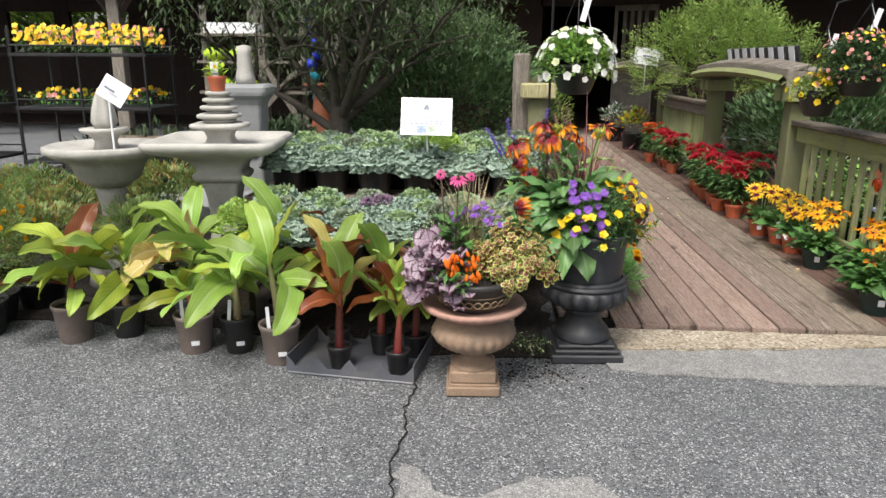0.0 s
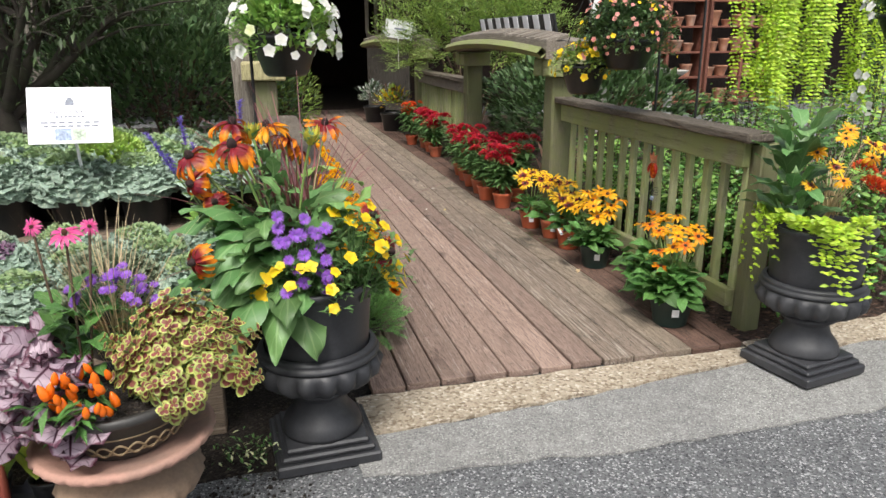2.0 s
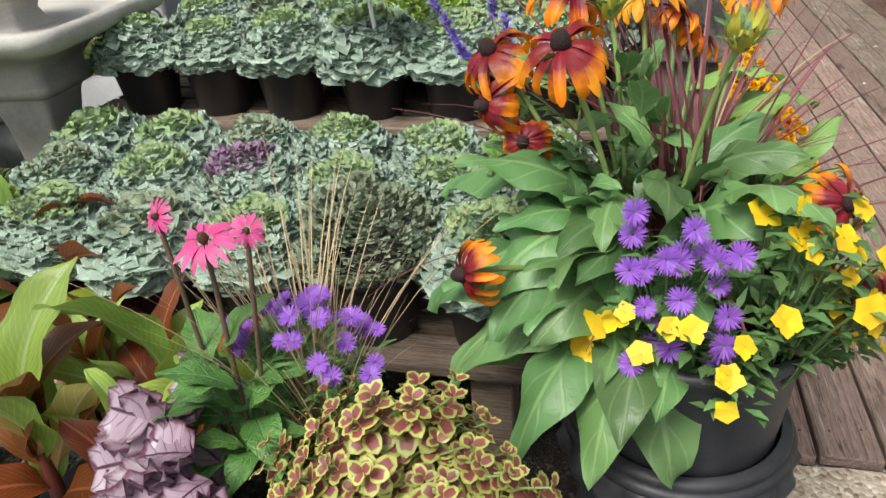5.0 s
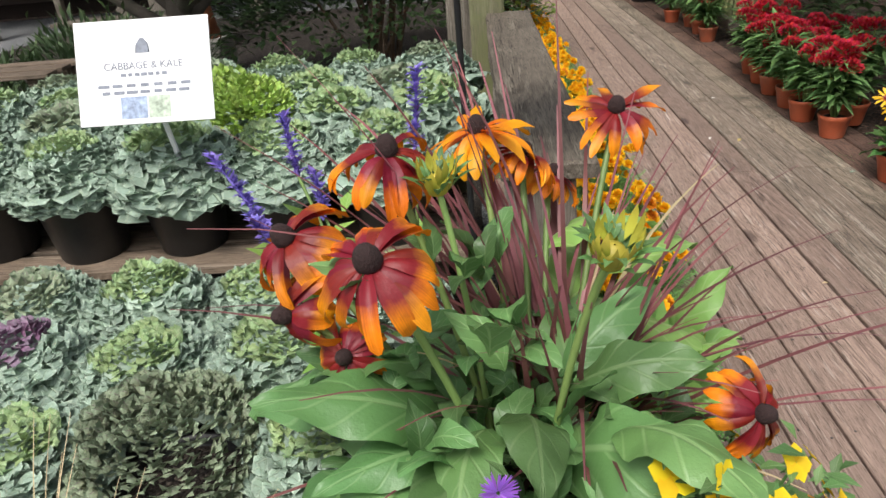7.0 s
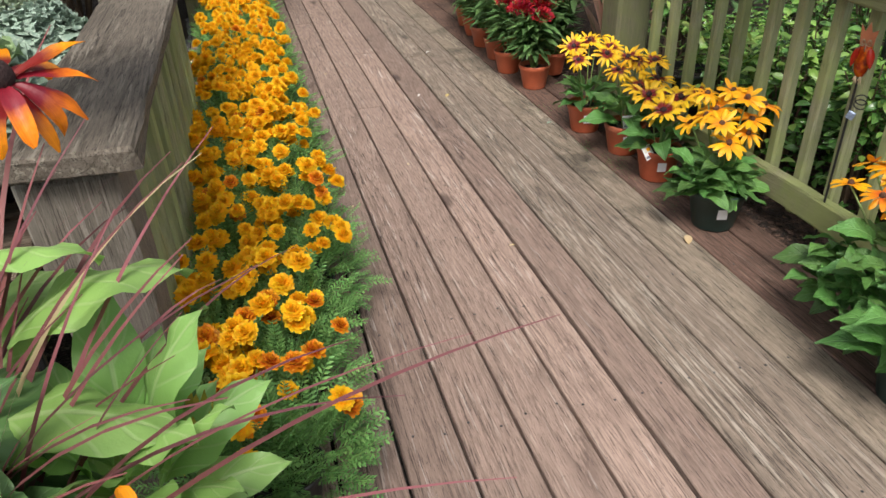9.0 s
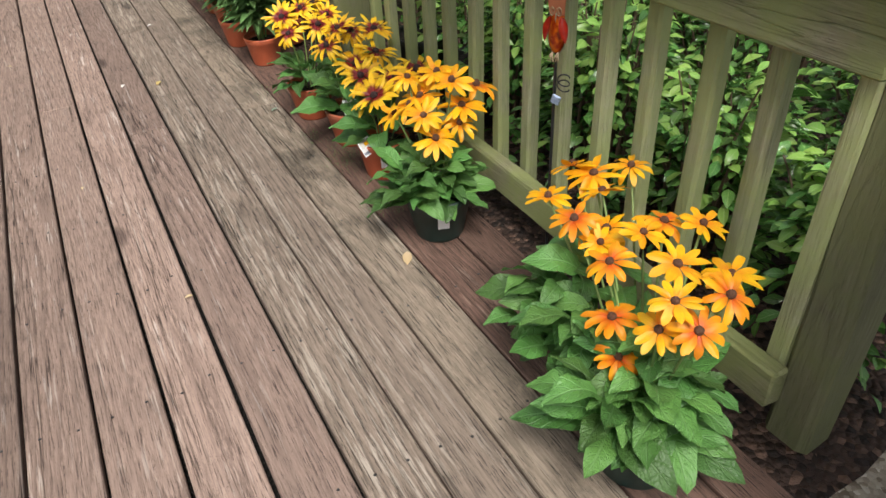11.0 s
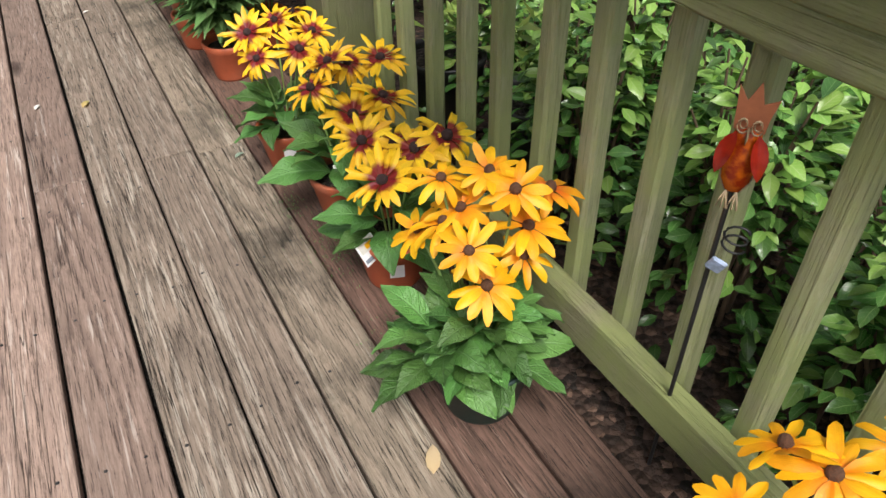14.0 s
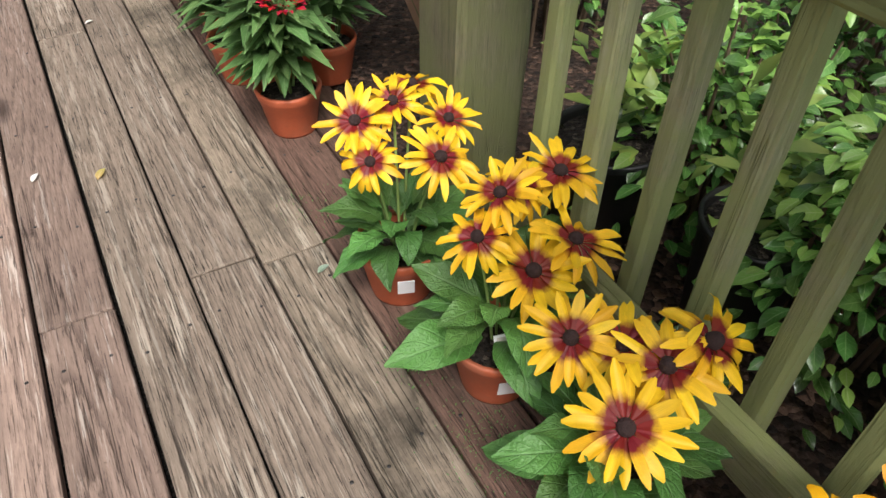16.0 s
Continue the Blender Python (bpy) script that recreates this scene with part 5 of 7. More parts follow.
def marigold(x, y, n, red):
    p = thing("marigold_plant", (x, y, TOP), "bushy marigold with orange pompon flowers on the deck", "flower", "marigolds along the railing")
    pot(p, BLACKP, 0.07, 0.055, 0.1)
    ob_of("foliage", MARI_FOL[rng.randrange(4)], FERNY, p, "", pose(0, 0, 0, 0, 0, U(0, 360)))
    for k in range(n):
        a, r = U(0, TAU), 0.14 * math.sqrt(U(0.02, 1))
        z = 0.31 + U(-0.025, 0.035) - r * 0.5
        bloom(p, MARI_ME[k % 3], MARIRED if rng.random() < red else MARI, (math.cos(a) * r, math.sin(a) * r, z), (math.cos(a) * r * 4, math.sin(a) * r * 4 - 0.3, 1), U(0.021, 0.031), name="flower_head")


marigold(-0.07, 0.43, 13, 0.5)
marigold(0.04, 0.4, 10, 0.4)
for k in range(21):
    y = 0.6 + 0.24 * k
    inward = 0.08 if y < 0.7 else 0.04 if y < 0.9 else 0.0
    for x in (-0.03, 0.145):
        marigold(x - inward + U(-0.02, 0.02), y + U(-0.05, 0.05) + (0.1 if x < 0 else 0), 21 if 1 < k < 10 else 17, 0.3 if k < 1 else 0.05)


# ---- ornamental cabbages ----
def kale_head(kind):
    s = Soup()
    if kind == "curly":
        for pt, d in shell((0, 0, 0.02), (0.135, 0.135, 0.12), 1700, 0.85):
            s.add(leaf(0.017, 0.022, 2, 3, "round", 0.7, 0.1, 0.2, 0.3, 2.0, phase=U(0, 6)), at(pt, (d[0] + U(-0.4, 0.4), d[1] + U(-0.4, 0.4), d[2]), 1.0), 0)
        return s
    # a tight dome of overlapping crinkled leaves, their frills finer towards the heart
    R = 0.128
    core = [(R * math.sin(t_) * 0.93, R * math.cos(t_) * 0.74) for t_ in (1.9, 1.6, 1.3, 1.0, 0.7, 0.4, 0.2)] + [(0.001, R * 0.74)]
    s.add(lathe(core, 20), np.eye(4), 0)
    n = 620 if kind == "frilly" else 330
    for i in range(n):
        t = (i + 0.5) / n
        th = 1.74 * t ** 0.55
        a = i * 2.39996 + U(-0.2, 0.2)
        wob = 1 + 0.07 * math.sin(3 * a + 5 * th) + U(-0.03, 0.03)
        d = Vector((math.sin(th) * math.cos(a), math.sin(th) * math.sin(a), math.cos(th)))
        w = Vector((math.cos(th) * math.cos(a), math.cos(th) * math.sin(a), -math.sin(th)))
        L = (0.017 + 0.016 * t) * U(0.8, 1.25) * (1.0 if kind == "frilly" else 1.5)
        pc = leaf(L, L * 1.5, 4, 6, "round", 0.3, 0.5, -0.2, 0.22, 3.0, phase=U(0, 6))
        s.add(pc, at((d.x * R * 0.92 * wob, d.y * R * 0.92 * wob, d.z * R * 0.76 * wob), tuple(w * 0.9 + d * U(0.25, 0.8)), 1.0, up=tuple(d), roll=U(-0.4, 0.4)), 1 if t < 0.16 else 0)
    for i in range(9):
        a = i * TAU / 9 + U(-0.25, 0.25)
        s.add(leaf(U(0.075, 0.11), U(0.09, 0.13), 7, 10, "round", 0.9, 0.35, -0.15, 0.1, 3.0, phase=U(0, 6)), at((math.cos(a) * 0.075, math.sin(a) * 0.075, -0.005), away(a, 0.1)), 0)
    return s


KALES = [(kale_head("frilly").mesh("head"), k) for k in (0, 0, 1)] + [(kale_head("smooth").mesh("head"), 0), (kale_head("curly").mesh("head"), 2)]
KALE_SETS = [[KALE, KALEH], [KALE, KALED], [KALED, KALED], [KALEL, KALEL], [KALE, KALEP]]
kale_cache = {}


def cabbage(loc, kind, mats, s=1.0):
    p = thing("ornamental_cabbage", loc, {0: "blue-green ornamental cabbage in a black nursery pot", 1: "ruffled dusky-hearted ornamental kale in a black pot", 2: "fine curly grey-purple kale in a black pot", 3: "yellow-green ornamental kale in a black pot", 4: "purple-hearted ornamental kale in a black pot"}[mats], "ornamental cabbage", "ornamental cabbages on the benches")
    pot(p, BLACKP, 0.105, 0.082, 0.165)
    key = (kind, mats)
    if key not in kale_cache:
        me = KALES[kind][0].copy()
        for q in KALE_SETS[mats]:
            me.materials.append(q)
        kale_cache[key] = me
    h = new("head", kale_cache[key])
    h.parent = p
    h.matrix_basis = pose(0, 0, 0.187, U(-7, 7), U(-7, 7), U(0, 360)) @ Matrix.Diagonal((s, s, s * U(0.92, 1.15), 1))
    return p


def plank_bench(cx, cy, w, d, h, label):
    b = thing("display_bench", (cx, cy, 0.007), label, "bench")
    n = int(d / 0.12)
    me = block_mesh("plank", w, 0.105, 0.025, 0.003, 0.001)
    for k in range(n):
        o = ob_of("plank", me, BENCHW, b)
        o.matrix_basis = pose(0, -d / 2 + (k + 0.5) * d / n, h - 0.032)
    for sx in (-1, 1):
        for sy in (-1, 1):
            part("leg", block(0.09, 0.09, h - 0.032, 0.004), BENCHW, b, "", pose(sx * (w / 2 - 0.1), sy * (d / 2 - 0.1), 0))
    return b


plank_bench(-1.2, 0.22, 1.5, 0.8, 0.31, "low plank bench under the front cabbages")
plank_bench(-1.2, 1.15, 1.7, 1.15, 0.535, "plank bench under the rear cabbages")
for r, y in enumerate((-0.06, 0.18, 0.42)):
    for k in range(6):
        x = -1.83 + 0.255 * k + (0.0, 0.12, 0.03)[r]
        if x > -0.52 or x < -1.9:
            continue
        kd = rng.choice((0, 1, 2, 3, 0, 1))
        mt = rng.choice((0, 0, 1, 0, 0))
        if (r, k) == (0, 4):
            kd, mt = 4, 2
        if (r, k) == (0, 0):
            kd, mt = 4, 3
        if (r, k) == (1, 2):
            mt = 4
        cabbage((x, y + U(-0.02, 0.02), 0.31), kd, mt, U(0.95, 1.1))
for r, y in enumerate((0.72, 0.98, 1.24, 1.5)):
    for k in range(6):
        x = -1.82 + 0.258 * k + (0.0, 0.1, -0.02, 0.08)[r]
        kd = rng.choice((0, 1, 2, 3))
        mt = rng.choice((0, 0, 0, 1))
        if (r, k) == (0, 3):
            kd, mt = 3, 0
        if (r, k) == (1, 3):
            kd, mt = 4, 3
        cabbage((x, y + U(-0.02, 0.02), 0.535), kd, mt, U(0.95, 1.08))

# the price sign standing in a cabbage pot
sg = thing("price_sign", (-0.99, 0.66, 0.69), "white laminated card on a pale stake in a cabbage pot", "sign")
part("stake", tube([(0, 0, -0.02), (0.0, -0.06, 0.22), (0.0, -0.02, 0.4)], 0.006, 6), WHITE, sg)
card = part("card", block(0.282, 0.004, 0.216, 0.001, base=False), WHITE, sg, "white laminated card", pose(0.0, -0.085, 0.312, -25, 1, 3))


def words(text, loc, size, mat, parent, m):
    cu = bpy.data.curves.new("words", "FONT")
    cu.body, cu.size, cu.align_x, cu.align_y, cu.extrude = text, size, "CENTER", "CENTER", 0.0003
    me = bpy.data.meshes.new_from_object(bpy.data.objects.new("words", cu))
    o = ob_of("lettering", me, mat, parent)
    o.matrix_basis = m @ pose(*loc, 90, 0, 0)
    return o


face_m = pose(0, -0.0028, 0)
words("CABBAGE & KALE", (0, 0, 0.012), 0.021, INK, card, face_m)
for i, (z, w) in enumerate(((-0.006, 0.1), (-0.028, 0.2), (-0.042, 0.19))):
    for j in range(7):
        part("print_bar", block(w / 7 * U(0.55, 0.9), 0.0006, 0.0065, 0.0, base=False), INK, card, "", pose((j - 3) * w / 7, -0.0026, z))
part("emblem", lathe([(0.001, 0), (0.015, 0.0), (0.013, 0.018), (0.004, 0.03), (0.001, 0.031)], 10), INK, card, "small grey emblem", pose(0, -0.0026, 0.038) @ Matrix.Diagonal((1, 0.02, 1, 1)))
part("photo", block(0.055, 0.0006, 0.045, 0.0, base=False), BLUEINK, card, "small printed photo", pose(-0.025, -0.0026, -0.074))
part("photo", block(0.046, 0.0006, 0.045, 0.0, base=False), GREENINK, card, "small printed photo", pose(0.028, -0.0026, -0.074))


# ---- urns ----
def square_plinth(parent, w, h, mat, steps=((1.0, 0.5), (0.9, 0.25), (0.8, 0.25))):
    z = 0.0
    for k, f in steps:
        part("plinth", block(w * k, w * k, h * f, 0.006), mat, parent, "", pose(0, 0, z))
        z += h * f


def black_urn(loc, turn):
    u = thing("black_urn", loc, "large black fluted garden urn on a square plinth", "urn", "black urns at the deck", turn)
    square_plinth(u, 0.32, 0.075, URNBLACK)
    part("foot", lathe([(0.001, 0.074), (0.125, 0.074), (0.128, 0.088), (0.115, 0.12), (0.09, 0.15), (0.078, 0.185), (0.085, 0.2), (0.1, 0.208), (0.1, 0.22), (0.086, 0.226), (0.001, 0.226)], 40), URNBLACK, u)
    part("bowl", lathe([(0.001, 0.225), (0.1, 0.228), (0.15, 0.245), (0.185, 0.275), (0.192, 0.305), (0.185, 0.328), (0.178, 0.332)], 108, 18, 0.12, (0.24, 0.315)), URNBLACK, u, "fluted bowl")
    part("collar", lathe([(0.17, 0.33), (0.188, 0.333), (0.192, 0.342), (0.186, 0.35), (0.18, 0.352), (0.184, 0.358), (0.178, 0.368), (0.165, 0.37)], 48), URNBLACK, u, "moulded collar")
    part("body", lathe([(0.158, 0.362), (0.163, 0.42), (0.168, 0.49), (0.176, 0.545), (0.183, 0.556), (0.19, 0.566), (0.188, 0.577), (0.174, 0.577), (0.167, 0.56), (0.157, 0.515), (0.001, 0.515)], 48), URNBLACK, u, "plain tapered body")
    part("soil", lathe([(0.001, 0.535), (0.1, 0.533), (0.16, 0.525)], 24), SOIL, u)
    return u


black_urn((-0.2, -0.265, 0.003), 3)
black_urn((1.685, -0.215, 0.017), 10)

su = thing("stone_urn", (-0.695, -0.67, 0.002), "weathered sandstone urn with a scalloped lip", "urn", turn=2)
square_plinth(su, 0.215, 0.1, SANDSTONE, ((1.0, 0.42), (0.93, 0.08), (0.86, 0.5)))
part("foot", lathe([(0.001, 0.098), (0.09, 0.098), (0.086, 0.108), (0.06, 0.12), (0.043, 0.136), (0.042, 0.15), (0.052, 0.16), (0.066, 0.166), (0.001, 0.168)], 32), SANDSTONE, su)
part("bowl", lathe([(0.001, 0.163), (0.055, 0.166), (0.11, 0.182), (0.15, 0.21), (0.168, 0.243), (0.158, 0.275), (0.134, 0.297), (0.128, 0.315), (0.001, 0.315)], 96, 24, 0.07, (0.165, 0.26)), SANDSTONE, su, "lobed sandstone bowl")
part("lip", lathe([(0.124, 0.31), (0.142, 0.322), (0.176, 0.336), (0.198, 0.348), (0.207, 0.36), (0.204, 0.37), (0.194, 0.372), (0.168, 0.36), (0.125, 0.35), (0.001, 0.35)], 96, 36, 0.035, (0.33, 0.366)), ROSY, su, "rosy scalloped lip")
bw = thing("planter_bowl", (-0.695, -0.67, 0.353), "dark bowl with a bronze guilloche band, set in the stone urn", "planter")
part("bowl", lathe([(0.001, 0.0), (0.105, 0.0), (0.118, 0.01), (0.14, 0.06), (0.156, 0.1), (0.164, 0.104), (0.17, 0.115), (0.168, 0.128), (0.155, 0.13), (0.145, 0.112), (0.001, 0.105)], 48), BOWL, bw)
part("soil", lathe([(0.001, 0.118), (0.08, 0.118), (0.143, 0.114)], 24), SOIL, bw)
for ph in (0, math.pi):
    part("relief_band", tube([((0.132 + 0.018 * (zz := 0.048 + 0.014 * math.sin(k * TAU / 12 + ph)) / 0.05) * math.cos(k * TAU / 168), (0.132 + 0.018 * zz / 0.05) * math.sin(k * TAU / 168), zz) for k in range(169)], 0.0028, 5), GOLDLINE, bw, "raised bronze wave")
for zz in (0.026, 0.072):
    rr = 0.116 + (zz - 0.01) * 0.445 + 0.002
    part("relief_band", tube([(rr * math.cos(k * TAU / 48), rr * math.sin(k * TAU / 48), zz) for k in range(49)], 0.0022, 5), GOLDLINE, bw, "raised bronze line")


def grown(name, base, label, category="plant"):
    return thing(name, base, label, category)


def rel(p, base):
    return tuple(p[i] - base[i] for i in range(3))


# planting of the black urn by the cabbages
B = (-0.25, -0.22, 0.53)
rp = grown("rudbeckia_plant", B, "tall coneflower with maroon and orange drooping petals in the urn")
heads = [((-0.4, -0.315, 0.99), (-0.1, -0.5, 0.9), 0.085, 1), ((-0.525, -0.15, 0.94), (-0.4, -0.4, 0.9), 0.085, 1), ((-0.4, -0.13, 1.03), (0.1, -0.2, 1.0), 0.08, 1), ((-0.525, -0.2, 0.87), (-0.6, -0.6, 0.2), 0.07, 2), ((-0.465, -0.21, 0.815), (-0.2, -0.9, 0.5), 0.062, 1), ((-0.107, 0.1, 0.993), (0.05, -0.35, 1.0), 0.075, 0), ((-0.52, -0.42, 0.7), (-0.95, -0.6, 0.1), 0.068, 1), ((-0.014, -0.27, 0.76), (0.5, -0.75, 0.5), 0.068, 1), ((0.01, -0.4, 0.68), (0.55, -0.85, 0.15), 0.075, 2), ((-0.3, 0.02, 1.0), (-0.1, 0.0, 1.0), 0.08, 0), ((-0.24, 0.03, 0.96), (0.3, 0.3, 0.9), 0.065, 1), ((-0.2, 0.08, 0.91), (0.4, 0.2, 0.8), 0.06, 1)]
st = Soup()
for i, (p, n, s_, v_) in enumerate(heads):
    q = rel(p, B)
    st.add(tube(arc((q[0] * 0.15, q[1] * 0.15, 0.0), (q[0] - n[0] * 0.012, q[1] - n[1] * 0.012, q[2] - n[2] * 0.012), 0.04, 7), 0.0045, 6))
    bloom(rp, FLAME_ME[v_], FLAME if i not in (9,) else ORANGEPETAL, q, n, s_, DARKCONE, cone_h=1.5)
for p, n in (((-0.19, -0.345, 1.0), (0.1, -0.3, 1)), ((-0.345, -0.16, 1.0), (0, -0.1, 1)), ((-0.02, 0.0, 0.64), (0.2, -0.1, 1))):
    q = rel(p, B)
    st.add(tube(arc((q[0] * 0.2 - 0.02, q[1] * 0.2, 0.0), q, 0.06, 7), 0.004, 6))
    b_ = part("bud", lathe([(0.001, -0.014), (0.011, -0.009), (0.013, 0.002), (0.01, 0.009), (0.004, 0.012), (0.001, 0.013)], 12), BUDYELLOW, rp, "green unopened bud", face(q, n))
    for k in range(34):
        a = k * 2.4
        part("sepal", leaf(U(0.022, 0.04), 0.009, 4, 2, "ovate", -0.9 if k % 2 else 0.9, 0.5), BUDYELLOW if k % 2 else BROAD, b_, "", Matrix(at((math.cos(a) * 0.015, math.sin(a) * 0.015, -0.006 + 0.0005 * k), away(a, 0.5)).tolist()))
part("stalk", st, STEM, rp)
# long basal leaves drooping over the rim, fuller to the side away from the deck
LONG_ME = [Soup().add(leaf(1, wd_, 14, 8, "ovate", bd_, 0.45, -0.3, 0.1, 2.4, 0.05, tw_)).mesh("leaf") for bd_, tw_, wd_ in ((1.7, 0.3, 0.43), (1.4, -0.4, 0.39), (2.3, 0.2, 0.46), (1.0, -0.3, 0.36))]
for i in range(46):
    a = U(2.5, 4.9) if i % 3 else U(0, TAU)
    t = (i % 17) / 17
    z = 0.0 + 0.26 * t
    leaf_ob(rp, LONG_ME[i % 4], BROAD, (math.cos(a) * 0.07 - 0.03, math.sin(a) * 0.06, z), away(a, U(0.25, 0.9) - 0.3 * (1 - t)), U(0.2, 0.3) * (1.1 - 0.35 * t), roll=U(-0.6, 0.6))
for a, e, L, z in ((3.7, -0.2, 0.28, 0.05), (4.15, -0.35, 0.3, 0.06), (3.35, 0.0, 0.3, 0.1), (4.45, -0.5, 0.27, 0.05), (5.35, 0.5, 0.2, 0.25), (3.0, 0.2, 0.28, 0.2)):
    leaf_ob(rp, LONG_ME[1 if e < 0 else 0], BROAD, (math.cos(a) * 0.12, math.sin(a) * 0.12, z), away(a, e), L)
# rosette of paler young leaves on the side of the deck
for i in range(22):
    a = i * 2.4
    leaf_ob(rp, LONG_ME[(1, 3)[i % 2]], YOUNGLEAF, (0.17 + math.cos(a) * 0.03, 0.18 + math.sin(a) * 0.03, 0.04 + 0.004 * i), away(a, 0.35 + 0.035 * i), U(0.13, 0.19), roll=U(-0.4, 0.4))
for a, e, L, q in ((0.4, 0.35, 0.2, (0.1, 0.22, 0.25)), (-0.2, 0.2, 0.22, (0.06, 0.16, 0.2)), (0.1, 0.5, 0.2, (0.02, 0.24, 0.28)), (1.2, 0.5, 0.2, (0.06, 0.22, 0.2)), (-0.9, 0.1, 0.18, (0.12, 0.1, 0.12))):
    leaf_ob(rp, LONG_ME[0], YOUNGLEAF, q, away(a, e), L, roll=U(-0.4, 0.4))
fill = Soup()
for k in range(170):
    a, r = U(0, TAU), 0.17 * math.sqrt(U(0, 1))
    fill.add(broad_leaf[k % 4], at((math.cos(a) * r, math.sin(a) * r, U(0.02, 0.24) + (0.16 if math.cos(a) < -0.3 and k % 2 else 0)), away(U(0, TAU), U(-0.1, 1.1)), U(0.05, 0.1), roll=U(-0.6, 0.6)))
part("foliage", fill, BROAD, rp)

gb = (-0.215, -0.13, 0.53)
gp = grown("fountain_grass", gb, "purple fountain grass with arching blades in the urn", "ornamental grass")
gs = Soup()
for k in range(150):
    a = U(0, TAU)
    L = U(0.42, 0.72)
    e = U(1.2, 1.54)
    if k % 13 == 0:
        e, L = U(0.6, 1.0), U(0.45, 0.66)
    if math.sin(a) < -0.3:
        L *= 0.72
    if math.cos(a) > 0.2:
        L *= 0.8
    if abs(math.sin(a)) < 0.7 and math.cos(a) > 0 and k % 4:
        e = U(1.25, 1.5)
    gs.add(leaf(L, U(0.008, 0.015), 10, 1, "blade", U(0.15, 1.5) if e > 1.1 else U(0.7, 1.6), 0.0, 0.2), at((U(-0.04, 0.04), U(-0.04, 0.04), 0), away(a, e), 1.0), 1 if k % 19 == 0 else 0)
for k in range(7):
    gs.add(leaf(U(0.42, 0.56), U(0.006, 0.01), 12, 1, "blade", U(0.6, 1.3), 0.0, 0.2), at((U(-0.03, 0.05), U(-0.04, 0.04), 0.05), away(U(-0.5, 0.9), U(0.75, 1.1)), 1.0), 0)
part("blade_tuft", gs, [GRASSRED, STRAW], gp)

ab = (-0.24, -0.38, 0.53)
ap = grown("aster_plant", ab, "violet asters in the front of the urn", "flower")
fo = Soup()
for k in range(24):
    p = (U(-0.3, -0.17), U(-0.46, -0.4), U(0.57, 0.83))
    q = rel((p[0], p[1] - (0.83 - p[2]) * 0.06, p[2]), ab)
    bloom(ap, ASTER_ME, VIOLET, q, (U(-0.3, 0.3), -1, U(0.3, 0.9)), U(0.017, 0.022), name="aster_flower")
    fo.add(tube(arc((0, 0, 0), q, 0.02, 4), 0.0018, 4))
    for j in range(16):
        f = U(0.2, 1)
        fo.add(lance_leaf[j % 3], at((q[0] * f + U(-0.02, 0.02), q[1] * f + U(0, 0.03), q[2] * f), away(U(0, TAU), U(-0.2, 0.7)), U(0.025, 0.045)))
part("foliage", fo, CELLEAF, ap)

pb = (-0.1, -0.36, 0.53)
pp = grown("pansy_plant", pb, "trailing yellow pansies over the rim of the urn", "flower")
fo = Soup()
for k in range(46):
    if k < 14:
        p = (U(-0.16, 0.0), U(-0.47, -0.4), U(0.68, 0.83))
    elif k < 34:
        a = U(3.7, 6.5)
        p = (-0.2 + 0.215 * math.cos(a), -0.265 + 0.215 * math.sin(a), U(0.55, 0.7))
    else:
        p = (U(0.0, 0.1), U(-0.4, -0.12), U(0.52, 0.74))
    q = rel(p, pb)
    n = Vector((p[0] + 0.2, p[1] + 0.265, 0.12)).normalized() + Vector((U(-0.4, 0.4), U(-0.4, 0.2), U(-0.2, 0.5)))
    bloom(pp, PANSY_ME, YELLOW, q, n, U(0.014, 0.026), name="pansy_flower")
    fo.add(tube(arc((q[0] * 0.3, q[1] * 0.3, 0), q, 0.03, 4), 0.0018, 4))
    for j in range(20):
        f = U(0.3, 1.05)
        fo.add(small_leaf[j % 3], at((q[0] * f + U(-0.03, 0.03), q[1] * f + U(-0.01, 0.03), q[2] * f + U(-0.02, 0.01)), away(U(0, TAU), U(-0.3, 0.7)), U(0.022, 0.045)))
part("foliage", fo, CELLEAF, pp)

sb = (-0.4, -0.12, 0.48)
sp_ = grown("salvia_plant", sb, "blue-violet salvia spikes leaning over the cabbages", "flower")
fo = Soup()
for (tip, low) in (((-0.66, 0.02, 0.99), (-0.585, 0.0, 0.86)), ((-0.56, 0.05, 1.03), (-0.55, 0.03, 0.95)), ((-0.375, 0.05, 1.08), (-0.385, 0.03, 0.98)), ((-0.53, 0.04, 0.95), (-0.52, 0.02, 0.89)), ((-0.6, -0.05, 0.93), (-0.56, -0.06, 0.86))):
    a, b = Vector(rel(low, sb)), Vector(rel(tip, sb))
    fo.add(tube(arc((0, 0, 0), a, 0.04, 6), 0.0025, 5))
    s_ = Soup()
    s_.add(tube([tuple(a), tuple(b)], [0.003, 0.0015], 5))
    L = (b - a).length
    for k in range(int(L * 1100)):
        p = a.lerp(b, U(0, 1))
        s_.add(small_leaf[k % 3], at(tuple(p), away(U(0, TAU), U(0.0, 1.0)), U(0.012, 0.02)))
    part("flower_spike", s_, SALVIA, sp_)
for k in range(60):
    fo.add(small_leaf[k % 3], at((U(-0.16, 0.02), U(-0.02, 0.14), U(0.2, 0.42)), away(U(0, TAU), U(-0.2, 0.7)), U(0.04, 0.07)), 1)
part("foliage", fo, [STEM, HEDGEL], sp_)

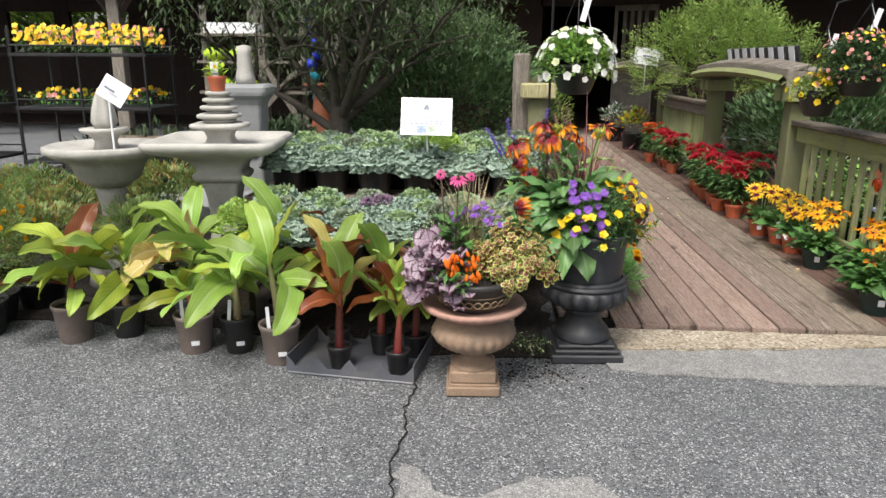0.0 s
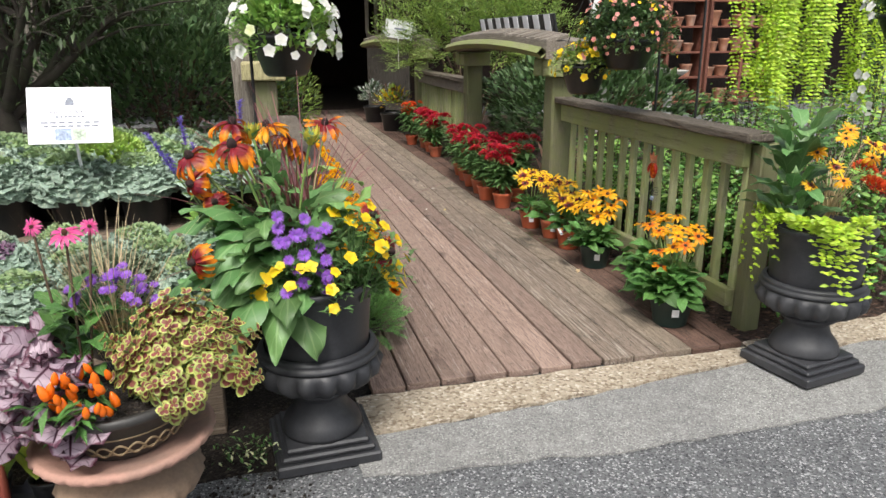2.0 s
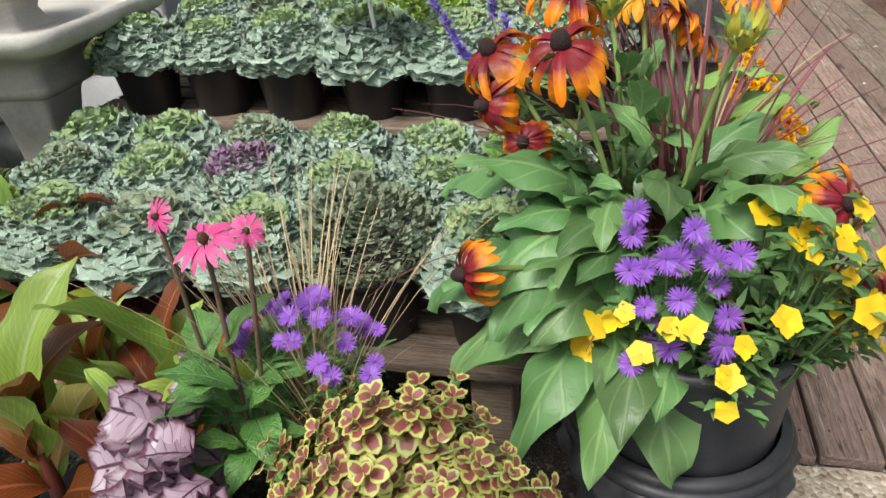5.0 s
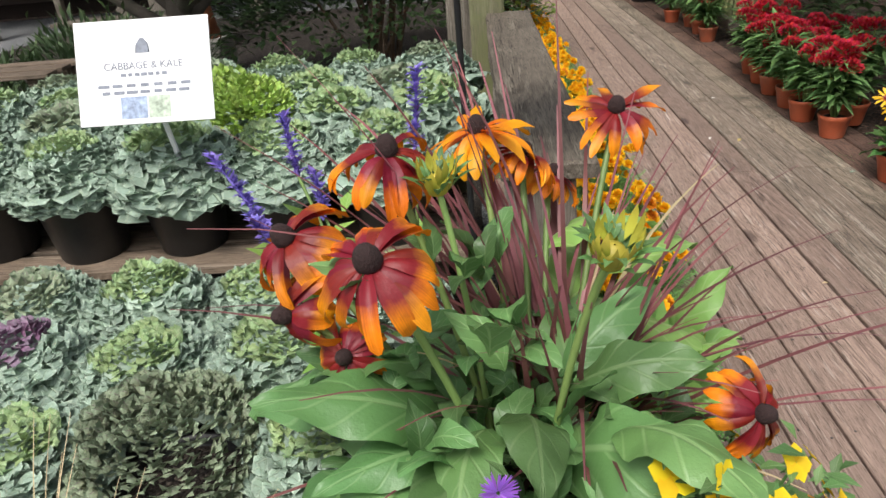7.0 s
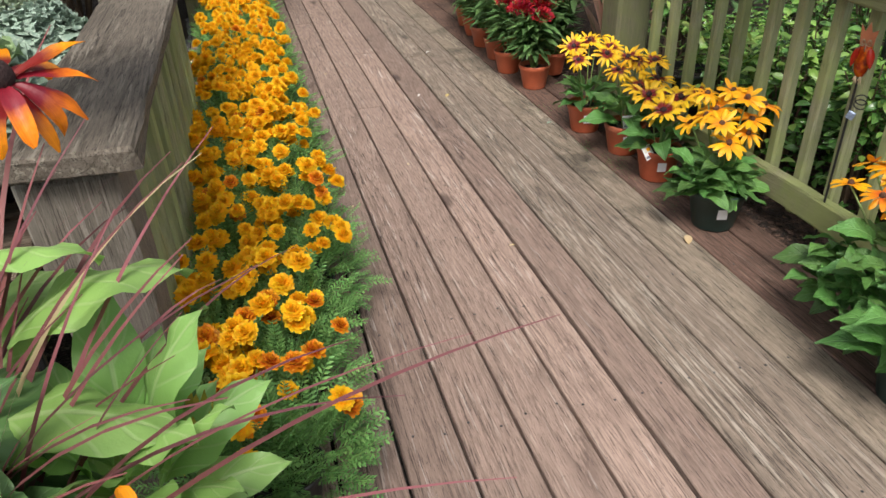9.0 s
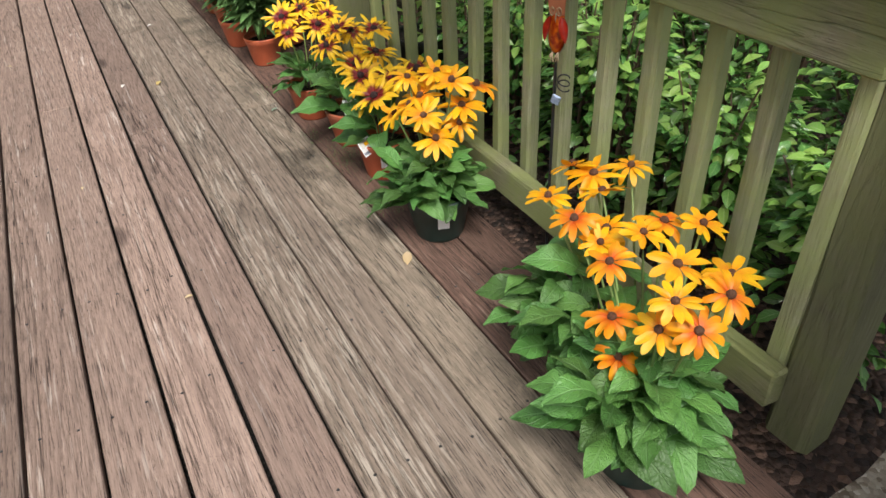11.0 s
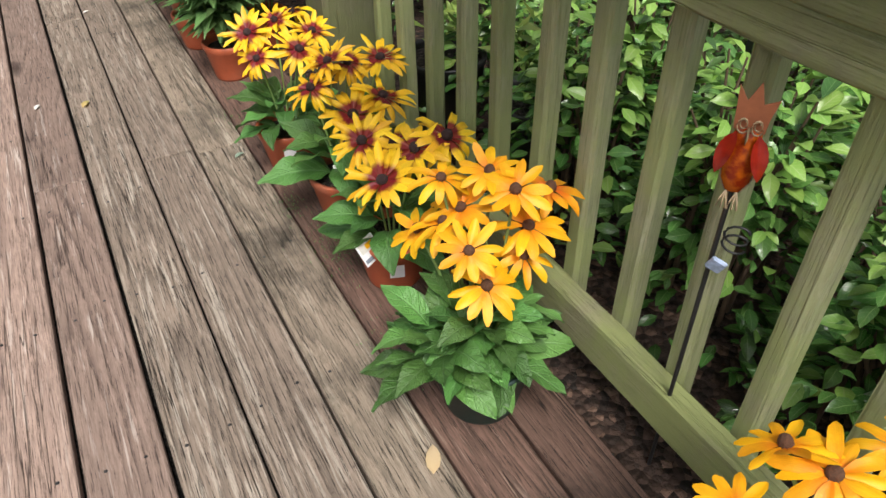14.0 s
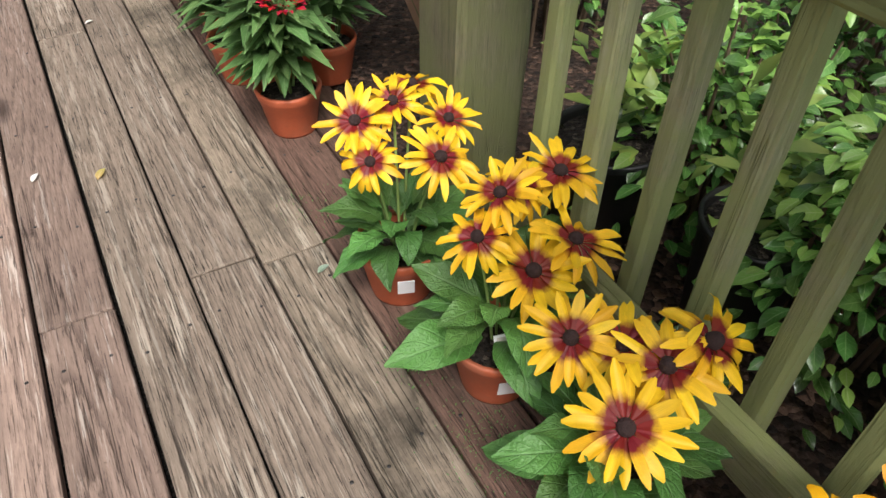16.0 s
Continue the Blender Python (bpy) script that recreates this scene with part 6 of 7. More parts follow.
# planting of the stone urn
hb = (-0.76, -0.7, 0.47)
hp = grown("heuchera_plant", hb, "silver-purple veined coral bells in the bowl")
hm = [Soup().add(leaf(1, 1.1, 9, 10, "round", b, 0.1, 0.2, 0.16, 3.5)).mesh("leaf") for b in (0.3, 0.8)]
for k in range(64):
    a = U(2.2, 5.0)
    r = U(0.05, 0.2)
    z = U(-0.03, 0.16) - (0.06 if r > 0.15 else 0)
    leaf_ob(hp, hm[k % 2], HEUCHERA, (math.cos(a) * r * 0.8, math.sin(a) * r * 0.6, z), (math.cos(a) + U(-0.5, 0.5), math.sin(a) + U(-0.3, 0.3), U(-0.4, 0.6)), U(0.056, 0.084), up=(math.cos(a) * 0.4 + U(-0.3, 0.3), -0.5, 0.9), roll=U(-0.7, 0.7))
cb = (-0.62, -0.68, 0.47)
cp = grown("coleus_plant", cb, "trailing coleus with lime-rimmed maroon leaves")
fo, cl = Soup(), Soup()
cmini = [leaf(1, 0.8, 6, 4, "paddle", b, 0.1, 0.15, 0.07, 3.0) for b in (0.3, 0.7, 1.0)]
for k in range(84):
    # each shoot carries whorls of leaves that shrink towards its tip
    a = k * 2.4 + U(-0.3, 0.3)
    r = 0.195 * math.sqrt((k + 0.5) / 84) * U(0.85, 1.12)
    x, y = 0.075 + math.cos(a) * r * 0.92, -0.025 + math.sin(a) * r * 0.68
    z = 0.205 - 3.2 * (x - 0.075) ** 2 - 4.6 * y * y - 0.3 * max(0, -y) + U(-0.05, 0.045)
    out = Vector((math.cos(a) * r * 5, math.sin(a) * r * 5 - 0.25, 0.75)).normalized()
    tip = Vector((x, y, z))
    fo.add(tube(arc((U(-0.04, 0.04), U(-0.04, 0.04), 0), tuple(tip), 0.03, 5), 0.002, 4))
    e1 = out.orthogonal().normalized()
    e2 = out.cross(e1)
    for w_ in range(4):
        q = tip - out * (0.019 * w_)
        for j in range(4 if w_ else 3):
            t = j * TAU / 4 + w_ * 0.8 + U(-0.3, 0.3)
            d = e1 * math.cos(t) + e2 * math.sin(t) + out * (0.55 - 0.25 * w_)
            cl.add(cmini[(j + w_) % 3], at(tuple(q), tuple(d), (0.017 + 0.0055 * w_) * U(0.85, 1.2), up=tuple(out), roll=U(-0.3, 0.3)))
part("foliage", cl, COLEUS, cp)
part("stalk", fo, STEM, cp)
kb = (-0.77, -0.77, 0.47)
kp = grown("pepper_plant", kb, "ornamental pepper with upright orange fruit")
fo = Soup()
for k in range(30):
    q = (U(-0.03, 0.11), U(-0.09, 0.0), U(0.02, 0.12))
    part("pepper", lathe([(0.001, 0), (0.007, 0.002), (0.009, 0.012), (0.007, 0.024), (0.002, 0.033), (0.001, 0.034)], 8), PEPPER, kp, "", face(q, (U(-0.4, 0.4), U(-0.7, 0.1), 1), U(0.8, 1.2)))
for k in range(90):
    fo.add(lance_leaf[k % 3], at((U(-0.07, 0.07), U(-0.08, 0.05), U(-0.01, 0.08)), away(U(3.1, 6.3), U(-0.6, 0.5)), U(0.04, 0.075)))
part("foliage", fo, RUDLEAF, kp)
vb = (-0.66, -0.58, 0.47)
vp = grown("aster_plant", vb, "low mound of violet asters in the bowl", "flower")
fo = Soup()
for k in range(34):
    a, r = U(0, TAU), 0.095 * math.sqrt(U(0, 1))
    q = (-0.03 + math.cos(a) * r * 1.15, math.sin(a) * r * 0.8, 0.285 - r * 0.7 + U(-0.03, 0.015))
    bloom(vp, ASTER_ME, VIOLET, q, (q[0] * 4, q[1] * 4 - 0.5, 1), U(0.013, 0.018), name="aster_flower")
    for j in range(9):
        fo.add(lance_leaf[j % 3], at((q[0] * U(0.5, 1), q[1] * U(0.5, 1), q[2] * U(0.3, 0.95)), away(U(0, TAU), U(0, 0.8)), U(0.025, 0.04)))
part("foliage", fo, CELLEAF, vp)
eb = (-0.78, -0.63, 0.47)
ep = grown("coneflower_plant", eb, "pink coneflower on tall dark stems in the bowl", "flower")
fo = Soup()
for p, n, s_ in (((-0.765, -0.63, 0.855), (0.0, -0.45, 1), 0.04), ((-0.835, -0.61, 0.87), (-0.3, -0.8, 0.5), 0.024), ((-0.715, -0.62, 0.865), (0.4, -0.7, 0.5), 0.022)):
    q = rel(p, eb)
    fo.add(tube(arc((q[0] * 0.3, 0, 0), q, 0.0, 5), 0.0032, 5))
    bloom(ep, PINK_ME, PINK, q, n, s_, CONE, name="coneflower", cone_h=1.6)
for k in range(26):
    fo.add(broad_leaf[k % 4], at((U(-0.03, 0.03), U(-0.03, 0.03), U(0.03, 0.24)), away(U(0, TAU), U(0.0, 0.6)), U(0.07, 0.12)), 1)
part("foliage", fo, [TWIG, RUDLEAF], ep)
tb = (-0.7, -0.57, 0.47)
tp = grown("straw_grass", tb, "tuft of dry straw-coloured grass in the bowl", "ornamental grass")
gs = Soup()
for k in range(110):
    a = U(0, TAU)
    gs.add(leaf(U(0.25, 0.48), 0.0035, 8, 1, "blade", U(0.1, 0.7), 0, 0.2), at((U(-0.02, 0.02), U(-0.02, 0.02), 0), away(a, U(1.2, 1.5))))
part("blade_tuft", gs, STRAW, tp)

# planting of the urn by the railing post
jb = (1.685, -0.215, 0.54)
jp = grown("creeping_jenny", jb, "lime creeping jenny trailing over the urn rim")
fo = Soup()
for k in range(30):
    a = U(2.6, 4.9) + U(-0.3, 0.3)
    r0, drop = U(0.1, 0.17), U(-0.06, 0.24)
    for j in range(18):
        f = j / 17 * U(0.9, 1.05)
        x, y = math.cos(a + f * 0.2) * (r0 + 0.1 * min(1, f * 2)) + U(-0.012, 0.012), math.sin(a + f * 0.2) * (r0 + 0.1 * min(1, f * 2)) + U(-0.012, 0.012)
        z = 0.06 + 0.05 * math.sin(f * 3) - drop * max(0, f - 0.3) * 1.4
        for sg_ in (-1, 1):
            fo.add(small_leaf[j % 3], at((x, y, z), away(a + sg_ * 1.2, U(-0.2, 0.4)), U(0.022, 0.034), up=(math.cos(a), math.sin(a), 0.7)))
part("foliage", fo, JENNY, jp)
jb2 = (1.69, -0.16, 0.54)
mp_ = grown("mixed_flowers", jb2, "yellow coneflowers, red celosia and broad green leaves in the urn", "flower")
for i in range(46):
    a = i * 2.4
    leaf_ob(mp_, BROAD_ME[i % 4], BROAD, (math.cos(a) * 0.05 - 0.1, math.sin(a) * 0.03, 0.02 + 0.0085 * i), away(a, U(0.2, 0.8)), U(0.12, 0.19))
for k in range(9):
    bloom(mp_, BI_ME[k % 3], BICOLOR if k % 2 else GOLDPETAL, (U(-0.16, 0.12), U(-0.2, -0.04), U(0.2, 0.42)), (U(-0.4, 0.2), -0.6, 0.8), 0.036, DARKCONE)
for k in range(8):
    bloom(mp_, PLUSH[k % 3], CRIMSON if k % 2 else SCARLET, (U(0.1, 0.3), U(-0.2, -0.04), U(0.16, 0.28)), (0, -0.4, 1), 0.045, name="plume")
fo = Soup()
for k in range(70):
    fo.add(leaf(U(0.25, 0.42), 0.005, 7, 1, "blade", U(0.2, 0.9), 0, 0.2), at((0.12 + U(-0.05, 0.05), 0.06, 0.0), away(U(0, TAU), U(1.0, 1.5))), 0)
part("blade_tuft", fo, [STRAW], mp_)


# ---- banana and canna pots on the asphalt ----
big_leaf = [leaf(1, 0.27, 18, 8, "paddle", b, l, 0.3, 0.07, 3.4, 0.14, tw, ph) for b, l, tw, ph in ((1.7, 0.35, 0.6, 0), (1.2, 0.25, -0.7, 1), (2.3, 0.55, 0.4, 2), (0.7, 0.1, 0.8, 3))]
BIG_ME = [Soup().add(p).mesh("leaf") for p in big_leaf]
BIGM = {}


def big(parent, i, mat, loc, to, size, up=(0, 0, 1), roll=0.0):
    key = (i, mat.name)
    if key not in BIGM:
        BIGM[key] = BIG_ME[i].copy()
        BIGM[key].materials.append(mat)
    o = new("leaf", BIGM[key])
    o.parent = parent
    o.matrix_basis = Matrix(at(loc, to, size, up, roll).tolist())
    return o


def banana(loc, pot_mat, r, h, stem_h, n, L, mats, stem_mat, label, lean=0.0, seed=0, tag=True, bottom=None, rise=0.1):
    rng.seed(seed)
    r, n = r * 0.84, n + 4
    p = thing("potted_banana", loc, label, "potted plant", "potted bananas and cannas")
    pot(p, pot_mat, r, bottom or r * 0.78, h)
    s = Soup()
    s.add(tube([(0, 0, h - 0.03), (lean * 0.3, 0, h + stem_h * 0.4), (lean, 0, h + stem_h)], [0.02, 0.016, 0.01], 10))
    part("stem", s, stem_mat, p)
    for i in range(n):
        a = i * 2.25 + U(-0.3, 0.3) + seed
        t = i / max(1, n - 1)
        z = h + stem_h * (0.45 + 0.55 * t)
        # blades fan out; those to the rear stand up
        e = 0.15 + rise + 0.75 * t + (0.15 if math.sin(a) > 0 else -0.1) + U(-0.2, 0.2)
        m = mats[i % len(mats)]
        big(p, i % 4, m, (lean * (0.5 + 0.5 * t), 0, z), away(a, min(1.4, e)), L * U(0.65, 1.15), roll=U(-0.8, 0.8))
    if tag:
        part("plant_label", block(0.016, 0.0015, 0.11, 0.0), WHITE, p, "white plastic plant label", pose(-r * 0.4, -r * 0.45, h - 0.03, -8, U(-6, 6), 0))
        part("price_label", block(0.036, 0.0014, 0.022, 0.0), WHITE, p, "white price sticker", pose(0.03, -r * 0.865, h * 0.28, 9, 0, 18))
    return p


banana((-2.6, -0.3, 0.0), TAUPE, 0.11, 0.185, 0.14, 11, 0.4, [CANNAY, CANNA, CANNAY, CANNAR, CANNAY], REDSTEM, "yellow-striped canna with red stems in a taupe pot", 0.02, 3, False)
banana((-2.38, -0.22, 0.0), BLACKP, 0.1, 0.17, 0.2, 8, 0.42, [CANNAY, CANNA], PALESTEM, "striped green canna in a black pot", 0.0, 5, False)
banana((-1.98, -0.38, 0.0), TAUPE, 0.105, 0.18, 0.1, 8, 0.3, [CANNA, CANNAY, CANNA], REDSTEM, "young banana with spreading green leaves in a taupe pot", -0.02, 8)
banana((-2.1, -0.12, 0.0), GREYP, 0.1, 0.18, 0.26, 9, 0.46, [CANNA, CANNA, DRIED], PALESTEM, "green banana plant in a grey pot", 0.02, 12, False)
banana((-1.78, -0.37, 0.0), BLACKP, 0.09, 0.17, 0.2, 6, 0.4, [CANNA, CANNA, CANNAY], PALESTEM, "green banana plant in a black pot", 0.0, 21)
banana((-1.555, -0.47, 0.0), TAUPE, 0.105, 0.18, 0.26, 9, 0.42, [CANNA, CANNA, CANNA, CANNAY], PALESTEM, "banana plant with broad light green leaves in a taupe pot", -0.03, 32)
banana((-1.62, -0.15, 0.0), BLACKP, 0.1, 0.17, 0.28, 8, 0.44, [CANNA, CANNAR, CANNA], REDSTEM, "red-stemmed banana in a black pot", 0.02, 41, False)

tr = thing("pot_tray", (-1.19, -0.47, 0.0), "grey plastic carrying tray with pot cells", "tray", turn=-8)
part("rim", block(0.56, 0.36, 0.012, 0.003), GREYP, tr, "", pose(0, 0, 0.0))
for y in (-0.176, 0.176):
    zig = Soup()
    for k in range(4):
        x0 = -0.28 + 0.14 * k
        V = np.array([[x0, y, 0.01], [x0 + 0.14, y, 0.01], [x0 + 0.1, y, 0.035], [x0 + 0.04, y, 0.035], [x0, y, 0.085], [x0 + 0.03, y, 0.05], [x0 + 0.11, y, 0.05], [x0 + 0.14, y, 0.085]])
        th = np.array([0, 0.006, 0])
        V = np.concatenate([V, V + th])
        F = [[0, 3, 5, 4], [0, 1, 2, 3], [1, 7, 6, 2], [8, 12, 13, 11], [8, 11, 10, 9], [9, 10, 14, 15], [4, 5, 13, 12], [5, 3, 11, 13], [3, 2, 10, 11], [2, 6, 14, 10], [6, 7, 15, 14], [0, 4, 12, 8], [1, 9, 15, 7]]
        zig.add((V, np.array(F), np.zeros((16, 2))))
    part("side_wall", zig, GREYP, tr, "scalloped side", smooth=False)
for x in (-0.277, 0.277):
    part("end_wall", block(0.006, 0.35, 0.075, 0.002), GREYP, tr, "", pose(x, 0, 0.011))
rng.seed(99)
tm = tr.matrix_basis
for k, (x, y, h_, mats_) in enumerate(((-0.07, -0.09, 0.24, [CANNAR, CANNA, CANNAR, DRIED]), (0.19, -0.09, 0.16, [CANNA, CANNA, CANNAY, CANNAR]), (-0.14, 0.1, 0.2, [CANNA, CANNAR]), (0.06, 0.1, 0.22, [CANNAR, CANNA]), (0.22, 0.1, 0.2, [CANNA, CANNAR, CANNAR]))):
    w = tm @ Vector((x, y, 0.012))
    banana((w.x, w.y, 0.0125), BLACKP, 0.062, 0.105, h_, 6, 0.33 if k else 0.4, mats_, REDSTEM, "red-stemmed banana seedling in a small black pot in the tray", 0.01, 50 + k, False, None, 0.7)


# ---- fountains and mums ----
rng.seed(123)


def fountain_round(loc):
    f = thing("round_fountain", loc, "pale cast stone fountain with a round basin and flame finial", "fountain")
    part("column", lathe([(0.001, -0.048), (0.18, -0.048), (0.17, 0), (0.17, 0.05), (0.12, 0.08), (0.075, 0.14), (0.065, 0.4), (0.085, 0.5), (0.075, 0.53), (0.001, 0.53)], 28), STONE, f)
    part("basin", lathe([(0.001, 0.52), (0.1, 0.53), (0.17, 0.58), (0.2, 0.66), (0.215, 0.68), (0.3, 0.71), (0.335, 0.735), (0.335, 0.765), (0.31, 0.775), (0.26, 0.755), (0.1, 0.74), (0.001, 0.74)], 40), STONE, f)
    part("upper_bowl", lathe([(0.001, 0.74), (0.07, 0.742), (0.06, 0.79), (0.08, 0.825), (0.13, 0.845), (0.135, 0.862), (0.1, 0.866), (0.001, 0.86)], 28), STONE, f)
    part("finial", lathe([(0.001, 0.86), (0.055, 0.862), (0.065, 0.9), (0.055, 0.97), (0.03, 1.05), (0.008, 1.09), (0.001, 1.092)], 20, 5, 0.35, (0.88, 1.08)), STONE, f, "flame-shaped finial")


fountain_round((-2.84, 0.6, 0.055))


def square_stack(levels, n=6, corner=0.1):
    """A moulded square body with rounded corners, one skin from level to level."""
    s = Soup()
    ring = []
    for cx, cy, a0 in ((1, -1, -90), (1, 1, 0), (-1, 1, 90), (-1, -1, 180)):
        for k in range(n):
            t = math.radians(a0 + 90 * k / (n - 1))
            ring.append((cx * (0.5 - corner) + corner * math.cos(t), cy * (0.5 - corner) + corner * math.sin(t)))
    a = np.array(ring)
    V = np.concatenate([np.c_[a * w, np.full(len(a), z)] for w, z in levels])
    s.add((V, quads(len(levels) - 1, len(a), True), np.zeros((len(V), 2))))
    return s


sf = thing("square_fountain", (-2.17, 0.62, 0.007), "pale grey cast stone fountain with a square basin and stepped tiers", "fountain", turn=6)
part("column", square_stack([(0.01, 0), (0.36, 0), (0.36, 0.05), (0.32, 0.07), (0.26, 0.12), (0.2, 0.2), (0.16, 0.32), (0.155, 0.42), (0.17, 0.52), (0.2, 0.6), (0.22, 0.62), (0.01, 0.625)]), STONE, sf)
part("basin", square_stack([(0.01, 0.615), (0.22, 0.618), (0.27, 0.63), (0.29, 0.645), (0.29, 0.665), (0.255, 0.68), (0.26, 0.71), (0.32, 0.745), (0.44, 0.775), (0.62, 0.795), (0.69, 0.815), (0.715, 0.835), (0.715, 0.855), (0.69, 0.866), (0.65, 0.862), (0.6, 0.835), (0.3, 0.82), (0.01, 0.82)]), STONE, sf)
part("neck", square_stack([(0.2, 0.815), (0.15, 0.84), (0.13, 0.87), (0.15, 0.9), (0.19, 0.915), (0.01, 0.916)]), STONE, sf)
z = 0.914
for w, hh in ((0.31, 0.034), (0.17, 0.022), (0.23, 0.03), (0.13, 0.018), (0.19, 0.026), (0.11, 0.016), (0.16, 0.024), (0.1, 0.014), (0.13, 0.022)):
    part("tier", square_stack([(w * 0.8, z), (w * 0.96, z + hh * 0.2), (w, z + hh * 0.5), (w * 0.97, z + hh * 0.85), (w * 0.85, z + hh), (0.01, z + hh)], corner=0.3), STONE, sf)
    z += hh
rpot = thing("small_potted_plant", (-2.17, 0.62, 0.007 + z), "small plant with a white tag in an orange-red pot", "potted plant")
pot(rpot, TERRA, 0.05, 0.038, 0.085)
s = Soup()
for k in range(60):
    s.add(small_leaf[k % 3], at((U(-0.03, 0.03), U(-0.03, 0.03), U(0.07, 0.13)), away(U(0, TAU), U(0, 1)), U(0.04, 0.07)))
part("foliage", s, JENNY, rpot)
tag_card(rpot, (0, -0.03, 0.08), 0.04, 0.08, 0, 10)

pd = thing("stone_pedestal", (-2.34, 1.55, 0.007), "grey carved stone pedestal with a moulded cap", "pedestal", turn=6)
part("shaft", square_stack([(0.01, 0), (0.4, 0), (0.4, 0.12), (0.34, 0.16), (0.28, 0.2), (0.26, 0.8), (0.28, 1.0), (0.01, 1.0)]), STONED, pd, smooth=False)
part("cap", square_stack([(0.01, 0.99), (0.28, 0.995), (0.31, 1.03), (0.36, 1.06), (0.37, 1.08), (0.37, 1.11), (0.34, 1.13), (0.01, 1.13)]), STONED, pd, smooth=False)
for sx in (-1, 1):
    part("scroll", tube([(sx * (0.02 + 0.05 * (1 - k / 24)) * math.cos(k * 0.6) * 1.0, -0.142, 0.68 + 0.05 * (1 - k / 24) * math.sin(k * 0.6)) for k in range(20)], 0.008, 5), STONED, pd, "carved scroll", pose(sx * 0.06, 0, 0))
stt = part("stone_ornament", lathe([(0.001, 0), (0.07, 0), (0.06, 0.05), (0.05, 0.1), (0.045, 0.2), (0.05, 0.25), (0.001, 0.26)], 9, 3, 0.3, (0.05, 0.22)), STONE, m=pose(-2.33, 1.58, 1.138))
tagged(stt, "pale weathered stone garden ornament on a pedestal", "ornament")
rb = thing("low_stone_basin", (-2.55, 1.15, 0.007), "low round cast stone basin on the ground", "basin")
part("ring", lathe([(0.001, 0.1), (0.3, 0.1), (0.34, 0.16), (0.36, 0.3), (0.4, 0.34), (0.41, 0.39), (0.38, 0.41), (0.3, 0.4), (0.27, 0.34), (0.001, 0.32)], 36), STONED, rb)
part("foot", lathe([(0.001, 0), (0.25, 0), (0.25, 0.06), (0.2, 0.11), (0.001, 0.11)], 28), STONED, rb)

MUM = []
for kk in range(2):
    s_ = Soup()
    for pt, d in shell((0, 0, 0.16), (0.24, 0.24, 0.22), 2300, 0.82):
        s_.add(small_leaf[rng.randrange(3)], at(pt, d, U(0.018, 0.032)), 0 if rng.random() < 0.93 - 0.25 * kk else 1)
    MUM.append(s_.mesh("foliage"))
for q in MUM:
    q.materials.append(MUMLEAF)
    q.materials.append(MUMBUD)


def mum(x, y, z, k, sc=1.0):
    p = thing("chrysanthemum", (x, y, z), ("green budding chrysanthemum mound in a pot", "rusty budding chrysanthemum mound in a pot")[k], "potted plant", "chrysanthemums by the fountains")
    pot(p, BLACKP, 0.13, 0.1, 0.15)
    f = new("foliage", MUM[k])
    f.parent = p
    f.matrix_basis = pose(0, 0, 0.1, 0, 0, U(0, 360)) @ Matrix.Diagonal((sc, sc, sc, 1))


for k, (x, y) in enumerate(((-3.15, -0.1), (-3.05, 0.15), (-2.72, 1.0), (-3.3, 0.9), (-2.6, 0.35), (-3.5, 0.45), (-3.75, 1.3), (-3.0, 1.6), (-2.7, 1.75), (-3.45, 1.95), (-4.1, 0.8), (-4.3, 1.8), (-1.75, 2.1), (-3.9, 0.1), (-2.05, 2.2))):
    mum(x, y, 0.007, k % 2 if x < -2.4 else 0, U(1.0, 1.3))
mm = thing("chrysanthemum", (-3.1, -0.28, 0.0), "tall chrysanthemum with orange blooms in a dark pot", "potted plant", "chrysanthemums by the fountains")
pot(mm, BLACKP, 0.14, 0.11, 0.17)
fo = new("foliage", MUM[0])
fo.parent = mm
fo.matrix_basis = pose(0, 0, 0.25) @ Matrix.Diagonal((1.2, 1.2, 1.5, 1))
for k in range(40):
    a, e = U(0, TAU), U(0.1, 1.4)
    d = away(a, e)
    bloom(mm, MARI_ME[k % 3], MARI, (d[0] * 0.3, d[1] * 0.3, 0.45 + d[2] * 0.34), d, U(0.012, 0.018), name="flower_head")


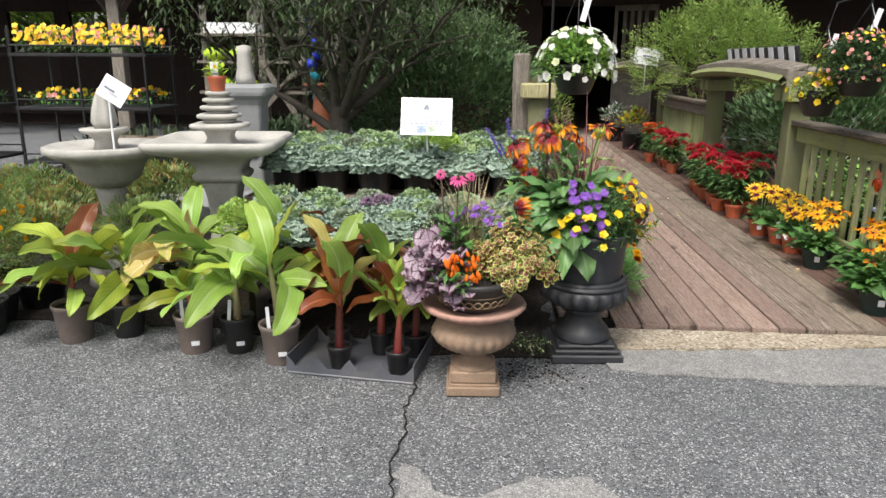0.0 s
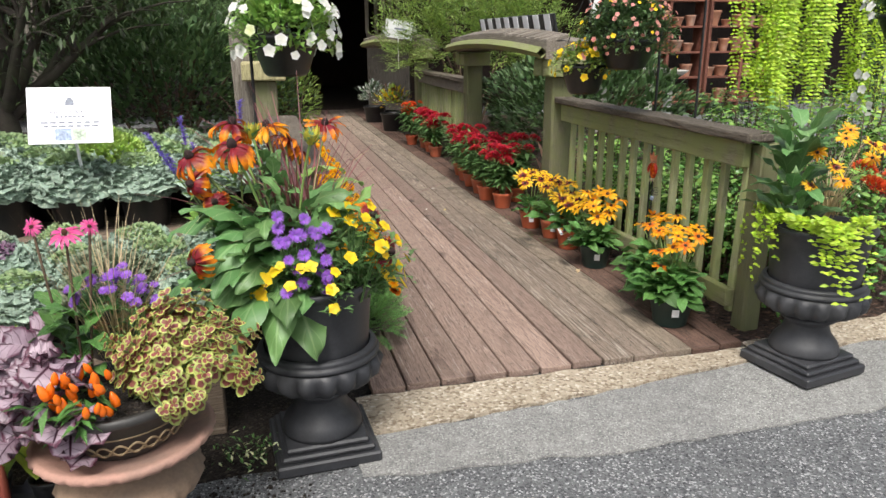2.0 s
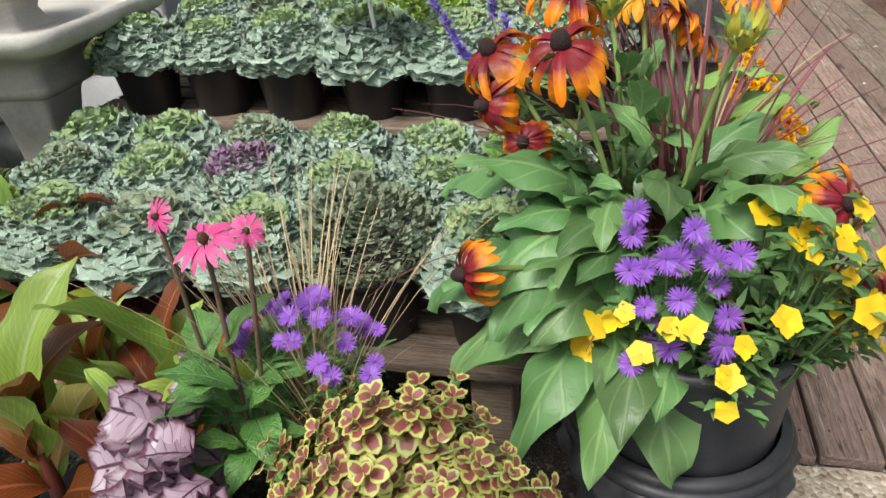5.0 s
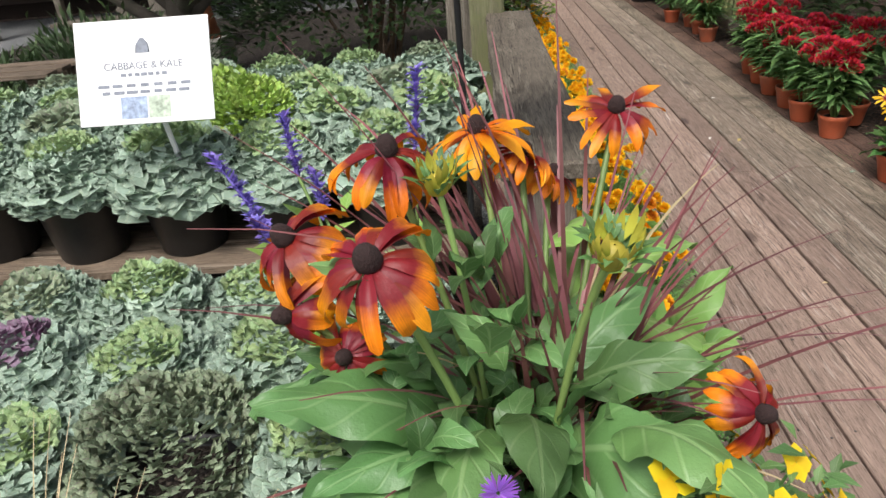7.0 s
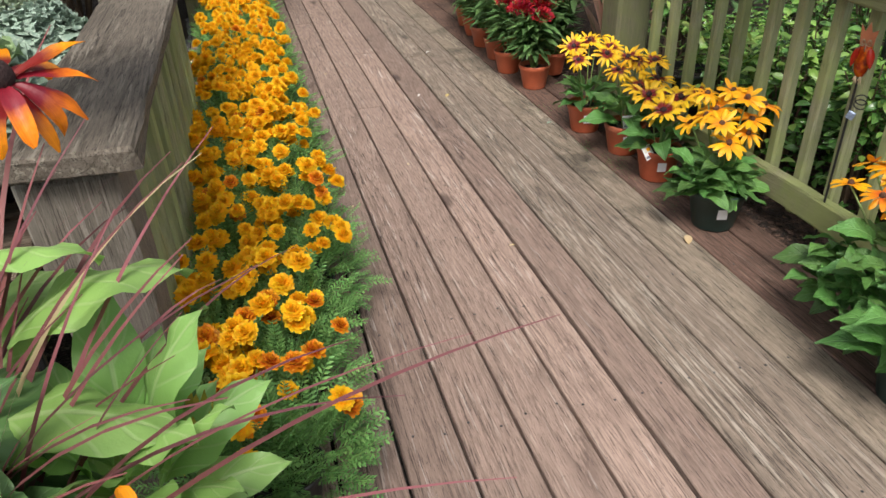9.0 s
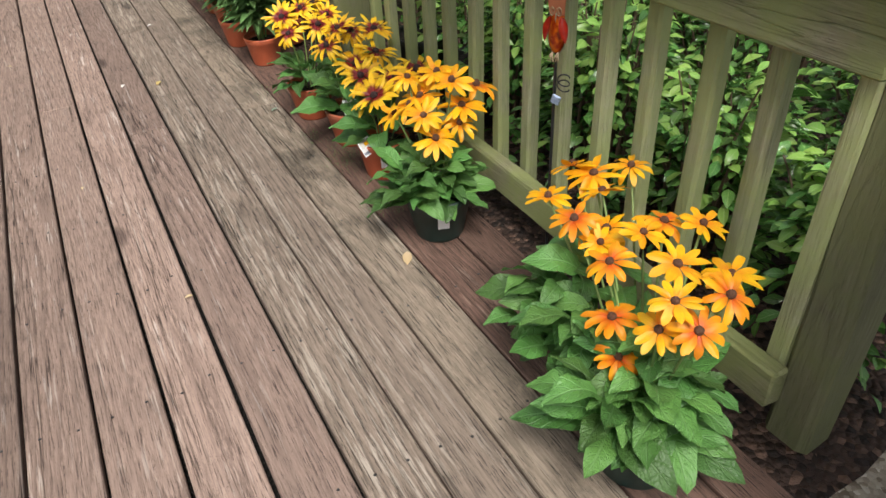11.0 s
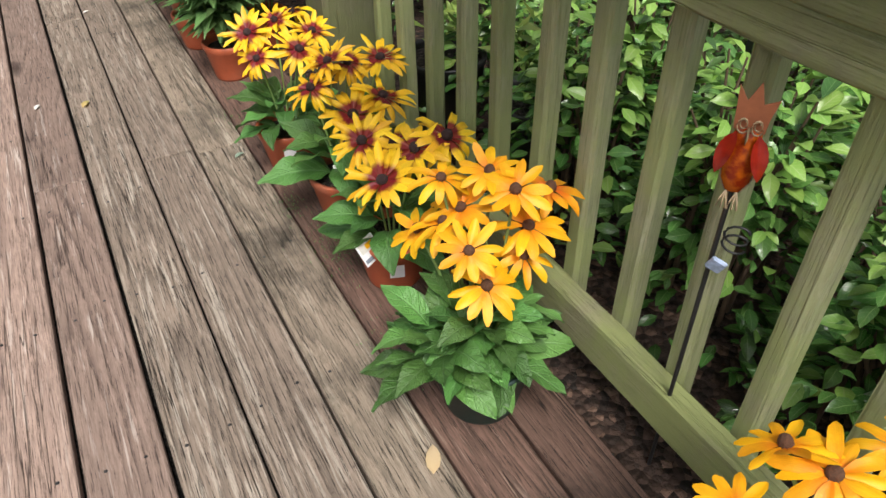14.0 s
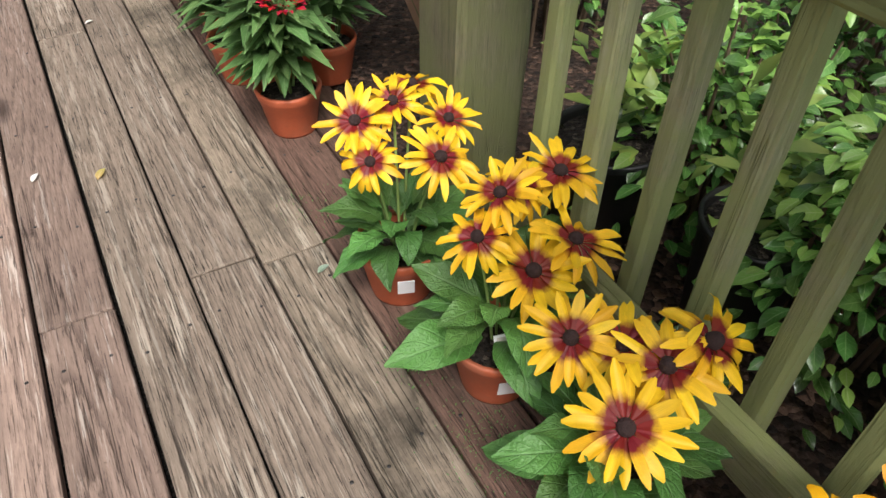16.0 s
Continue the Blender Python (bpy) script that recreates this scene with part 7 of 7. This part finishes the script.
# ---- metal plant rack at the back ----
def plant_rack(loc, w):
    r = thing("plant_rack", loc, "black metal plant rack with trays of yellow pansies", "plant rack")
    for sx in (-1, 0, 1):
        for sy in (-1, 1):
            part("upright", tube([(sx * w / 2, sy * 0.3, 0), (sx * w / 2, sy * 0.3, 1.6)], 0.012, 6), IRON, r)
    for z in (0.3, 0.82, 1.32):
        part("shelf", block(w + 0.05, 0.62, 0.03, 0.003), BLACKP, r, "", pose(0, 0, z))
        for sy in (-1, 1):
            part("rail", tube([(-w / 2, sy * 0.31, z + 0.1), (w / 2, sy * 0.31, z + 0.1)], 0.008, 5), IRON, r)
    for z, n in ((0.85, 500), (1.35, 700)):
        s = Soup()
        for k in range(n):
            s.add(small_leaf[k % 3], at((U(-w / 2, w / 2), U(-0.28, 0.28), z + U(0.0, 0.22 if z > 1 else 0.12)), away(U(0, TAU), U(0, 1.2)), U(0.04, 0.07)))
        t = part("seedling_tray", s, RUDLEAF, m=pose(loc[0], loc[1], loc[2]))
        tagged(t, "tray of low leafy bedding plants on the rack", "seedlings", kind="stuff")
        s = Soup()
        for k in range(260 if z > 1 else 60):
            m = np4(face((U(-w / 2, w / 2), U(-0.3, 0.28), z + U(0.08, 0.26 if z > 1 else 0.17)), (U(-0.4, 0.4), -1, 0.6), U(0.022, 0.036)))
            s.add((PANSY_V, PANSY_F, PANSY_UV), m, (0, 1, 0, 2, 1, 0)[k % 6])
        t = part("pansy_blooms", s, [YELLOW, MARI, SALMON], m=pose(loc[0], loc[1], loc[2]))
        tagged(t, "yellow and orange pansy flowers on the rack", "flowers", kind="stuff")


plant_rack((-4.52, 3.6, 0.0), 1.29)
plant_rack((-6.3, 3.7, 0.0), 1.29)


def tilt_card(loc, w, h, tilt, label):
    t = thing("tilted_sign", loc, label, "sign")
    part("stake", tube([(0, 0.01, -0.36), (0, 0.01, 0.02)], 0.006, 5), WHITE, t)
    part("card", block(w, 0.004, h, 0.0), WHITE, t, "white card", pose(0, 0, 0, -10, tilt, 0))
    part("print_bar", block(w * 0.4, 0.001, h * 0.1, 0.0), INK, t, "", pose(0.02, -0.015, h * 0.45, -10, tilt, 0))


tilt_card((-2.72, 0.45, 1.08), 0.155, 0.125, 32, "white card sign on a stake beside the fountain")
tilt_card((1.45, 6.55, 1.26), 0.34, 0.22, 8, "white printed sign on the plank ledge")


# shelves, goods and the blue bottle string in the barn
ls = thing("lattice_shelf", (-3.6, 6.4, 0.0), "weathered wooden cross-braced shelf with lime cushions", "shelf")
for x in (-0.9, -0.25, 0.45):
    part("upright", block(0.07, 0.07, 2.0, 0.004), GREYZ, ls, "", pose(x, 0, 0))
for z in (0.4, 0.85, 1.25, 1.6):
    part("board", block(1.5, 0.4, 0.035, 0.003), GREY, ls, "", pose(-0.2, 0, z))
part("brace", block(0.07, 0.04, 1.1, 0.004), GREYZ, ls, "diagonal brace", pose(-0.2, -0.22, 0.5, 0, 42, 0))
part("brace", block(0.07, 0.04, 0.9, 0.004), GREYZ, ls, "diagonal brace", pose(0.42, -0.22, 0.5, 0, -32, 0))
for k, (x, z) in enumerate(((-0.75, 1.285), (-0.4, 1.285), (-0.7, 0.885), (-0.35, 0.885))):
    c = part("cushion", lathe([(0.001, 0), (0.12, 0.01), (0.17, 0.07), (0.17, 0.12), (0.1, 0.18), (0.001, 0.19)], 14), LIME, m=pose(-3.6 + x, 6.4, z))
    tagged(c, "lime green cushion on the shelf", "cushion", "lime cushions")
bx = part("white_box", block(0.7, 0.3, 0.14, 0.004), WHITE, m=pose(-4.1, 6.4, 1.636))
tagged(bx, "white cardboard box on the shelf", "box")
bl = thing("bottle_string", (-2.72, 5.2, 0.0), "hanging string of blue and teal glass ornaments", "ornament")
part("cord", tube([(0, 0, 0.75), (0, 0, 2.6)], 0.006, 5), IRON, bl)
for k in range(14):
    part("bottle", lathe([(0.001, 0), (0.05, 0.02), (0.065, 0.07), (0.04, 0.12), (0.012, 0.15), (0.001, 0.152)], 10), TEAL if k < 3 else BLUEGLASS, bl, "", pose(U(-0.05, 0.05), U(-0.05, 0.05), 0.8 + 0.13 * k, U(-40, 40), U(-40, 40), 0))
rpl = thing("rust_pedestal", (-2.65, 5.2, 0.0), "rust brown glazed pedestal under the eaves", "pedestal")
part("body", lathe([(0.001, 0.35), (0.16, 0.35), (0.13, 0.5), (0.08, 0.95), (0.07, 1.0), (0.001, 1.0)], 18), RUST, rpl)
part("top", lathe([(0.001, 1.0), (0.2, 1.0), (0.2, 1.03), (0.001, 1.03)], 18), RUST, rpl)
part("base", block(0.4, 0.4, 0.35, 0.01), STONE, rpl)
bench2 = plank_bench(-3.4, 3.0, 1.6, 0.45, 0.6, "low grey plank ledge behind the fountains")


# ---- hanging baskets on iron hooks ----
def hanging_basket(c, r, label, leaf_mat, petals, n_leaf, n_flower, fsize, pole, drop=0.1, spread=1.35, up=0.8):
    """c: the centre of the pot's rim. pole: foot of its iron hook."""
    b = thing("hanging_basket", (c[0], c[1], c[2] - 0.15), label, "hanging basket", "hanging baskets")
    part("bowl", lathe([(0.001, 0.0), (r * 0.55, 0.0), (r * 0.66, 0.012), (r * 0.97, 0.125), (r * 1.02, 0.13), (r * 1.02, 0.15), (r * 0.95, 0.15), (r * 0.88, 0.12), (0.001, 0.12)], 28), BLACKP, b)
    top = 0.52
    for k in range(3):
        a = k * TAU / 3 + 0.4
        part("hanger_wire", tube([(math.cos(a) * r, math.sin(a) * r, 0.15), (math.cos(a) * r * 0.5, math.sin(a) * r * 0.5, 0.38), (0, 0, top)], 0.0025, 4), WHITE if k == 0 else IRON, b)
    part("tag", block(0.03, 0.002, 0.13, 0.0), WHITE, b, "white hanging tag", pose(0.02, -0.01, 0.36, 0, 14, 0))
    s = Soup()
    for k in range(n_leaf):
        a, e = U(0, TAU), U(-0.25, 1.5)
        d = away(a, e)
        k2 = U(0.55, 1.0)
        s.add(small_leaf[k % 3], at((d[0] * r * spread * k2, d[1] * r * spread * k2, 0.15 + d[2] * r * up * k2 - drop * max(0, 0.1 - d[2])), (d[0] + U(-0.5, 0.5), d[1] + U(-0.5, 0.5), U(-0.5, 0.9)), U(0.03, 0.055)))
    part("foliage", s, leaf_mat, b)
    for k in range(n_flower):
        a, e = U(0, TAU), U(-0.3, 1.45)
        d = away(a, e)
        k2 = U(0.95, 1.12)
        m = petals[rng.randrange(len(petals))]
        bloom(b, PANSY_ME, m, (d[0] * r * spread * k2, d[1] * r * spread * k2, 0.16 + d[2] * r * up * k2 - drop * max(0, 0.1 - d[2])), (d[0], d[1] - 0.3, d[2] + 0.2), U(0.7, 1.2) * fsize, name="blossom")
    h = thing("shepherd_hook", (pole[0], pole[1], pole[2]), "black iron shepherd hook pole", "pole", "iron hooks")
    x, y = c[0] - pole[0], c[1] - pole[1]
    zt = c[2] - 0.15 + top - pole[2]
    part("rod", tube([(0, 0, 0), (0, 0, zt * 0.6), (0, 0, zt + 0.12), (x * 0.2, y * 0.2, zt + 0.2), (x * 0.6, y * 0.6, zt + 0.22), (x * 0.95, y * 0.95, zt + 0.14), (x, y, zt)], 0.007, 6), IRON, h)


hanging_basket((-0.205, 0.45, 1.285), 0.125, "black hanging basket of white and cream pansies", HEDGEL, [WHITEP, WHITEP, WHITEP, PALEP], 1300, 115, 0.025, (-0.33, 0.5, 0.008), spread=1.55, up=1.25)
hanging_basket((1.5, 1.0, 1.26), 0.145, "hanging basket of salmon and yellow small flowers", SHRUB, [SALMON, SALMON, SALMON, YELLOW], 2000, 190, 0.0125, (1.76, 1.12, 0.02), spread=1.6, up=1.4)
hanging_basket((1.36, 1.18, 1.13), 0.12, "hanging basket of bright yellow pansies", NANDINA, [YELLOW], 600, 60, 0.02, (2.1, 1.25, 0.02))
hanging_basket((3.25, 1.0, 1.38), 0.17, "hanging basket of white chrysanthemums", SHRUB, [WHITEP], 2200, 110, 0.028, (3.4, 1.1, 0.02), drop=1.3, up=1.1)


def vine_curtain(x, y, w, z0, z1, n):
    v = thing("trailing_vine", (x, y, z1), "long lime-green trailing vine hanging in a curtain", "vine")
    s = Soup()
    for k in range(n):
        px, py = U(-w, w), U(-0.15, 0.15)
        L = (z1 - z0) * U(0.75, 1.0)
        for j in range(int(L / 0.028)):
            q = (px + 0.03 * math.sin(j * 0.23 + k) + U(-0.012, 0.012), py + U(-0.02, 0.02), -j * 0.028 + 0.1 * math.sin(k))
            for sg_ in (-1, 1):
                s.add(small_leaf[j % 3], at(q, (sg_, U(-0.8, 0.2), -0.3), U(0.035, 0.055), up=(0, -1, 0.4)))
    part("foliage", s, JENNY, v)
    part("bowl", lathe([(0.001, -0.02), (0.12, 0.0), (0.17, 0.13), (0.175, 0.15), (0.15, 0.14), (0.001, 0.12)], 20), BLACKP, v)
    for k in range(3):
        a = k * TAU / 3
        part("hanger_wire", tube([(math.cos(a) * 0.17, math.sin(a) * 0.17, 0.14), (0, 0, 0.6)], 0.003, 4), IRON, v)
    part("hook_rod", tube([(0.25, 0.1, -z1 + 0.02), (0.25, 0.1, 0.6), (0.15, 0.06, 0.7), (0, 0, 0.6)], 0.007, 6), IRON, v)


vine_curtain(3.58, 2.4, 0.34, 0.66, 1.95, 64)
vine_curtain(4.9, 2.6, 0.5, 0.5, 1.75, 60)


# glass owl on a stake by the railing
ow = thing("owl_stake", (1.622, 0.862, 0.018), "amber glass owl garden stake in front of the railing", "garden ornament")
ow.rotation_euler = (0, 0, math.radians(-57))
# local -y faces the path
part("stake", tube([(0, 0.004, 0), (0, 0, 0.56)], 0.0035, 6), IRON, ow)
flat = Matrix.Diagonal((1, 0.55, 1, 1))
part("body", lathe([(0.001, 0.552), (0.014, 0.556), (0.026, 0.572), (0.0315, 0.6), (0.028, 0.63), (0.02, 0.648), (0.001, 0.652)], 24, 5, 0.05, (0.555, 0.64)), AMBER, ow, "amber glass body", flat)
part("rim", tube([(0.033 * math.sin(k * TAU / 24), 0, 0.601 - 0.05 * math.cos(k * TAU / 24)) for k in range(25)], 0.0022, 6), GOLDLINE, ow, "thin brass rim")
for sx in (-1, 1):
    part("wing", leaf(0.066, 0.03, 6, 4, "ovate", 0.5, 0.1, 0.3), REDGLASS, ow, "dark red glass wing", Matrix(at((sx * 0.019, -0.015, 0.645), (sx * 0.2, -0.12, -1), 1.0, up=(sx * 0.5, -1, 0)).tolist()))
    e_ = part("eye", tube([((0.0035 + 0.00035 * k) * math.cos(k * 0.6), -0.0006 * k, (0.0035 + 0.00035 * k) * math.sin(k * 0.6)) for k in range(22)], 0.0012, 5), GOLDLINE, ow, "coiled brass wire eye", pose(sx * 0.0125, -0.014, 0.658))
    for j in range(3):
        part("toe", tube([(sx * 0.01, -0.008, 0.556), (sx * 0.01 + (j - 1) * 0.006, -0.02, 0.549), (sx * 0.01 + (j - 1) * 0.009, -0.024, 0.538)], 0.0023, 5), GOLDLINE, ow)
crown = [(-0.027, 0.645), (-0.03, 0.67), (-0.034, 0.708), (-0.016, 0.688), (0.0, 0.716), (0.012, 0.686), (0.036, 0.696), (0.028, 0.668), (0.026, 0.645)]
bm = bmesh.new()
ring_ = [[bm.verts.new((x, yy - 0.25 * (z - 0.645), z)) for x, z in crown] for yy in (-0.009, -0.006)]
bm.faces.new(ring_[0])
bm.faces.new(list(reversed(ring_[1])))
for k in range(len(crown)):
    j = (k + 1) % len(crown)
    bm.faces.new((ring_[0][k], ring_[1][k], ring_[1][j], ring_[0][j]))
bmesh.ops.recalc_face_normals(bm, faces=bm.faces)
part("crest", bm, RUST, ow, "rusty metal crest with three points")
part("beak", tube([(0, -0.016, 0.652), (0, -0.022, 0.64), (0, -0.017, 0.63)], [0.004, 0.003, 0.0008], 6), GOLDLINE, ow)
for o in list(ow.children):
    if not o.name.startswith("stake"):
        o.matrix_basis = pose(0, 0, 0.545) @ Matrix.Diagonal((0.6, 0.7, 0.88, 1)) @ pose(0, 0, -0.545) @ o.matrix_basis
part("scroll", tube([(0.02 + 0.014 * math.cos(k * 0.5), 0, 0.5 + 0.01 * math.sin(k * 0.5) - 0.001 * k) for k in range(26)], 0.0018, 4), IRON, ow)
part("clip", block(0.02, 0.006, 0.026, 0.002), BLUEINK, ow, "small pale blue clip", pose(0.004, -0.006, 0.44, 20, 20, 0))


# fallen leaves and chips on the boards
rng.seed(5)
for (x, y, s_, m_) in ((1.301, 1.009, 0.055, STRAW), (0.974, 2.598, 0.04, DRIED), (0.848, 2.656, 0.03, WHITEP), (0.798, 1.179, 0.022, STRAW), (1.29, 2.1, 0.03, KALE), (0.45, 3.2, 0.03, STRAW), (0.62, 1.9, 0.02, STRAW), (0.35, 1.6, 0.016, STRAW), (1.1, 3.4, 0.03, WHITEP)):
    o = part("fallen_leaf", leaf(1, 0.45, 5, 3, "ovate", 0.5, 0.25, 0.4), m_, m=Matrix(at((x, y, TOP + 0.004), (U(-1, 1), U(-1, 1), 0), s_).tolist()))
    tagged(o, "small dry fallen leaf on the boards", "leaf", "fallen leaves")


# soil crumbs and litter on the asphalt before the pots
rng.seed(17)
cr = Soup()
for k in range(1100):
    x, y = -1.35 + rng.gauss(0, 0.55), -0.8 + rng.gauss(0, 0.22)
    if k % 3 == 0:
        x, y = -0.45 + rng.gauss(0, 0.12), -0.5 + rng.gauss(0, 0.1)
    r = U(0.0012, 0.004) if k % 12 else U(0.004, 0.008)
    cr.add(lathe([(0.0005, 0.0), (r, r * 0.2), (r * U(0.5, 0.9), r * 0.7), (0.0005, r * U(0.8, 1.0))], 5), np4(pose(x, y, 0.001, 0, 0, U(0, 360))))
tagged(part("soil_crumbs", cr, SOIL), "scattered soil crumbs on the asphalt", "litter", kind="stuff")
# small white-flowered weeds between the urns
wd = thing("weed_clump", (-0.43, -0.3, 0.006), "small pale weeds growing between the urns", "weeds")
s = Soup()
for k in range(160):
    s.add(small_leaf[k % 3], at((rng.gauss(0, 0.06), rng.gauss(0, 0.05), U(0.004, 0.05)), away(U(0, TAU), U(0, 1)), U(0.012, 0.025)), 1 if k % 4 == 0 else 0)
part("foliage", s, [RUDLEAF, PALEP], wd)


# moss on the boards beside the pots
rng.seed(29)
ms = Soup()
for mx, my, mw, n_ in ((1.385, 1.62, 0.035, 420), (1.35, 1.83, 0.022, 160), (1.37, 1.3, 0.03, 140), (1.36, 2.28, 0.03, 120), (1.52, 0.62, 0.04, 120)):
    for k in range(n_):
        ms.add(small_leaf[k % 3], at((mx + rng.gauss(0, mw), my + rng.gauss(0, mw * 1.6), TOP + 0.0015), away(U(0, TAU), U(0.0, 0.9)), U(0.0025, 0.006)), 0)
tagged(part("moss_tufts", ms, RUDLEAF), "small green moss tufts on the damp boards", "moss", kind="stuff")


# nail heads in the boards
nl = Soup()
for i in range(-1, 12):
    for k in range(14):
        for sx in (-0.035, 0.035):
            nl.add(lathe([(0.0035, 0.0), (0.0035, 0.0006), (0.0004, 0.0007)], 6), np4(pose((i + 0.5) * PITCH + sx + U(-0.006, 0.006), 0.08 + 0.4 * k + U(-0.02, 0.02), TOP + 0.0008)))
tagged(part("nail_heads", nl, IRON), "dark nail heads in the deck boards", "nails", kind="stuff")
